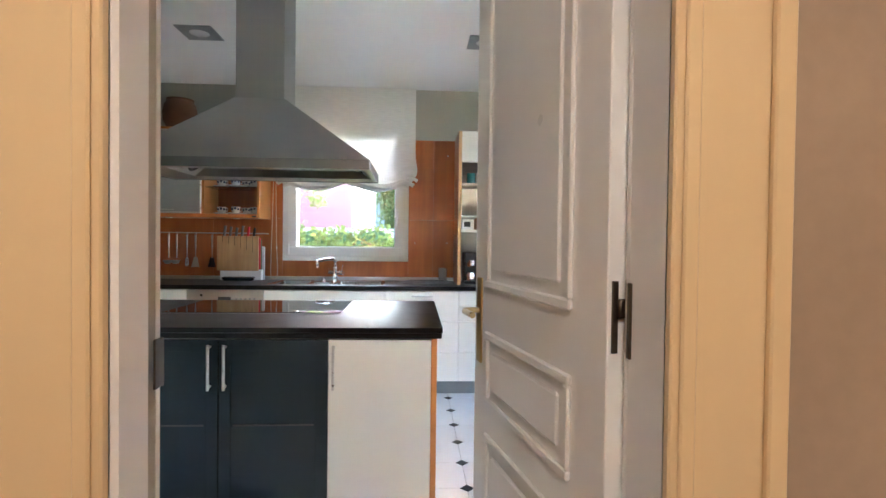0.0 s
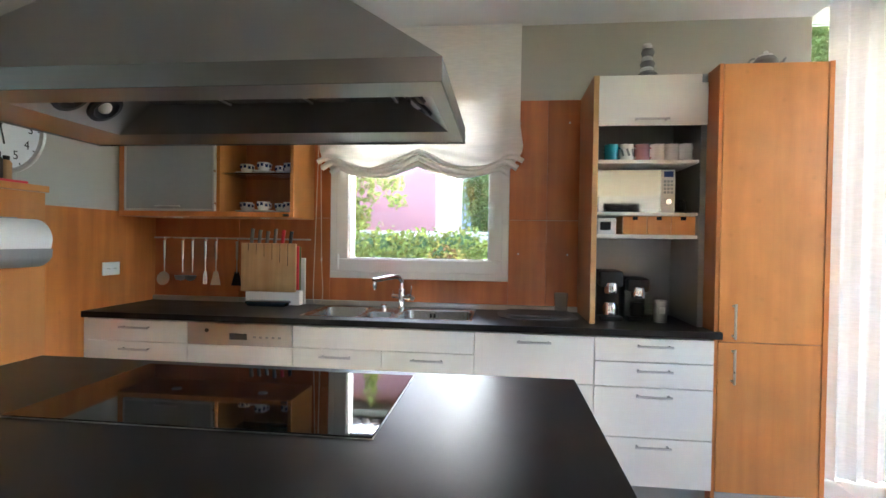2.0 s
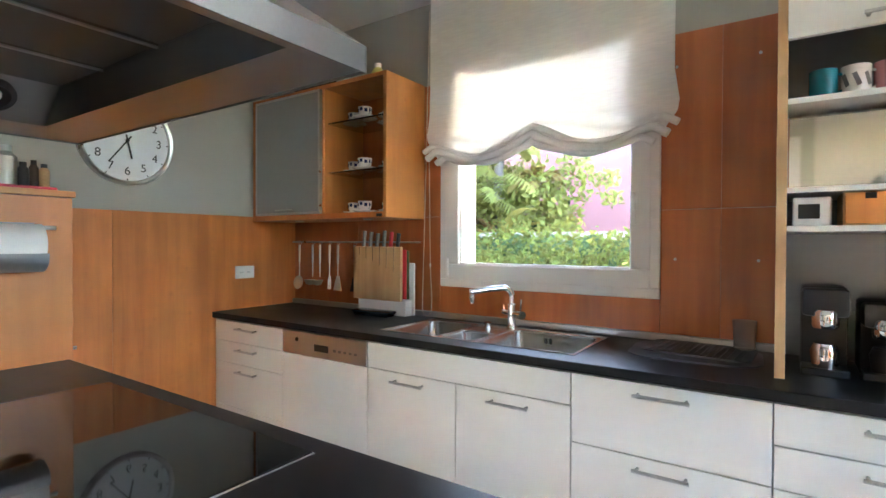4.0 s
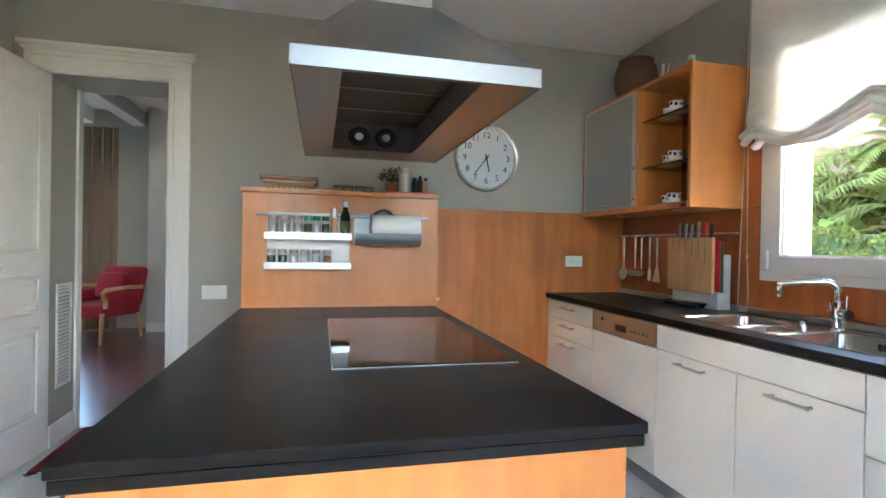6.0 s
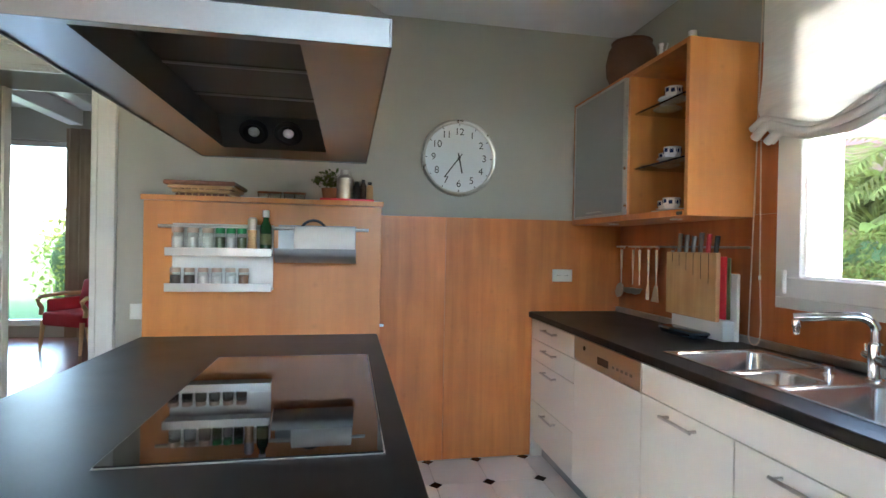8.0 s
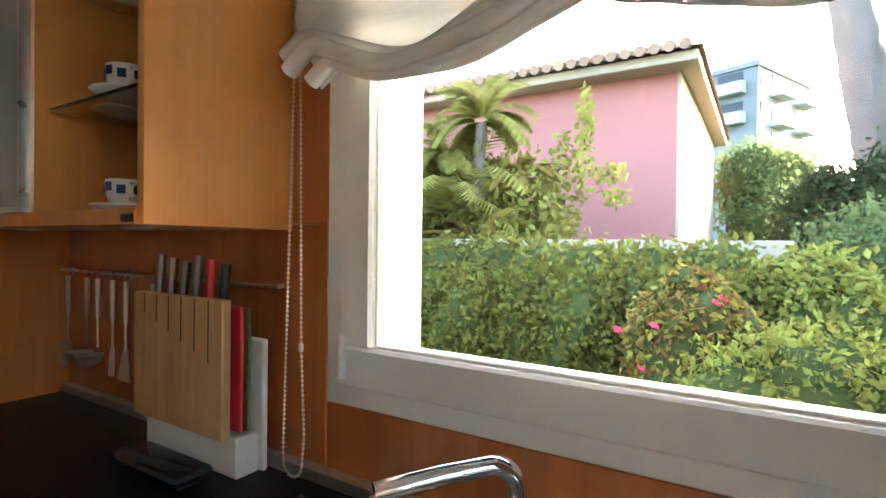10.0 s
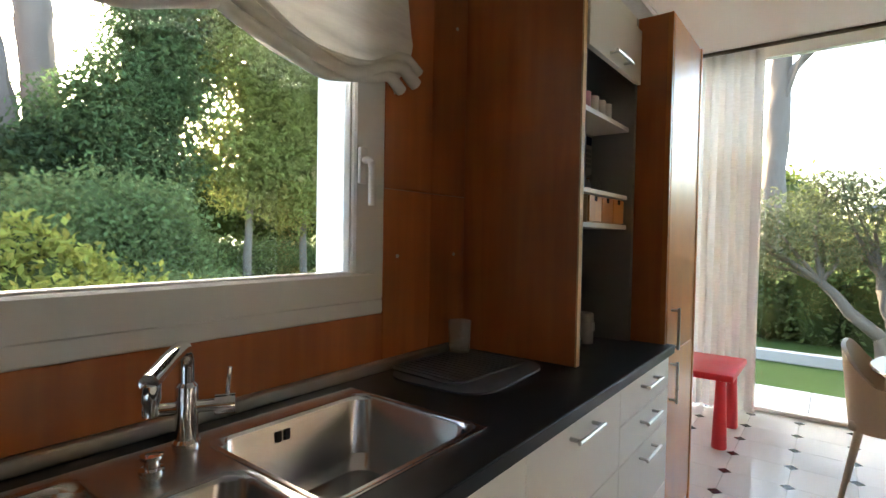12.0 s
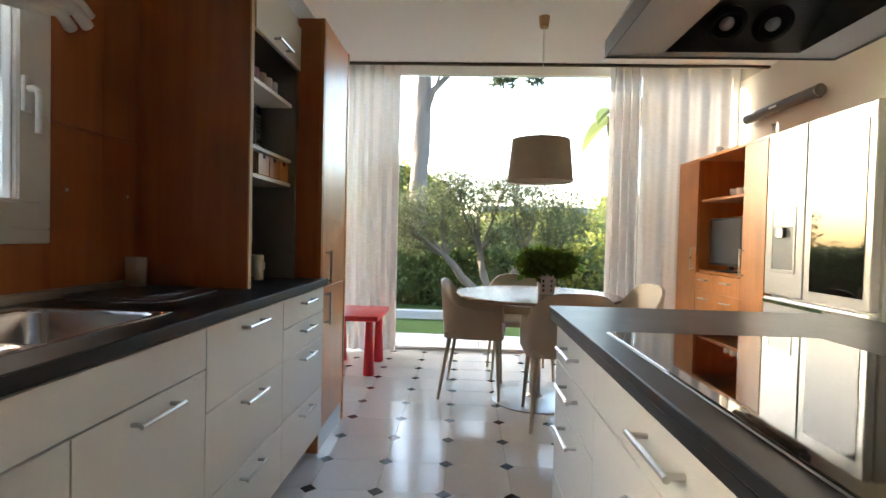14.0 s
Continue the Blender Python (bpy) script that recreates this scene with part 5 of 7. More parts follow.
shrub("hedge", [(6.6, 19.0, 0.35, 2.2, 0.7, 0.8), (9.6, 18.8, 0.35, 2.0, 0.7, 0.8), (12.6, 18.5, 0.35, 2.0, 0.7, 0.8)], 9000, 0.15, L_DARK, "low dark hedge at the end of the lawn", "hedge", 57)
shrub("far_bush", [(0.9, 17.4, 1.9, 1.0, 0.8, 1.1), (1.9, 17.2, 2.3, 0.9, 0.8, 1.1), (1.0, 17.6, 2.7, 0.45, 0.4, 0.5), (2.7, 17.6, 2.9, 0.7, 0.6, 0.9)], 9000, 0.15, L_PINE, "dark conifer bush behind the clipped hedge", "bush", 28, core=0.6)


def fronds(base, n, length, width, mat, seed, name="fronds", rise=0.9, pinnate=True):
    """Arching leaves out of one crown; pinnate ones are cut into leaflets."""
    rnd = random.Random(seed)
    V, F = [], []
    for k in range(n):
        az, el, L = rnd.uniform(0, 6.283), rnd.uniform(0.35, 1.35) * rise, length * rnd.uniform(0.7, 1.1)
        p = Vector(base)
        d = Vector((math.cos(az) * math.cos(el), math.sin(az) * math.cos(el), math.sin(el)))
        side = Vector((-math.sin(az), math.cos(az), 0))
        steps = 24
        prev = None
        for s in range(steps + 1):
            f = s / steps
            w = width * math.sin(math.pi * min(1, 0.12 + 0.88 * f)) ** 0.7
            if pinnate and s > 2:
                for sg in (-1, 1):
                    tip = p + side * sg * w + d * w * 0.9 + Vector((0, 0, -0.25 * w))
                    i = len(V)
                    V += [p - d * 0.034, p + d * 0.034, tip]
                    F.append((i, i + 1, i + 2))
            elif not pinnate:
                row = (p - side * w + Vector((0, 0, 0.3 * w)), p, p + side * w + Vector((0, 0, 0.3 * w)))
                i = len(V)
                V += row
                if prev is not None:
                    F += [(prev, prev + 1, i + 1, i), (prev + 1, prev + 2, i + 2, i + 1)]
                prev = i
            p = p + d * L / steps
            d = (d + Vector((0, 0, -0.085 / max(0.3, rise)))).normalized()
    me = bpy.data.meshes.new(name)
    me.from_pydata([tuple(v) for v in V], [], F)
    me.materials.append(mat)
    return me


def palm(base, h, n, length, width, seed, label, pinnate=True, mat=None):
    t = thing("palm", base, label, "palm")
    b = Vector(base)
    if h > 0:
        part("trunk", tube([b + Vector((0.05 * math.sin(k), 0.04 * k / 6, h * k / 6)) for k in range(7)], 0.13, 10, None, 0.09), M_BARK, t, "", True)
    o = new("fronds", fronds((0, 0, h), n, length, width, mat or L_PALM, seed, rise=0.95, pinnate=pinnate))
    o.parent = t
    ORIGIN[o.name] = b
    return t


palm((-4.5, 10.6, -0.16), 2.0, 26, 2.3, 0.34, 31, "palm with arching feathered leaves")
palm((-5.2, 11.4, -0.16), 2.6, 26, 2.2, 0.34, 32, "palm with arching feathered leaves")
palm((-4.4, 10.2, -0.16), 0.6, 16, 2.0, 0.24, 33, "banana plant with broad leaves", False, L_BRIGHT)
palm((-5.4, 10.5, -0.16), 0.9, 16, 2.0, 0.13, 35, "plant with dry reddish leaves", False, L_RUST)
shrub("climber", [(-2.75, 11.0, 2.1, 0.22, 0.3, 1.0), (-2.45, 11.0, 2.9, 0.14, 0.2, 0.9), (-2.1, 11.0, 2.45, 0.28, 0.2, 0.16), (-3.0, 10.9, 1.4, 0.4, 0.4, 0.7), (-3.5, 10.8, 2.2, 0.6, 0.4, 0.7), (-2.0, 11.0, 2.1, 0.22, 0.2, 0.14)], 1900, 0.12, L_BRIGHT, "light green climbing plant", "climber", 36, core=0.1)
palm((-5.0, 10.3, -0.16), 1.2, 18, 2.2, 0.22, 38, "banana plant with broad leaves", False, L_BRIGHT)
palm((-3.75, 10.2, -0.16), 1.35, 18, 1.5, 0.13, 39, "plant with dry reddish leaves", False, L_RUST)
palm((-3.95, 10.6, -0.16), 3.45, 27, 1.15, 0.22, 52, "fan palm with a dense crown of stiff leaves")
palm((-4.75, 10.9, -0.16), 3.0, 24, 1.2, 0.22, 55, "fan palm with a dense crown of stiff leaves")
palm((-3.35, 10.9, -0.16), 2.6, 26, 0.85, 0.16, 56, "fan palm with dry hanging leaves", True, L_RUST)
palm((-6.6, 10.9, -0.16), 2.2, 24, 2.3, 0.34, 40, "palm with arching feathered leaves")
shrub("shrub", [(-3.4, 10.6, 1.5, 0.9, 0.4, 0.9), (-4.6, 10.7, 1.6, 0.9, 0.4, 1.0), (-5.8, 10.7, 1.6, 0.9, 0.4, 1.0)], 5000, 0.16, L_PALM, "tangled green undergrowth behind the hedge", "shrub", 48, core=0.3)
solo("garden_wall", B(-9, 0.05, 9.75, 9.95, -0.16, 1.49, 0.01), M_PALEWALL, "low cream garden wall behind the hedge", "garden wall")

# neighbouring pink house
hs = thing("house", (-5.5, 19, -0.16), "pink rendered house with a tiled roof", "house")
part("wall", B(-10, -1.60, 14.0, 22.0, -0.16, 4.70), M_PINK, hs)
part("east_wall", B(-1.598, -1.54, 14.0, 22.0, -0.16, 4.70), M_PALEWALL, hs, "pale side wall")
part("soffit", B(-10.5, -1.20, 13.45, 22.5, 4.70, 4.89, 0.02), M_PALEWALL, hs, "cream eaves band")
for y in (16.0, 19.3):
    w = part("window", B(-1.535, -1.50, y, y + 1.0, 2.2, 3.7, 0.01), M_PLASTIC_W, hs, "white shuttered window")
    for k in range(9):
        part("slat", B(-1.50, -1.485, y + 0.06, y + 0.94, 2.28 + k * 0.15, 2.40 + k * 0.15), M_PLASTIC_W, w)
bm = bmesh.new()
e_ = [bm.verts.new(p) for p in ((-10.6, 13.3, 4.90), (-1.12, 13.3, 4.90), (-1.12, 22.6, 4.90), (-10.6, 22.6, 4.90), (-5.9, 17.5, 6.7), (-5.9, 18.5, 6.7))]
for q in ((0, 1, 4), (1, 2, 5, 4), (2, 3, 5), (3, 0, 4, 5)):
    bm.faces.new([e_[k] for k in q])
rf = part("roof", bm, M_ROOF, hs, "clay tiled hip roof")
_tile = mesh_of("eaves_tile", tube([(0, 0, 0), (0, 0.5, 0.16)], 0.10, 8), M_ROOF, True)
for k in range(37):
    o = new("eaves_tile", _tile)
    o.parent = rf
    o.location = Vector((-10.4 + k * 0.25, 13.22, 4.93)) - Vector((-5.5, 19, -0.16))
    ORIGIN[o.name] = Vector((-5.5, 19, -0.16))

# apartment block, far off
ab = thing("apartment_building", (0, 0, 0), "grey apartment block with white balconies", "building")
part("wall", B(0, 12, 0, 12, -0.16, 18.6), M_GREYB, ab)
part("roof", B(-0.2, 12.2, -0.2, 12.2, 18.6, 19.1), M_GREYB, ab)
for k in range(6):
    z = 1.6 + k * 2.9
    for x in (2.6, 8.0):
        bc = part("balcony", B(x, x + 3.2, -1.2, -0.01, z, z + 0.22), M_BALCONY, ab, "white balcony")
        part("parapet", B(x, x + 3.2, -1.2, -1.08, z + 0.23, z + 1.15), M_BALCONY, bc)
        part("window", B(x + 0.4, x + 2.6, -0.06, -0.005, z + 0.25, z + 2.3), M_FARWIN, ab, "dark balcony window")
    part("window", B(0.6, 1.7, -0.06, -0.005, z + 0.8, z + 2.1), M_FARWIN, ab, "dark window")
for k in (4, 5):
    z = 1.6 + k * 2.9
    bc = part("balcony", B(-1.0, -0.01, 1.0, 4.0, z + 0.1, z + 1.2), M_BALCONY, ab, "white balcony")
    part("window", B(-0.06, -0.005, 1.3, 3.7, z + 1.25, z + 2.3), M_FARWIN, ab, "dark window")
ab.matrix_basis = pose(-0.66, 60.0, 0, 0, 0, 67)

# ---- the garden beyond the glass wall ----
def olive(base, seed):
    rnd = random.Random(seed)
    b = Vector(base)
    t = thing("olive_tree", base, "old olive tree with twisted stems and grey-green crown", "tree")
    blobs = [(7.3, 3.7, 1.55, 0.6, 0.55, 0.5), (7.4, 2.9, 1.78, 0.6, 0.55, 0.45), (7.2, 2.05, 1.7, 0.6, 0.5, 0.50), (7.0, 1.45, 1.45, 0.5, 0.40, 0.5), (7.6, 3.2, 1.2, 0.6, 0.5, 0.28), (7.1, 4.3, 1.4, 0.5, 0.45, 0.5), (7.1, 2.4, 1.15, 0.4, 0.35, 0.28), (7.2, 1.7, 1.05, 0.35, 0.3, 0.25), (7.3, 3.9, 1.05, 0.4, 0.35, 0.25), (7.1, 3.3, 2.0, 0.35, 0.35, 0.25), (7.2, 2.4, 2.0, 0.3, 0.3, 0.22)]
    stems = []
    for k, (dx, dy, h) in enumerate(((0.1, 0.75, 0.95), (0.25, 0.15, 1.05), (-0.05, -0.55, 0.95), (0.15, -1.0, 0.85))):
        e = b + Vector((dx, dy, h))
        w = [b + Vector((0.05 * k, 0.10 - 0.06 * k, 0))] + [b.lerp(e, f) + Vector((rnd.uniform(-.07, .07), rnd.uniform(-.09, .09), 0.12 * math.sin(3.1 * f))) for f in (0.25, 0.5, 0.75)] + [e]
        part("stem", tube(w, 0.095, 10, None, 0.05), M_BARK_O, t, "", True)
        stems.append(e)
    for k, g in enumerate(blobs * 2):
        e = Vector(g[:3]) + Vector((rnd.uniform(-.2, .2), rnd.uniform(-.25, .25), rnd.uniform(-0.1, 0.2)))
        s = min(stems, key=lambda q: (q - e).length)
        a1 = s.lerp(e, 0.5) + Vector((rnd.uniform(-.1, .1), rnd.uniform(-.12, .12), 0.04))
        part("branch", tube([s, s.lerp(a1, 0.5), a1, a1.lerp(e, 0.5), e], 0.035, 8, None, 0.009), M_BARK_O, t, "", True)
    cr = new("crown", leaf_mesh("crown", blobs, 15500, 0.070, L_OLIVE, seed, 0.35, 0.25))
    cr.parent = t
    cr.location = -b
    ORIGIN[cr.name] = b


olive((7.1, 2.65, -0.16), 41)
shrub("hedge", row_of_blobs(8.3, 8.3, -2.0, 7.5, -0.45, 1.15, 15, 0.62, _r), 30000, 0.085, L_DARK, "dark green hedge at the garden's edge", "hedge", 42)
shrub("shrub", [(7.9, 1.4, 0.55, 0.45, 0.5, 0.45), (8.0, 0.8, 0.7, 0.5, 0.5, 0.5)], 4000, 0.09, L_BRIGHT, "light green shrub beside the olive tree", "shrub", 43)
solo("kerb", B(6.35, 6.47, -1, 6.5, -0.16, -0.02, 0.01), M_PAVE, "pale stone edging along the hedge", "kerb")
tree("pine_tree", (15.0, 4.62, -0.16), 9.5, 0.33, 6, [(14.5, 2.8, 7.6, 1.4, 1.4, 0.5), (15, 2.0, 6.2, 0.45, 0.5, 0.28), (15, 0.93, 6.2, 0.28, 0.3, 0.26), (15, 5.4, 8.6, 2, 2, 0.8)], 9000, 0.16, L_PINE, M_BARK, "tall pine with bare lower trunk", 44, lean=(0.1, -0.15))
part("branch", tube([(15.06, 4.52, 5.2), (15.0, 4.27, 5.75), (15.0, 3.8, 6.25), (15.0, 3.4, 6.6), (15.0, 2.3, 7.1)], 0.13, 10, None, 0.05), M_BARK, bpy.data.objects["pine_tree.002"], "", True)
shrub("far_bush", [(17, 5.6, 2.4, 1.4, 1.4, 1.6), (17, 4.4, 1.8, 1.4, 1.2, 1.6)], 7000, 0.16, L_BRIGHT, "light green bush beyond the hedge", "bush", 45)
shrub("far_bush", [(18, -0.4, 1.2, 1.6, 1.6, 1.2), (19, 1.2, 1.1, 1.6, 1.6, 1.1), (17, -2.6, 1.4, 1.6, 1.6, 1.6), (20, 3, 1.0, 1.6, 1.8, 1.1)], 9000, 0.16, L_TREE, "green bushes beyond the hedge", "bush", 46)
fh = thing("house", (30, -0.5, -0.16), "low pale house with a flat dark roof", "house")
part("wall", B(28, 34, -6, 1.6, -0.16, 2.6), M_PALEWALL, fh)
part("roof", B(27.5, 34.5, -6.6, 2.1, 2.6, 2.95, 0.02), M_GREYB, fh)
gl_ = thing("garden_lamp", (13.0, -1.15, -0.16), "slim garden lamp post with yellow head", "lamp post")
part("pole", tube([(13, -1.15, -0.16), (13, -1.15, 1.5)], 0.035, 10), M_EXT, gl_, "", True)
part("head", lathe([(0, 0.30), (0.22, 0.2), (0.16, 0.0), (0, 0)], (13, -1.15, 1.5)), material("yellow_lamp_glass", (0.7, 0.5, 0.15), 0.4), gl_, "", True)
palm((5.9, 0.75, -0.16), 2.95, 7, 1.0, 0.16, 47, "tall banana plant with broad hanging leaves", False, L_DARK)

# ---- dining corner ----
TX, TY = 2.12, 2.56
dt = thing("dining_table", (TX, TY, 0), "round dining table with dark glossy top and pedestal", "dining table")
part("tabletop", lathe([(0, 0.715), (0.52, 0.715), (0.565, 0.728), (0.57, 0.737), (0.565, 0.745), (0, 0.745)], (TX, TY, 0), 64), M_TABLE, dt, "", True)
part("column", lathe([(0.30, 0.0), (0.30, 0.008), (0.27, 0.016), (0.06, 0.03), (0.04, 0.05), (0.04, 0.69), (0.12, 0.714), (0, 0.714)], (TX, TY, 0), 40), M_STEEL, dt, "white metal pedestal with round foot", True)


def tub_chair():
    """Leather tub chair, facing +y, on four slim splayed legs."""
    c = thing("dining_chair", (0, 0, 0), "beige leather tub chair on slim legs", "dining chair", "chairs round the table")
    W, D, T = 0.275, 0.25, 0.018
    # one wrapped shell: back and arms in a U, higher behind
    bm = bmesh.new()
    n = 28
    inner, outer = [], []
    for k in range(n + 1):
        f = k / n
        a = math.pi * (1.0 + f)
        ex = 0.55
        x = W * math.copysign(abs(math.cos(a)) ** ex, math.cos(a))
        y = -D * abs(math.sin(a)) ** ex + 0.02
        back = abs(math.sin(a)) ** 1.2
        top = 0.62 + 0.20 * back
        if f < 0.06 or f > 0.94:
            y += 0.20 * (1 - min(f, 1 - f) / 0.06)
        nx, ny = x / W, (y - 0.02) / D
        for lst, t in ((outer, 0.0), (inner, T)):
            lst.append([bm.verts.new((x - nx * t - 0.02 * nx * (0.82 - zz) * 0.3, y - ny * t + 0.10 * (0.82 - zz) * back, zz)) for zz in (0.43, 0.52, (0.52 + top) / 2, top)])
    for lst in (outer, inner):
        for p, q in zip(lst, lst[1:]):
            for j in range(3):
                bm.faces.new((p[j], q[j], q[j + 1], p[j + 1]))
    for k in range(n):
        bm.faces.new((outer[k][3], outer[k + 1][3], inner[k + 1][3], inner[k][3]))
        bm.faces.new((outer[k][0], outer[k + 1][0], inner[k + 1][0], inner[k][0]))
    for k in (0, n):
        for j in range(3):
            bm.faces.new((outer[k][j], outer[k][j + 1], inner[k][j + 1], inner[k][j]))
    part("backrest", bm, M_LEATHER, c, "", True)
    part("seat", B(-W + 0.03, W - 0.03, -D + 0.07, 0.235, 0.425, 0.475, 0.02, 3), M_LEATHER, c, "", True)
    for sx in (-1, 1):
        for sy in (-1, 1):
            y0 = -0.14 if sy < 0 else 0.19
            part("leg", tube([(sx * 0.215, y0, 0.43), (sx * 0.245, y0 + (-0.07 if sy < 0 else 0.02), 0.0)], 0.016, 10, None, 0.010), M_LEATHER, c, "", True)
    return c


ch = tub_chair()
ch.matrix_basis = pose(2.27, 3.0, 0, 0, 0, 174)
for x, y, a in ((1.70, 2.42, -90), (2.78, 2.60, 92), (2.24, 1.93, 8)):
    copy_thing(ch, pose(x, y, 0, 0, 0, a))

pl = thing("pendant_lamp", (2.15, 2.56, 1.50), "pendant lamp with beige drum shade", "pendant lamp")
part("ceiling_cup", lathe([(0.0, -0.075), (0.03, -0.075), (0.038, 0.0), (0, 0)], (2.15, 2.56, CEIL - 0.001)), M_BIRCH, pl, "wooden ceiling cup", True)
part("cord", tube([(2.15, 2.56, CEIL - 0.07), (2.15, 2.56, 1.83)], 0.003, 6), M_PLASTIC_W, pl)
shd = part("shade", lathe([(0.200, 1.815), (0.228, 1.525), (0.224, 1.525), (0.196, 1.815)], (2.15, 2.56, 0), 48), M_SHADE, pl, "beige fabric drum shade", True)
part("shade_top", lathe([(0, 1.812), (0.198, 1.812)], (2.15, 2.56, 0), 48), M_SHADE, shd, "", True)
part("diffuser", lathe([(0, 1.54), (0.224, 1.54)], (2.15, 2.56, 0), 48), M_SHADE, shd, "", True)

pp = thing("potted_plant", (2.12, 2.50, 0.745), "bushy green plant in a patterned pot on the table", "potted plant")
part("pot", lathe([(0, 0), (0.055, 0), (0.068, 0.13), (0.072, 0.135), (0.066, 0.135), (0.06, 0.11), (0, 0.11)], (2.12, 2.50, 0.745)), M_PORC, pp, "white pot with dark pattern", True)
for k in range(21):
    a = k * 0.898
    part("motif", moved(B(-0.007, 0.007, -0.001, 0.002, -0.009, 0.009, 0.001), pose(2.12 + (0.059 + 0.003 * (k % 3)) * math.cos(a), 2.50 + (0.059 + 0.003 * (k % 3)) * math.sin(a), 0.775 + 0.032 * (k % 3), 0, 0, math.degrees(a) - 90)), M_INK, pp)
lv = new("foliage", leaf_mesh("foliage", [(0, 0, 0.22, 0.19, 0.19, 0.11), (0.03, -0.10, 0.20, 0.12, 0.12, 0.09), (-0.03, 0.11, 0.21, 0.12, 0.12, 0.10)], 1000, 0.06, leafy("plant_leaves", (0.10, 0.16, 0.025)), 51, 0.6, 0.2))
lv.parent = pp
ORIGIN[lv.name] = ORIGIN[pp.name]

kt = thing("childrens_table", (2.85, 3.95, 0), "small red plastic children's table", "small table")
part("tabletop", B(2.51, 3.12, 3.74, 4.225, 0.44, 0.485, 0.012, 2), M_RED, kt, "", True)
for x in (2.59, 3.05):
    for y in (3.82, 4.15):
        part("leg", lathe([(0, 0), (0.042, 0), (0.045, 0.01), (0.028, 0.44), (0, 0.44)], (x, y, 0)), M_RED, kt, "", True)

# ---- television cupboard, refrigerator, soundbar ----
RY = 1.06
tv = thing("tall_shelf_unit", (2.78, 0.78, 0), "cherry cupboard with doors, open niche and drawers", "cupboard")
part("body", B(2.062, 3.515, 0.49, 0.52, 0.0, 1.85), M_CHERRY_R, tv, "back panel")
for x0, x1 in ((2.062, 2.09), (2.325, 2.35), (3.065, 3.09), (3.49, 3.515)):
    part("side", B(x0, x1, 0.52, RY - 0.02, 0.0, 1.835, 0.001), M_CHERRY, tv)
part("top", B(2.055, 3.52, 0.49, RY, 1.836, 1.86, 0.0015), M_CHERRY_L, tv)
for x0, x1, hx in ((2.064, 2.346, 2.315), (3.069, 3.513, 3.115)):
    d = part("door", B(x0, x1, RY - 0.019, RY, 0.10, 1.834, 0.0015), M_CHERRY_L, tv)
    bar_handle((hx, RY, 0.99), 0.20, (0, 0, 1), (0, 1, 0), d)
for z in (1.50, 0.895):
    part("shelf", B(2.351, 3.064, 0.521, RY - 0.03, z - 0.022, z, 0.001), M_CHERRY_L, tv)
for z0, z1 in ((0.725, 0.868), (0.56, 0.722), (0.34, 0.557), (0.10, 0.337)):
    f = part("drawer_front", B(2.352, 3.063, RY - 0.019, RY, z0, z1, 0.0015), M_CHERRY_L, tv)
    for x in (2.53, 2.89):
        bar_handle((x, RY, (z0 + z1) / 2 + 0.02), 0.12, (1, 0, 0), (0, 1, 0), f)
part("plinth", B(2.07, 3.51, 0.9, RY - 0.05, 0, 0.098), M_CHERRY_R, tv)
M_SCREEN = material("matt_screen", (0.030, 0.033, 0.038), 0.22, var=0.05, scale=4)
ts = thing("television", (2.75, 0.92, 0.896), "small flat television on a stand in the niche", "television")
part("screen", B(2.50, 3.00, 0.955, 0.98, 0.945, 1.335, 0.004), M_PLASTIC_B, ts)
part("display", B(2.515, 2.985, 0.9805, 0.983, 0.965, 1.32, 0.001), M_SCREEN, ts, "dark glossy screen")
bm = lathe([(0, 0), (0.11, 0), (0.11, 0.008), (0.02, 0.016), (0.02, 0.06), (0, 0.06)], (2.75, 0.92, 0.896))
part("stand", bm, M_PLASTIC_B, ts, "", True)

fr = thing("refrigerator", (1.60, 0.76, 0), "large white two-door refrigerator with dispenser and dark glass panel", "refrigerator")
M_FRIDGE = material("white_fridge_enamel", (0.70, 0.70, 0.69), 0.22, 0.15, var=0.02, scale=3)
part("body", B(1.148, 2.05, 0.49, RY - 0.045, 0.03, 1.865, 0.006), M_FRIDGE, fr)
d1 = part("door", B(1.665, 2.048, RY - 0.04, RY + 0.005, 0.80, 1.86, 0.008, 2), M_FRIDGE, fr)
d2 = part("door", B(1.150, 1.658, RY - 0.04, RY + 0.005, 0.80, 1.86, 0.008, 2), M_FRIDGE, fr)
part("glass_panel", B(1.20, 1.60, RY + 0.0055, RY + 0.009, 0.86, 1.78, 0.001), M_COOK, d2, "dark mirror glass panel")
bm = ring_frame(bmesh.new(), 1.735, 1.985, 0.95, 1.37, 0.02, RY + 0.004, RY + 0.010, 0.002)
dp = part("dispenser", bm, M_FRIDGE, d1)
part("recess", B(1.756, 1.964, RY + 0.0052, RY + 0.0065, 0.972, 1.24), M_PLASTIC_G, dp, "grey water dispenser recess")
part("panel", B(1.756, 1.964, RY + 0.0052, RY + 0.008, 1.245, 1.348, 0.001), M_GREYPLATE, dp, "silver control panel")
part("spout", B(1.83, 1.89, RY + 0.006, RY + 0.03, 1.17, 1.235, 0.004), M_STEEL, dp)
for z0, z1 in ((0.42, 0.785), (0.05, 0.405)):
    f = part("drawer", B(1.150, 2.048, RY - 0.04, RY + 0.005, z0, z1, 0.008, 2), M_FRIDGE, fr)
    part("grip", B(1.17, 2.03, RY + 0.006, RY + 0.022, z1 - 0.04, z1 - 0.012, 0.004), M_CHROME, f, "chrome grip rail")
sb = thing("soundbar", (2.85, 0.52, 2.20), "black soundbar on the wall above the cupboard", "soundbar")
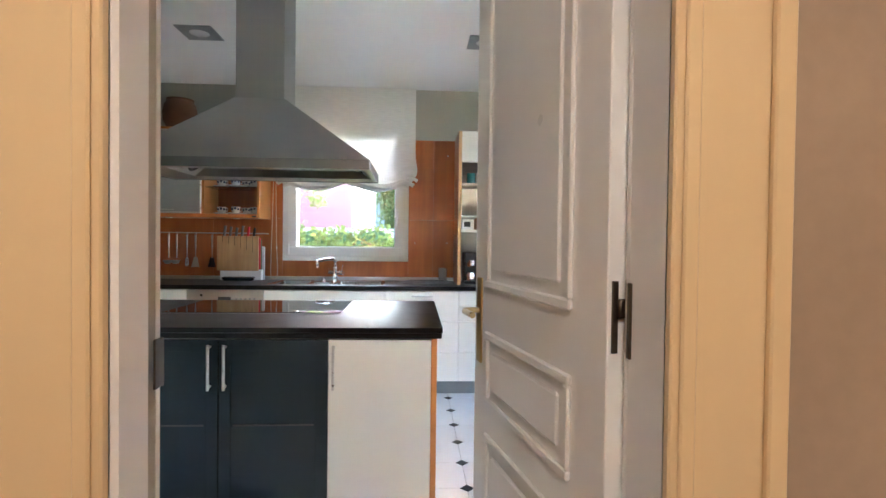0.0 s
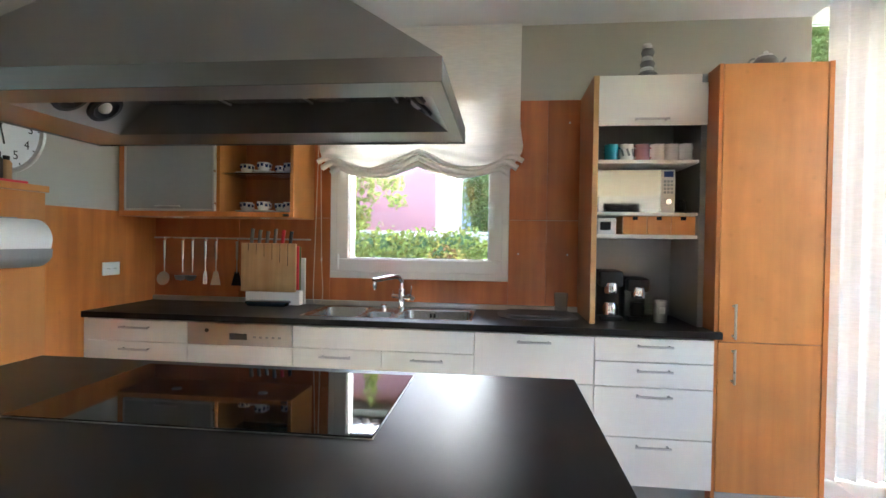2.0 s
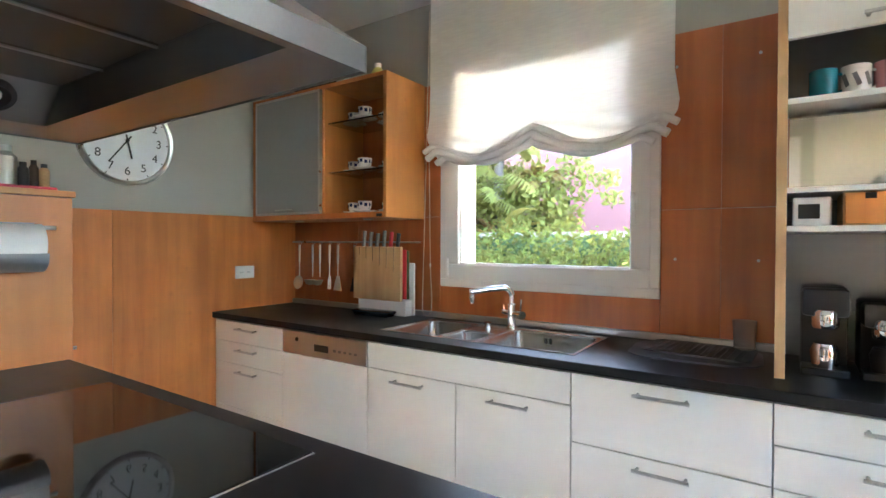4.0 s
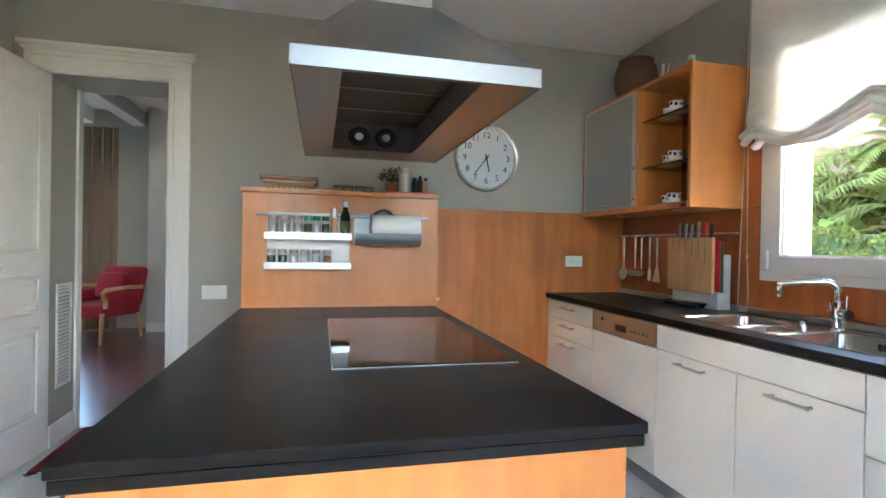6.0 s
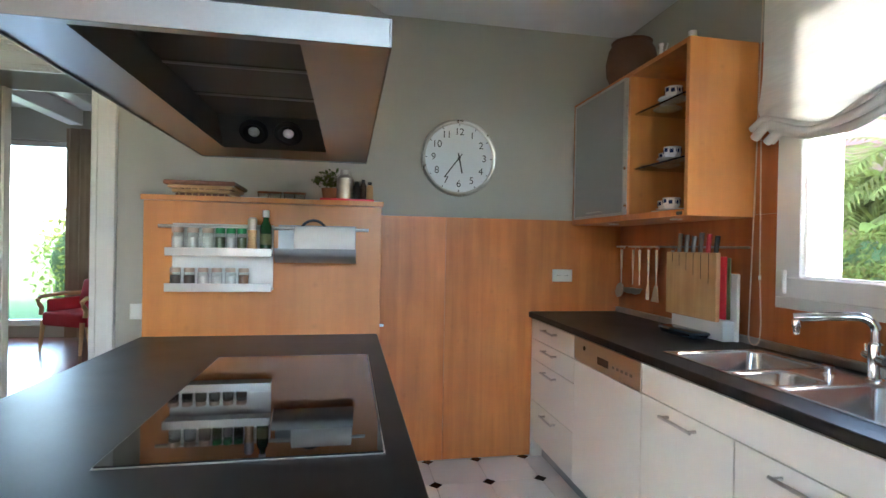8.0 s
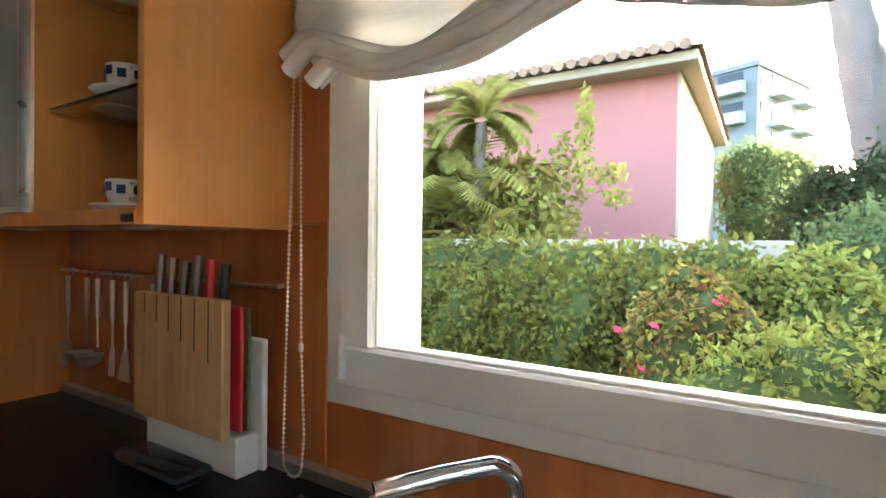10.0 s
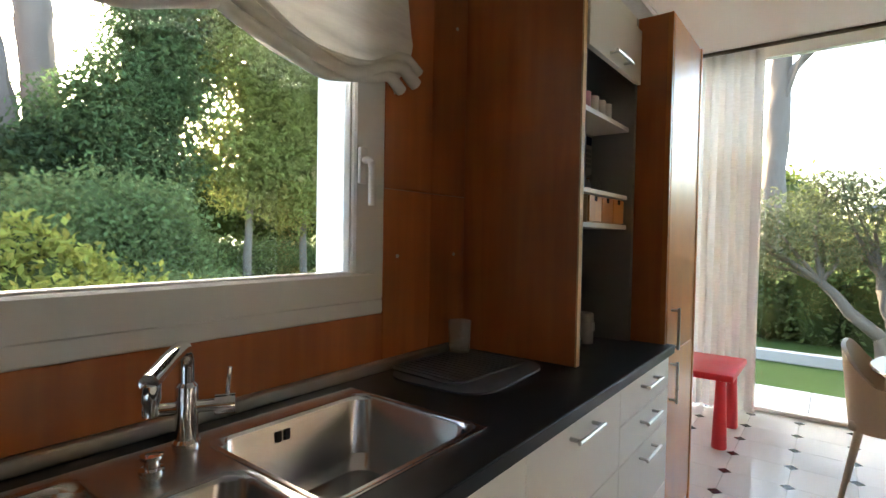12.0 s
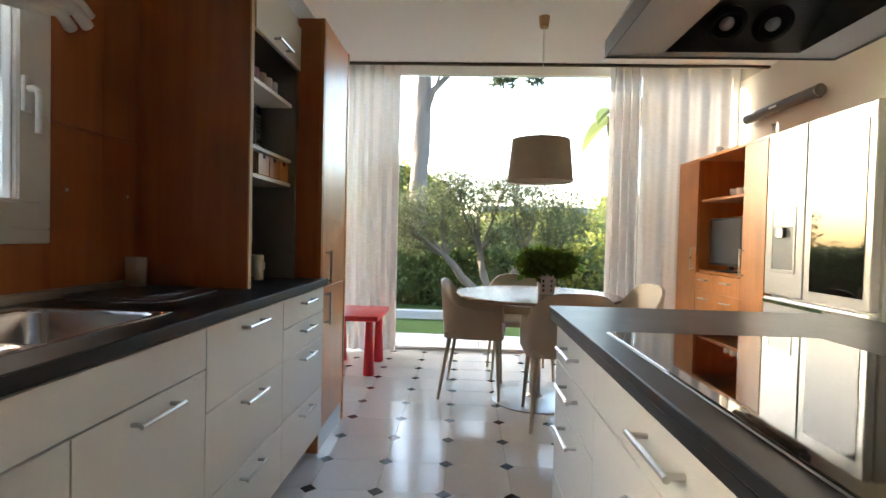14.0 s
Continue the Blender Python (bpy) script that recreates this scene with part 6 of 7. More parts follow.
part("body", tube([(2.36, 0.545, 2.25), (3.30, 0.545, 2.25)], 0.045, 16), M_PLASTIC_B, sb, "", True)
part("badge", B(2.80, 2.90, 0.585, 0.592, 2.243, 2.257, 0.001), M_NICKEL, sb)
for x in (2.45, 3.2):
    part("bracket", B(x - 0.02, x + 0.02, 0.478, 0.53, 2.22, 2.28, 0.002), M_PLASTIC_B, sb)
part("end_cap", tube([(2.352, 0.545, 2.25), (2.362, 0.545, 2.25)], 0.0455, 16), M_GREYPLATE, sb, "", True)
for k, x in enumerate((2.50, 2.60, 2.70)):
    solo("cup", lathe([(0, 0), (0.022, 0), (0.036, 0.03), (0.038, 0.06), (0.034, 0.06), (0.03, 0.01), (0, 0.01)], (x, 0.94, 1.50)), M_PORC, "white cup on the niche shelf", "cup", "cups in the niche", smooth=True)
solo("glass_jar", lathe([(0, 0), (0.03, 0), (0.03, 0.09), (0.02, 0.10), (0, 0.10)], (3.05, 0.9, 1.861)), M_PORC, "small white jar on top of the cupboard", "jar", smooth=True)
solo("candlestick", lathe([(0, 0), (0.035, 0), (0.012, 0.02), (0.010, 0.16), (0.022, 0.17), (0, 0.18)], (2.5, 0.78, 1.861)), M_NICKEL, "slim metal candlestick on top of the cupboard", "candlestick", smooth=True)

# recessed ceiling spots
for x, y in ((-1.305, 3.21), (0.65, 3.215)):
    s = thing("ceiling_spot", (x, y, CEIL), "square recessed ceiling light, switched off", "ceiling light", "square ceiling spots")
    part("frame", B(x - 0.122, x + 0.122, y - 0.122, y + 0.122, CEIL - 0.008, CEIL - 0.0005, 0.003), M_GREYPLATE, s, "grey metal plate")
    part("lamp", lathe([(0, -0.012), (0.055, -0.012), (0.065, -0.008), (0.065, -0.004)], (x, y, CEIL)), M_BULB, s, "round lamp glass", True)

# ---- things on the west wall ----
def printed(text, size, m, mat, parent, name="numeral"):
    cu = bpy.data.curves.new(name, 'FONT')
    cu.body, cu.size, cu.align_x, cu.align_y, cu.extrude = text, size, 'CENTER', 'CENTER', 0.0006
    tmp = bpy.data.objects.new("tmp_text", cu)
    me = bpy.data.meshes.new_from_object(tmp)
    bpy.data.objects.remove(tmp)
    me.materials.clear()
    me.materials.append(mat)
    ob = new(name, me)
    ob.parent = parent
    ob.matrix_local = m
    ORIGIN[ob.name] = ORIGIN[parent.name]
    return ob


CY, CZ, CR = 3.302, 1.838, 0.232
ck = thing("wall_clock", (-2.28, CY, CZ), "round wall clock with silver rim and black numerals", "clock")
FACE = pose(0, 0, 0, 90, 0, 90)                     # face plane turned to look along +x
def turned(bm):
    return moved(bm, Matrix.Translation((-2.28, CY, CZ)) @ FACE)
part("rim", turned(lathe([(CR, 0.001), (CR, 0.030), (CR - 0.008, 0.040), (CR - 0.020, 0.036), (CR - 0.024, 0.018)], n=64)), M_NICKEL, ck, "silver rim", True)
face = part("dial", turned(lathe([(0, 0.018), (CR - 0.022, 0.018)], n=64)), M_CLOCKFACE, ck, "pale dial")
for h in range(1, 13):
    a = radians(90 - 30 * h)
    printed(str(h), 0.060, FACE @ pose(0.158 * math.cos(a), 0.158 * math.sin(a), 0.0195), M_INK, ck)
for k in range(60):
    if k % 5 == 0:
        a = radians(6 * k)
        part("tick", turned(moved(B(-0.0025, 0.0025, 0.196, 0.206, 0.0185, 0.0195), pose(0, 0, 0, 0, 0, 6 * k))), M_INK, ck)
for ang, ln, wd in ((-168, 0.095, 0.0045), (-217, 0.15, 0.0035)):
    part("clock_hand", turned(moved(B(-wd, wd, -0.03, ln, 0.022, 0.024, 0.0005), pose(0, 0, 0, 0, 0, ang))), M_INK, ck, "black clock hand")
part("hub", turned(lathe([(0, 0.028), (0.008, 0.027), (0.009, 0.02)], n=14)), M_INK, ck, "", True)


def wall_plate(x, y, z, label, name, category, sockets, w=0.118, h=0.075, axis='x'):
    t = thing(name, (x, y, z), label, category)
    part("plate", B(x, x + 0.009, y - w / 2, y + w / 2, z - h / 2, z + h / 2, 0.003, 2), M_PLASTIC_W, t)
    for k in range(sockets):
        yy = y + (k - (sockets - 1) / 2) * 0.05
        p_ = part("insert", B(x + 0.0092, x + 0.0105, yy - 0.02, yy + 0.02, z - 0.022, z + 0.022, 0.001), M_PLASTIC_W, t)
        if category == "socket":
            for s in (-0.007, 0.007):
                part("hole", B(x + 0.0106, x + 0.0109, yy + s - 0.0025, yy + s + 0.0025, z - 0.0025, z + 0.0025), M_GAP_SHADE, p_)
    return t


wall_plate(-2.262, 3.983, 1.127, "white double socket on the cherry panel", "socket", "socket", 2, 0.132, 0.078)
wall_plate(-2.28, 1.552, 0.91, "white triple switch plate on the taupe wall", "light_switch", "switch", 3, 0.145, 0.085)

# ---- rail with spice shelves and paper towel on the island's upright unit ----
BX = -1.521
solo("hanging_rail", tube([(BX + 0.022, 1.88, 1.362), (BX + 0.022, 2.735, 1.362)], 0.007, 10), M_NICKEL, "steel rail on the cherry panel", "rail", smooth=True)
sr = thing("spice_rack", (BX, 2.13, 1.10), "two-tier white metal spice rack hung on the rail", "spice rack")
part("back", B(BX + 0.004, BX + 0.010, 1.93, 2.332, 1.10, 1.375, 0.001), M_PLASTIC_W, sr)
for z in (1.245, 1.10):
    s_ = part("shelf", B(BX + 0.0105, BX + 0.085, 1.925, 2.336, z, z + 0.006, 0.001), M_PLASTIC_W, sr)
    part("lip", B(BX + 0.082, BX + 0.087, 1.925, 2.336, z - 0.004, z + 0.030, 0.001), M_STEEL, s_, "steel front lip")


def jar(y, z, r, h, fill, lid, label, x=BX + 0.046):
    t = thing("spice_jar", (x, y, z), label, "jar", "spice jars")
    part("glass", lathe([(0, 0), (r, 0), (r, h * 0.72), (r * 0.86, h * 0.8), (r * 0.82, h * 0.8), (r * 0.94, h * 0.70), (r * 0.94, 0.003), (0, 0.003)], (x, y, z), 18), M_JAR, t, "", True)
    part("contents", lathe([(0, 0.0035), (r * 0.92, 0.0035), (r * 0.92, h * 0.64), (0, h * 0.66)], (x, y, z), 18), fill, t, "", True)
    part("lid", lathe([(0, h), (r * 0.95, h), (r * 0.98, h * 0.97), (r * 0.98, h * 0.80), (0, h * 0.80)], (x, y, z), 18), lid, t, "", True)
    return t


M_SALT = material("white_spice", (0.72, 0.70, 0.66), 0.9, var=0.1, scale=60)
M_PEPPER = material("dark_spice", (0.075, 0.05, 0.035), 0.9, var=0.3, scale=90)
M_HERB = material("green_herbs", (0.16, 0.20, 0.08), 0.9, var=0.3, scale=90)
M_RUSTY = material("red_brown_spice", (0.30, 0.13, 0.06), 0.9, var=0.3, scale=90)
M_LID = material("pale_brown_lid", (0.52, 0.38, 0.29), 0.35, var=0.08, scale=30)
M_GREENLID = material("green_plastic", (0.02, 0.28, 0.08), 0.4, var=0.05, scale=20)
for k in range(3):
    jar(1.962 + k * 0.058, 1.2515, 0.023, 0.105, M_SALT, M_LID, "glass jar of white spice with pale brown lid")
for k in range(3):
    jar(2.126 + k * 0.042, 1.2515, 0.019, 0.105, (M_HERB, M_SALT, M_HERB)[k], M_GREENLID, "glass herb jar with green lid")
for k, f in enumerate((M_PEPPER, M_PEPPER, M_SALT, M_SALT, M_SALT, M_RUSTY)):
    jar(1.955 + k * 0.053, 1.1065, 0.021, 0.085, f, M_LID, "small spice jar with pale brown lid")
pm = thing("pepper_mill", (BX + 0.046, 2.252, 1.2515), "wooden pepper mill with steel head", "pepper mill")
part("body", lathe([(0, 0), (0.021, 0), (0.022, 0.02), (0.016, 0.06), (0.019, 0.10), (0, 0.10)], (BX + 0.046, 2.252, 1.2515)), M_BIRCH, pm, "", True)
part("head", lathe([(0, 0.102), (0.019, 0.102), (0.019, 0.145), (0.012, 0.153), (0, 0.153)], (BX + 0.046, 2.252, 1.2515)), M_STEEL, pm, "", True)
ob_ = thing("oil_bottle", (BX + 0.046, 2.306, 1.2515), "dark green oil bottle with pale cap", "bottle")
part("bottle", lathe([(0, 0), (0.024, 0), (0.024, 0.115), (0.012, 0.14), (0.012, 0.155), (0, 0.155)], (BX + 0.046, 2.306, 1.2515)), material("green_bottle", (0.015, 0.06, 0.02), 0.12, var=0.1, scale=20), ob_, "", True)
part("cap", lathe([(0, 0.186), (0.013, 0.184), (0.014, 0.156), (0, 0.156)], (BX + 0.046, 2.306, 1.2515)), M_PLASTIC_W, ob_, "", True)
part("label", lathe([(0.0246, 0.04), (0.0246, 0.085)], (BX + 0.046, 2.306, 1.2515)), M_HERB, ob_, "green paper label", True)

pt = thing("paper_towel_holder", (BX, 2.52, 1.20), "grey metal holder with a white paper roll on the rail", "paper towel holder")
bm = bmesh.new()
prof = [(BX + 0.006, 1.375), (BX + 0.006, 1.262)] + [(BX + 0.006 + 0.065 * (1 - math.cos(a)), 1.262 - 0.045 * math.sin(a)) for a in [math.pi * k / 10 for k in range(1, 10)]] + [(BX + 0.136, 1.275)]
ra = [bm.verts.new((x, 2.352, z)) for x, z in prof]
rc = [bm.verts.new((x, 2.680, z)) for x, z in prof]
ra2 = [bm.verts.new((x + 0.003, 2.352, z + 0.003)) for x, z in prof]
rc2 = [bm.verts.new((x + 0.003, 2.680, z + 0.003)) for x, z in prof]
for k in range(len(prof) - 1):
    for p, q in ((ra, rc), (ra2, rc2), (ra, ra2), (rc, rc2)):
        bm.faces.new((p[k], q[k], q[k + 1], p[k + 1]))
part("tray", bm, M_GREYPLATE, pt, "", True)
part("paper_roll", moved(lathe([(0.020, 0), (0.066, 0), (0.066, 0.245), (0.020, 0.245), (0.020, 0)], n=32), pose(BX + 0.076, 2.675, 1.306, 90)), material("paper", (0.80, 0.79, 0.77), 0.9, var=0.03, scale=20, bump=0.4, bump_scale=120), pt, "white paper roll", True)
part("hook", tube(arc((BX + 0.03, 2.50, 1.345), 0.055, 20, 160, 8, "yz"), 0.006, 8), M_PLASTIC_B, pt, "black wire hook", True)

# things on top of the upright unit
TZ = 1.4925
bk = thing("bread_basket", (-1.65, 2.03, TZ), "shallow rectangular wicker basket", "basket")
for k in range(4):
    z, g = TZ + 0.006 + 0.016 * k, 0.012 * k
    bm = tube([(-1.74 - g, 1.93 - g, z), (-1.56 + g, 1.93 - g, z), (-1.56 + g, 2.13 + g, z), (-1.74 - g, 2.13 + g, z), (-1.74 - g, 1.93 - g, z)], 0.007 if k < 3 else 0.010, 8)
    part("wicker_band", bm, M_TABLE if k in (0, 3) else M_BIRCH, bk, "", True)
part("bottom", B(-1.74, -1.56, 1.93, 2.13, TZ + 0.001, TZ + 0.006), M_BIRCH, bk)
for k in range(8):
    part("stake", tube([(-1.56, 1.94 + k * 0.026, TZ), (-1.53, 1.94 + k * 0.026, TZ + 0.056)], 0.003, 6), M_BIRCH, bk)
for y in (2.275, 2.325, 2.385, 2.43):
    solo("glass_bowl", lathe([(0, 0), (0.02, 0), (0.026, 0.028), (0.024, 0.028), (0.018, 0.004), (0, 0.004)], (-1.60, y, TZ), 18), M_JAR, "small glass bowl with dark rim", "bowl", "little glass bowls", smooth=True)
    solo("bowl_stand", lathe([(0.026, 0.0), (0.027, 0.006), (0.021, 0.006)], (-1.60, y, TZ + 0.028), 18), M_RUSTY, "dark rim ring of a little bowl", "ring", "dark bowl rims", smooth=True)
tr = solo("tray", B(-1.70, -1.55, 2.52, 2.76, TZ, TZ + 0.012, 0.004), M_RED, "flat red tray under the pots", "tray")
ph_ = thing("potted_herb", (-1.63, 2.56, TZ + 0.012), "leggy green herb in a brown pot", "potted plant")
part("pot", lathe([(0, 0), (0.03, 0), (0.038, 0.05), (0.034, 0.05), (0.03, 0.04), (0, 0.04)], (-1.63, 2.56, TZ + 0.012)), M_RUSTY, ph_, "", True)
lv = new("foliage", leaf_mesh("foliage", [(0, 0, 0.10, 0.055, 0.055, 0.04), (0.0, -0.045, 0.085, 0.03, 0.04, 0.03), (0, 0.02, 0.065, 0.035, 0.04, 0.025)], 170, 0.019, L_DARK, 61, 0.6, 0.1))
lv.parent = ph_
ORIGIN[lv.name] = ORIGIN[ph_.name]
for y, h, r, m_, lab in ((2.628, 0.135, 0.037, M_NICKEL, "shiny tin canister"), (2.682, 0.085, 0.017, M_PLASTIC_B, "slim dark bottle"), (2.712, 0.095, 0.014, M_PEPPER, "small brown bottle"), (2.742, 0.085, 0.016, M_BIRCH, "squat jar with pale label")):
    b_ = thing("condiment_bottle", (-1.62, y, TZ + 0.012), lab + " on the red tray", "bottle", "condiments on the tray")
    part("body", lathe([(0, 0), (r, 0), (r, h * 0.72), (r * 0.6, h * 0.84), (0, h * 0.84)], (-1.62, y, TZ + 0.012), 18), m_, b_, "", True)
    part("cap", lathe([(r * 0.62, h * 0.85), (r * 0.62, h), (0, h)], (-1.62, y, TZ + 0.012), 18), M_PLASTIC_B if h < 0.1 else M_NICKEL, b_, "", True)

# ---- under the wall cupboard ----
ur = thing("utensil_rail", (-1.72, 4.36, 1.30), "thin steel rail on the cherry panel", "rail")
part("bar", tube([(-2.245, 4.350, 1.318), (-1.16, 4.350, 1.318)], 0.005, 8), M_NICKEL, ur, "", True)
for x in (-2.22, -1.70, -1.18):
    part("post", tube([(x, 4.379, 1.318), (x, 4.350, 1.318)], 0.006, 8), M_NICKEL, ur, "", True)


def utensil(x, kind, label):
    u = thing("utensil", (x, 4.335, 1.03), label, "kitchen utensil", "utensils on the rail")
    part("hook", tube(arc((x, 4.345, 1.312), 0.010, -60, 200, 8, "yz"), 0.0025, 6), M_STEEL, u, "", True)
    part("grip", tube([(x, 4.338, 1.30), (x, 4.338, 1.18)], 0.008, 8, None, 0.006), M_STEEL, u, "", True)
    part("shaft", tube([(x, 4.338, 1.18), (x, 4.338, 1.09)], 0.0035, 8), M_STEEL, u, "", True)
    if kind == "skimmer":
        bm = moved(lathe([(0, 0), (0.04, 0.004), (0.046, 0.012), (0.042, 0.010), (0, 0.004)], n=24), pose(x, 4.338, 1.045, 80))
    elif kind == "ladle":
        bm = lathe([(0, -0.035), (0.025, -0.028), (0.038, 0), (0.036, 0), (0.022, -0.025), (0, -0.031)], (x, 4.315, 1.07), 24)
    elif kind == "fork":
        bm = bmesh.new()
        for k in (-1, 0, 1):
            tube([(x + 0.004 * k, 4.338, 1.10), (x + 0.011 * k, 4.336, 1.07), (x + 0.011 * k, 4.334, 1.015)], 0.0035, 6, bm)
    else:
        bm = bmesh.new()
        w = [bm.verts.new(p) for p in ((x - 0.014, 4.337, 1.10), (x + 0.014, 4.337, 1.10), (x + 0.036, 4.332, 1.01), (x - 0.036, 4.332, 1.01))]
        v = [bm.verts.new(q.co + Vector((0, 0.0025, 0))) for q in w]
        bm.faces.new(w)
        bm.faces.new(v[::-1])
        for k in range(4):
            bm.faces.new((w[k], w[(k + 1) % 4], v[(k + 1) % 4], v[k]))
    part("head", bm, M_PLASTIC_B if kind == "black spoon" else M_STEEL, u, "", True)


for x, k, lab in ((-2.165, "skimmer", "steel skimmer hanging from the rail"), (-2.035, "ladle", "steel ladle hanging from the rail"), (-1.965, "ladle", "shiny steel ladle hanging from the rail"), (-1.875, "fork", "steel meat fork hanging from the rail"), (-1.800, "turner", "steel turner hanging from the rail"), (-1.655, "black spoon", "black spatula hanging from the rail")):
    utensil(x, k, lab)

M_KNIFE = material("brushed_knife_steel", (0.20, 0.18, 0.16), 0.45, 0.8, var=0.1, scale=30)
kb = thing("knife_block", (-1.40, 4.30, 0.90), "beech knife block with steel-handled knives on a white stand", "knife block")
bm = B(-1.580, -1.219, 4.250, 4.272, 0.985, 1.292, 0.003)
fb = part("front_board", bm, M_BIRCH, kb, "pale beech front board")
for k in range(6):
    x = -1.53 + k * 0.052
    part("slot", B(x - 0.0015, x + 0.0015, 4.2492, 4.2499, 1.292 - 0.05 - 0.018 * k, 1.290), M_GAP_SHADE, fb)
part("stand", B(-1.56, -1.185, 4.330, 4.345, 0.9003, 1.20, 0.006, 2), M_PLASTIC_W, kb, "white plastic stand")
part("foot", B(-1.56, -1.20, 4.272, 4.330, 0.9003, 0.99, 0.003), M_PLASTIC_W, kb)
for k in range(6):
    x = -1.53 + k * 0.052
    kn = part("knife", tube([(x, 4.285, 1.26), (x + 0.004, 4.285, 1.31), (x + 0.010, 4.287, 1.385 - 0.008 * (k % 3))], 0.010, 8, None, 0.012), M_KNIFE if k < 4 else (M_RED if k == 4 else M_PLASTIC_B), kb, "knife handle", True)
cb = solo("cutting_board", B(-1.44, -1.212, 4.290, 4.300, 0.995, 1.275, 0.004, 2), M_RED, "red plastic cutting board behind the block", "cutting board")
solo("cutting_board", B(-1.44, -1.205, 4.305, 4.314, 0.995, 1.27, 0.003, 2), M_HERB, "olive green cutting board behind the block", "cutting board")
dbm = B(-1.50, -1.25, 4.165, 4.245, 0.9004, 0.935, 0.012, 2)
for v in dbm.verts:
    if v.co.z > 0.92:
        v.co.x = -1.375 + (v.co.x + 1.375) * 1.08
        v.co.y = 4.205 + (v.co.y - 4.205) * 1.15
solo("dish", dbm, M_DARKGLASS, "shallow grey dish under the knife block", "dish", smooth=True)

# ---- worktop right of the sink ----
M_MAT = material("dark_silicone_mat", (0.085, 0.09, 0.105), 0.42, var=0.1, scale=20)
dm = thing("drying_mat", (0.28, 4.16, 0.90), "dark grey ribbed drying mats lying on the worktop", "drying mat")


def rounded_sheet(w, d, r, z0, z1):
    """A thin sheet with round corners, centred on the origin."""
    bm = bmesh.new()
    rim = []
    for cx, cy, a0 in ((w - r, d - r, 0), (r - w, d - r, 90), (r - w, r - d, 180), (w - r, r - d, 270)):
        rim += [(cx + r * math.cos(radians(a0 + 15 * k)), cy + r * math.sin(radians(a0 + 15 * k))) for k in range(7)]
    lo, hi = ([bm.verts.new((x, y, z)) for x, y in rim] for z in (z0, z1))
    bm.faces.new(hi)
    bm.faces.new(lo[::-1])
    for k in range(len(rim)):
        j = (k + 1) % len(rim)
        bm.faces.new((lo[k], lo[j], hi[j], hi[k]))
    return bm


part("mat", moved(rounded_sheet(0.222, 0.175, 0.10, 0.0005, 0.0055), pose(0.275, 4.165, 0.90, 0, 0, 3)), M_MAT, dm)
part("tray", moved(rounded_sheet(0.185, 0.14, 0.05, 0.0060, 0.0105), pose(0.285, 4.215, 0.90, 0, 0, -4)), M_MAT, dm)
for k in range(16):
    part("rib", moved(B(-0.16 + k * 0.022, -0.150 + k * 0.022, -0.14, 0.12, 0.0106, 0.0125), pose(0.285, 4.215, 0.90, 0, 0, -4)), M_MAT, dm)
gt = thing("drinking_glass", (0.43, 4.315, 0.9125), "ribbed clear drinking glass on the mat", "glass")
part("glass", lathe([(0, 0), (0.037, 0), (0.042, 0.108), (0.039, 0.108), (0.034, 0.012), (0, 0.012)], (0.43, 4.315, 0.9125), 14), M_RIBGLASS, gt, "", True)

# ---- cups in the wall cupboard ----
M_BLUE = material("blue_glaze_band", (0.03, 0.05, 0.14), 0.15, var=0.2, scale=60)


def cup_and_saucer(x, y, z, label, band=True, mat=None):
    c = thing("coffee_cup", (x, y, z), label, "cup", "coffee cups on the shelves")
    part("saucer", lathe([(0, 0), (0.03, 0), (0.068, 0.012), (0.067, 0.015), (0.028, 0.005), (0, 0.005)], (x, y, z), 22), M_PORC, c, "", True)
    part("cup", lathe([(0, 0.006), (0.020, 0.006), (0.036, 0.03), (0.039, 0.066), (0.036, 0.066), (0.033, 0.03), (0, 0.012)], (x, y, z), 20), mat or M_PORC, c, "", True)
    if band:
        for k in range(9):
            a = k * 0.698
            part("motif", moved(B(-0.008, 0.008, -0.001, 0.001, -0.009, 0.009), pose(x + 0.0385 * math.cos(a), y + 0.0385 * math.sin(a), z + 0.045 + 0.006 * (k % 2), 0, 0, math.degrees(a) - 90)), M_BLUE, c, "dark blue painted check")
    part("handle", tube([(x + 0.035, y - 0.008, z + 0.058), (x + 0.058, y - 0.016, z + 0.052), (x + 0.056, y - 0.016, z + 0.030), (x + 0.034, y - 0.008, z + 0.024)], 0.0035, 6), M_PORC, c, "", True)


for z in (1.4785, 1.7145, 1.9945):
    for x, y in ((-1.52, 4.20), (-1.375, 4.13), (-1.225, 4.17), (-1.33, 4.28)):
        cup_and_saucer(x, y, z, "white cup with dark blue checks and saucer")
vs = thing("clay_pot", (-1.88, 4.21, 2.2055), "brown woven clay pot on the wall cupboard", "pot")
part("body", lathe([(0, 0), (0.10, 0), (0.135, 0.08), (0.14, 0.15), (0.125, 0.22), (0.105, 0.25), (0.112, 0.265), (0.098, 0.262), (0.092, 0.23), (0, 0.22)], (-1.88, 4.21, 2.2055), 32), material("brown_clay", (0.13, 0.065, 0.035), 0.8, var=0.25, scale=14, bump=0.8, bump_scale=70), vs, "", True)
fb_ = thing("glass_cruet", (-1.585, 4.20, 2.2055), "slim white glass cruet on the wall cupboard", "cruet")
part("body", lathe([(0, 0), (0.032, 0), (0.030, 0.03), (0.012, 0.09), (0.010, 0.13), (0.014, 0.145), (0, 0.145)], (-1.585, 4.20, 2.2055)), M_PORC, fb_, "", True)
part("spout", tube([(-1.570, 4.20, 2.26), (-1.545, 4.20, 2.30), (-1.53, 4.20, 2.335)], 0.005, 8), M_PORC, fb_, "", True)
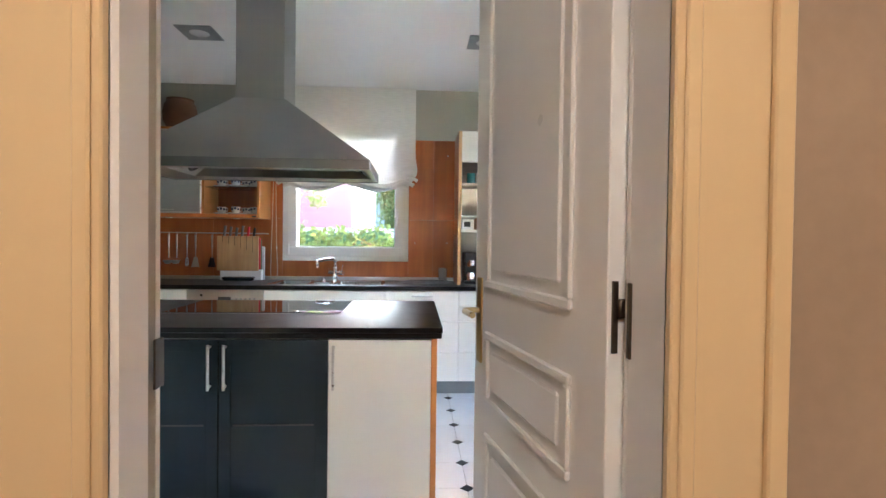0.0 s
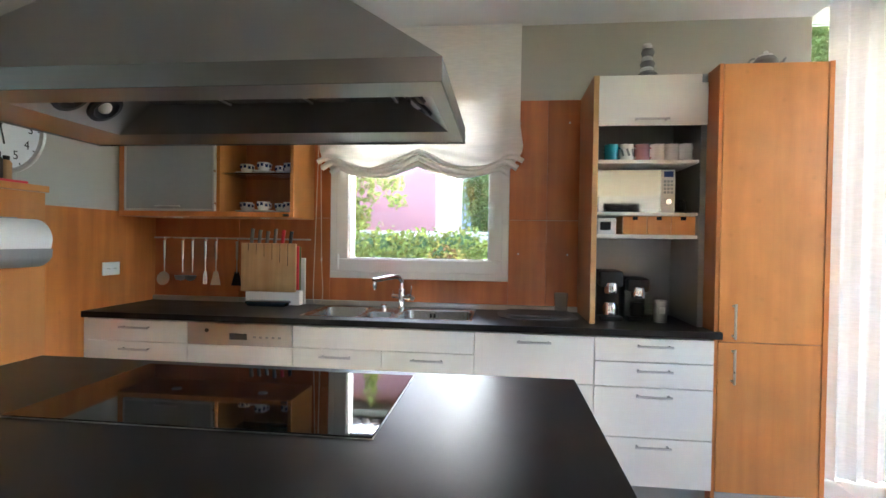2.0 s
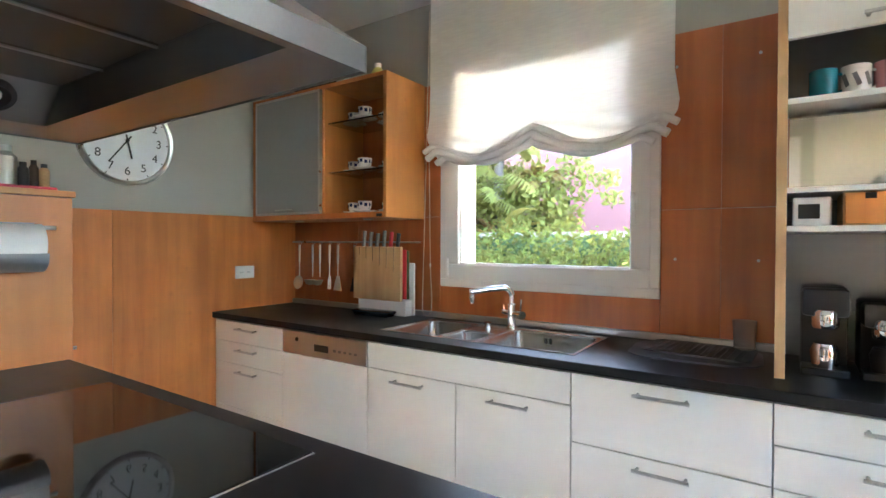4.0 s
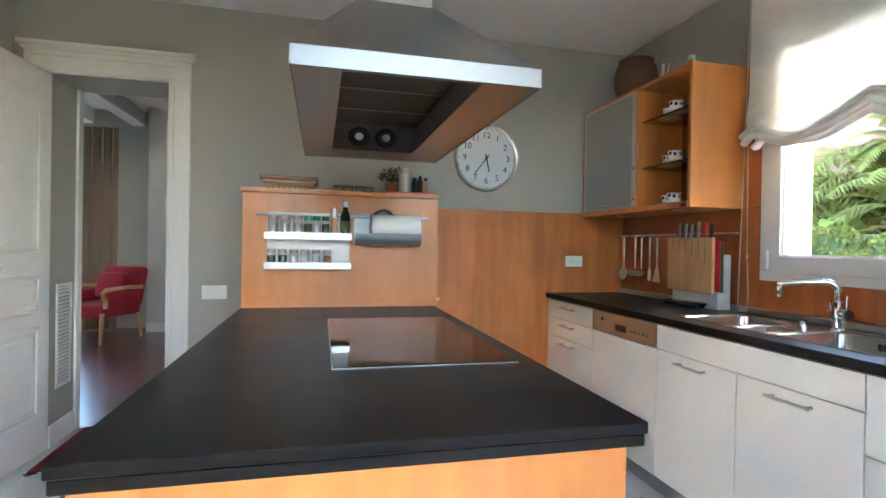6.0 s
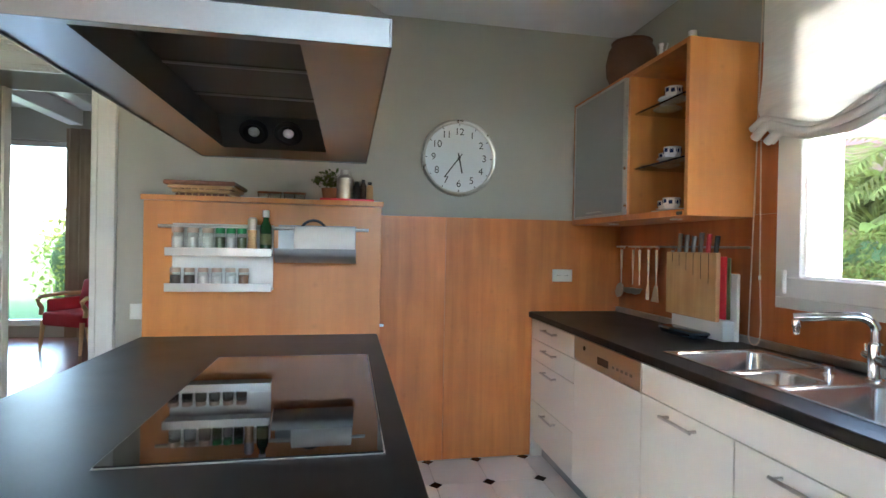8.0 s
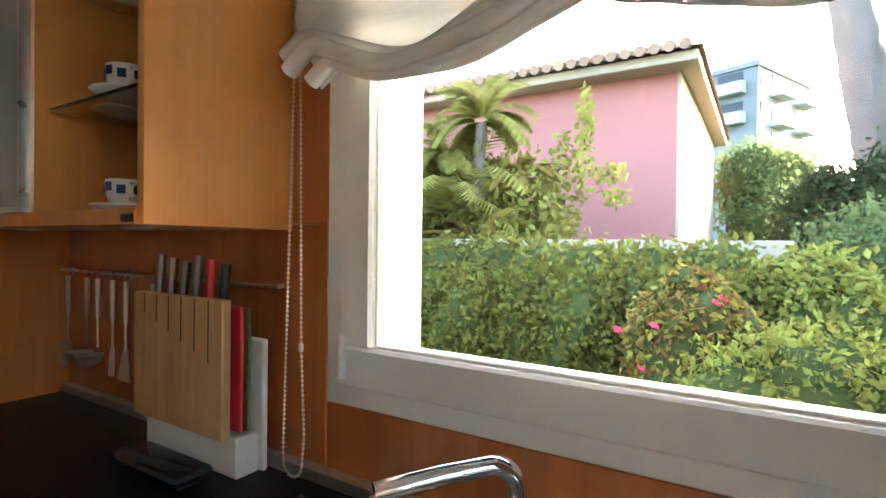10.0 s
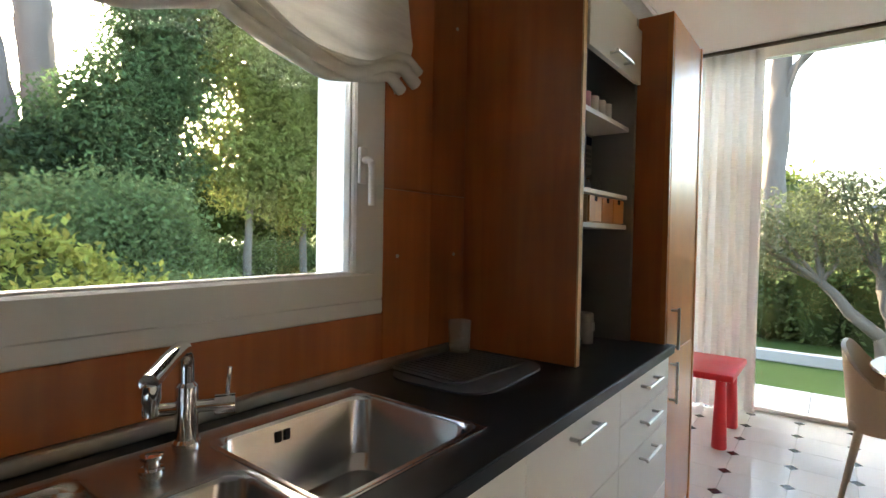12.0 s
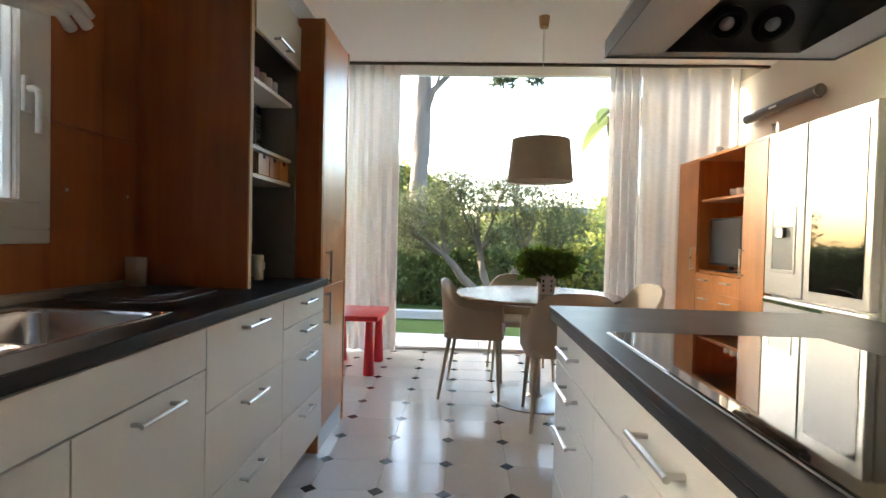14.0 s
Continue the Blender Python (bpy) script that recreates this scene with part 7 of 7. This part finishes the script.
yb = thing("small_bottle", (-1.345, 4.20, 2.2055), "squat yellow-green bottle with white cap", "bottle")
part("body", lathe([(0, 0), (0.034, 0), (0.036, 0.06), (0.022, 0.085), (0, 0.085)], (-1.345, 4.20, 2.2055)), material("yellow_glaze", (0.42, 0.38, 0.10), 0.4, var=0.1, scale=20), yb, "", True)
part("cap", lathe([(0.02, 0.086), (0.02, 0.11), (0, 0.11)], (-1.345, 4.20, 2.2055)), M_PORC, yb, "", True)

# ---- mugs and machines in the appliance cupboard ----
def mug(x, y, z, mat, label, h=0.095, r=0.038):
    m_ = thing("mug", (x, y, z), label, "mug", "mugs on the shelf")
    part("cup", lathe([(0, 0), (r, 0), (r, h), (r - 0.004, h), (r - 0.004, 0.006), (0, 0.006)], (x, y, z), 24), mat, m_, "", True)
    part("handle", tube([(x + r - 0.002, y - 0.01, z + h * 0.82), (x + r + 0.020, y - 0.016, z + h * 0.72), (x + r + 0.020, y - 0.016, z + h * 0.34), (x + r - 0.002, y - 0.01, z + h * 0.2)], 0.0045, 8), mat, m_, "", True)
    if label.startswith("patterned"):
        for k in range(8):
            a = k * 0.785
            part("motif", moved(B(-0.006, 0.006, -0.0005, 0.001, -0.02, 0.02), pose(x + r * math.cos(a), y + r * math.sin(a), z + 0.05, 0, 20, math.degrees(a) - 90)), M_PLASTIC_G, m_)


M_TEAL = material("teal_glaze", (0.02, 0.20, 0.26), 0.15, var=0.05, scale=20)
M_ROSE = material("pink_glaze", (0.55, 0.27, 0.30), 0.2, var=0.05, scale=20)
for x, mt, lab in ((0.652, M_TEAL, "teal glazed mug on the shelf"), (0.732, M_PORC, "patterned white mug on the shelf"), (0.812, M_ROSE, "pink glazed mug on the shelf"), (0.892, M_PORC, "plain white mug on the shelf"), (0.967, M_PORC, "plain white mug on the shelf"), (1.035, M_PORC, "plain white mug on the shelf")):
    mug(x, 4.05, 1.7652, mt, lab)
mw = thing("microwave", (0.80, 4.2, 1.4902), "silver microwave with mirrored door and keypad", "microwave")
part("body", B(0.560, 1.000, 4.09, 4.352, 1.4905, 1.735, 0.003), M_STEEL, mw)
part("door", B(0.562, 0.925, 4.072, 4.089, 1.4915, 1.732, 0.003), material("mirror_door", (0.42, 0.42, 0.41), 0.05, 1.0, var=0.03, scale=5), mw, "mirrored door")
kp = part("keypad", B(0.928, 0.998, 4.074, 4.089, 1.4915, 1.732, 0.002), M_STEEL, mw)
part("display", B(0.938, 0.988, 4.072, 4.0735, 1.690, 1.722), M_BLUE, kp, "small blue display")
for i in range(3):
    for j in range(4):
        part("key", B(0.938 + i * 0.018, 0.951 + i * 0.018, 4.0722, 4.0735, 1.60 + j * 0.02, 1.613 + j * 0.02), M_PLASTIC_G, kp)
part("knob", moved(lathe([(0, 0.012), (0.016, 0.012), (0.018, 0), (0, 0)], n=20), pose(0.963, 4.074, 1.555, 90)), M_CHROME, kp, "", True)
solo("spice_glass", lathe([(0, 0), (0.022, 0), (0.022, 0.06), (0.015, 0.075), (0, 0.075)], (1.035, 4.07, 1.4902)), M_JAR, "little glass jar beside the microwave", "jar", smooth=True)
dbx = thing("drawer_box", (0.86, 4.05, 1.3722), "small wooden box with three drawers", "drawer box")
part("case", B(0.700, 1.070, 3.970, 4.20, 1.3725, 1.472, 0.001), M_BIRCH, dbx)
for k in range(3):
    x = 0.704 + k * 0.122
    d = part("drawer", B(x, x + 0.118, 3.962, 3.9695, 1.377, 1.468, 0.001), M_CHERRY_L, dbx)
    part("notch", B(x + 0.046, x + 0.072, 3.9612, 3.9618, 1.450, 1.468), M_GAP_SHADE, d)
sc = thing("kitchen_timer", (0.625, 4.03, 1.3722), "white plastic kitchen timer with dark dial", "timer")
part("body", B(0.575, 0.675, 3.99, 4.07, 1.3725, 1.462, 0.006, 2), M_PLASTIC_W, sc)
part("dial", B(0.59, 0.645, 3.9885, 3.9898, 1.395, 1.44), M_PLASTIC_B, sc)


def coffee_maker(x, y, w, h, label):
    c = thing("coffee_machine", (x, y, 0.9003), label, "coffee machine", "coffee machines")
    part("body", B(x - w / 2, x + w / 2, y + 0.02, y + 0.16, 0.9005, 0.9 + h, 0.012, 2), M_PLASTIC_B, c, "", True)
    part("head", B(x - w / 2, x + w / 2, y - 0.07, y + 0.02, 0.9 + h * 0.68, 0.9 + h, 0.014, 2), M_PLASTIC_B, c, "", True)
    part("drip_tray", B(x - w / 2, x + w / 2, y - 0.075, y + 0.02, 0.9005, 0.925, 0.004), M_PLASTIC_B, c, "", True)
    part("chrome_band", lathe([(0.032, 0), (0.036, 0.008), (0.036, 0.05), (0.030, 0.058), (0, 0.058)], (x, y - 0.05, 0.9 + h * 0.55)), M_CHROME, c, "chrome brewing head", True)
    part("carafe", lathe([(0, 0), (0.034, 0), (0.040, 0.05), (0.030, 0.075), (0, 0.075)], (x, y - 0.035, 0.926)), M_CHROME if h > 0.25 else M_PLASTIC_B, c, "", True)


coffee_maker(0.665, 4.10, 0.125, 0.275, "black and chrome coffee machine")
coffee_maker(0.815, 4.12, 0.115, 0.235, "small black capsule coffee machine")
mt_ = thing("steel_canister", (0.93, 4.06, 0.9003), "small steel canister with dark front", "canister")
part("body", lathe([(0, 0), (0.035, 0), (0.035, 0.115), (0.030, 0.12), (0, 0.12)], (0.93, 4.06, 0.9003)), M_STEEL, mt_, "", True)
part("badge", B(0.915, 0.945, 4.0235, 4.0245, 0.95, 0.985), M_PORC, mt_)

st = thing("stone_figure", (0.83, 4.05, 2.2003), "stacked grey and white pebble figure", "ornament")
M_PEB = material("grey_pebble", (0.22, 0.21, 0.20), 0.7, var=0.2, scale=30)
M_PEBW = material("white_pebble", (0.66, 0.65, 0.62), 0.7, var=0.1, scale=30)
z = 2.2003
for k, (r, h) in enumerate(((0.062, 0.026), (0.050, 0.030), (0.036, 0.026), (0.040, 0.034), (0.030, 0.028), (0.036, 0.044), (0.026, 0.03))):
    part("pebble", lathe([(0, 0), (r * 0.8, h * 0.12), (r, h * 0.5), (r * 0.8, h * 0.88), (0, h)], (0.83 + 0.003 * (k % 2), 4.05, z), 18), (M_PEBW, M_PEB)[k % 2], st, "", True)
    z += h * 0.93
tp = thing("teapot", (1.375, 3.93, 2.2065), "small dark patterned teapot on the tall cupboard", "teapot")
part("body", lathe([(0, 0), (0.03, 0), (0.055, 0.025), (0.058, 0.045), (0.04, 0.068), (0, 0.07)], (1.375, 3.93, 2.2065), 24), M_PEB, tp, "", True)
part("lid", lathe([(0.034, 0.0705), (0.03, 0.08), (0.012, 0.086), (0.010, 0.098), (0, 0.102)], (1.375, 3.93, 2.2065), 20), M_PEBW, tp, "", True)
part("spout", tube([(1.425, 3.93, 2.235), (1.455, 3.93, 2.25), (1.47, 3.93, 2.272)], 0.009, 8, None, 0.006), M_PEB, tp, "", True)
part("handle", tube(arc((1.318, 3.93, 2.245), 0.024, 80, 280, 8), 0.005, 8), M_PEB, tp, "", True)

# ---- seen through the living-room doorway ----
vg = thing("ventilation_grille", (-2.45, 0.66, 0.33), "white slatted ventilation grille in the door reveal", "grille")
bm = ring_frame(bmesh.new(), -2.545, -2.36, 0.33, 0.955, 0.014, 0.661, 0.670, 0.001)
part("frame", bm, M_PLASTIC_W, vg)
for k in range(26):
    z = 0.348 + k * 0.0229
    part("slat", moved(B(-0.078, 0.078, -0.002, 0.002, -0.007, 0.007), pose(-2.452, 0.668, z + 0.01, 35)), M_PLASTIC_W, vg)
solo("door_mat", B(-2.62, -1.95, 0.72, 1.22, 0.0006, 0.010, 0.003), material("red_mat", (0.16, 0.01, 0.02), 0.95, var=0.2, scale=30, bump=0.6, bump_scale=300), "dark red mat lying in the doorway", "mat")


def armchair(x, y, turn):
    a = thing("armchair", (0, 0, 0), "red upholstered armchair with wooden arms", "armchair")
    part("seat", B(-0.29, 0.29, -0.27, 0.30, 0.30, 0.46, 0.04, 3), M_REDCLOTH, a, "", True)
    part("backrest", moved(B(-0.29, 0.29, -0.07, 0.07, 0, 0.50, 0.05, 3), pose(0, -0.27, 0.40, 12)), M_REDCLOTH, a, "", True)
    part("cushion", moved(B(-0.20, 0.20, -0.05, 0.05, -0.16, 0.16, 0.04, 3), pose(0, -0.14, 0.66, 14)), M_REDCLOTH, a, "", True)
    for s in (-1, 1):
        part("side_panel", B(s * 0.30 - 0.02, s * 0.30 + 0.02, -0.26, 0.22, 0.32, 0.60, 0.02, 2), M_REDCLOTH, a, "", True)
        part("arm", tube([(s * 0.32, -0.28, 0.64), (s * 0.33, 0.0, 0.65), (s * 0.33, 0.26, 0.635), (s * 0.33, 0.31, 0.60), (s * 0.33, 0.29, 0.55), (s * 0.33, 0.26, 0.50), (s * 0.33, 0.27, 0.42)], 0.024, 10), M_BIRCH, a, "curved wooden arm", True)
        for yy, ly in ((-0.25, -0.30), (0.27, 0.30)):
            part("leg", tube([(s * 0.29, yy, 0.36), (s * 0.30, ly, 0.0)], 0.026, 10, None, 0.016), M_BIRCH, a, "wooden leg", True)
    a.matrix_basis = pose(x, y, 0, 0, 0, turn)


armchair(-5.95, -0.42, -116)
curtain("drape", [(-6.62, -0.98), (-6.60, -0.48)], 0.02, 2.72, 0.13, 0.035, M_DRAPE, "brown floor-length drape beside the window", 13)
wl = thing("window_4", (-6.9, -1.5, 0.15), "tall living room window with white frame", "window", kind="structure")
bm = ring_frame(bmesh.new(), -2.4, -0.62, 0.15, 2.6, 0.07, -6.93, -6.87, 0.004, 'y')
part("window_frame", bm, M_PVC, wl)
p = part("pane", B(-6.905, -6.895, -2.33, -0.69, 0.22, 2.53), M_PANE, wl)
p.visible_shadow = False
shrub("shrub", [(-9.5, -1.5, 0.9, 0.8, 1.2, 1.2), (-9.6, -0.2, 1.2, 0.8, 1.0, 1.5)], 6000, 0.1, L_BRIGHT, "green shrub outside the living room", "shrub", 71)
solo("hall_chest", B(0.83, 1.5, -0.05, 0.337, 0.0, 0.86, 0.01), M_TRIM, "low white chest against the hall wall", "chest")

# ---- floor pieces ----
_oct, _dot = octagon_mesh(), dot_mesh()
for i in range(-11, 9):
    for j in range(-9, 5):
        cx, cy = FX + (i + 0.5) * PITCH, FY + (j + 0.5) * PITCH
        if -2.30 < cx < 3.55 and 0.45 < cy < 4.60:
            o = new("tile", _oct)
            o.parent, o.location = floor, (cx, cy, 0)
        cx, cy = FX + i * PITCH, FY + j * PITCH
        if -2.26 < cx < 3.58 and 0.50 < cy < 4.60:
            o = new("insert", _dot)
            o.parent, o.location = floor, (cx, cy, 0)
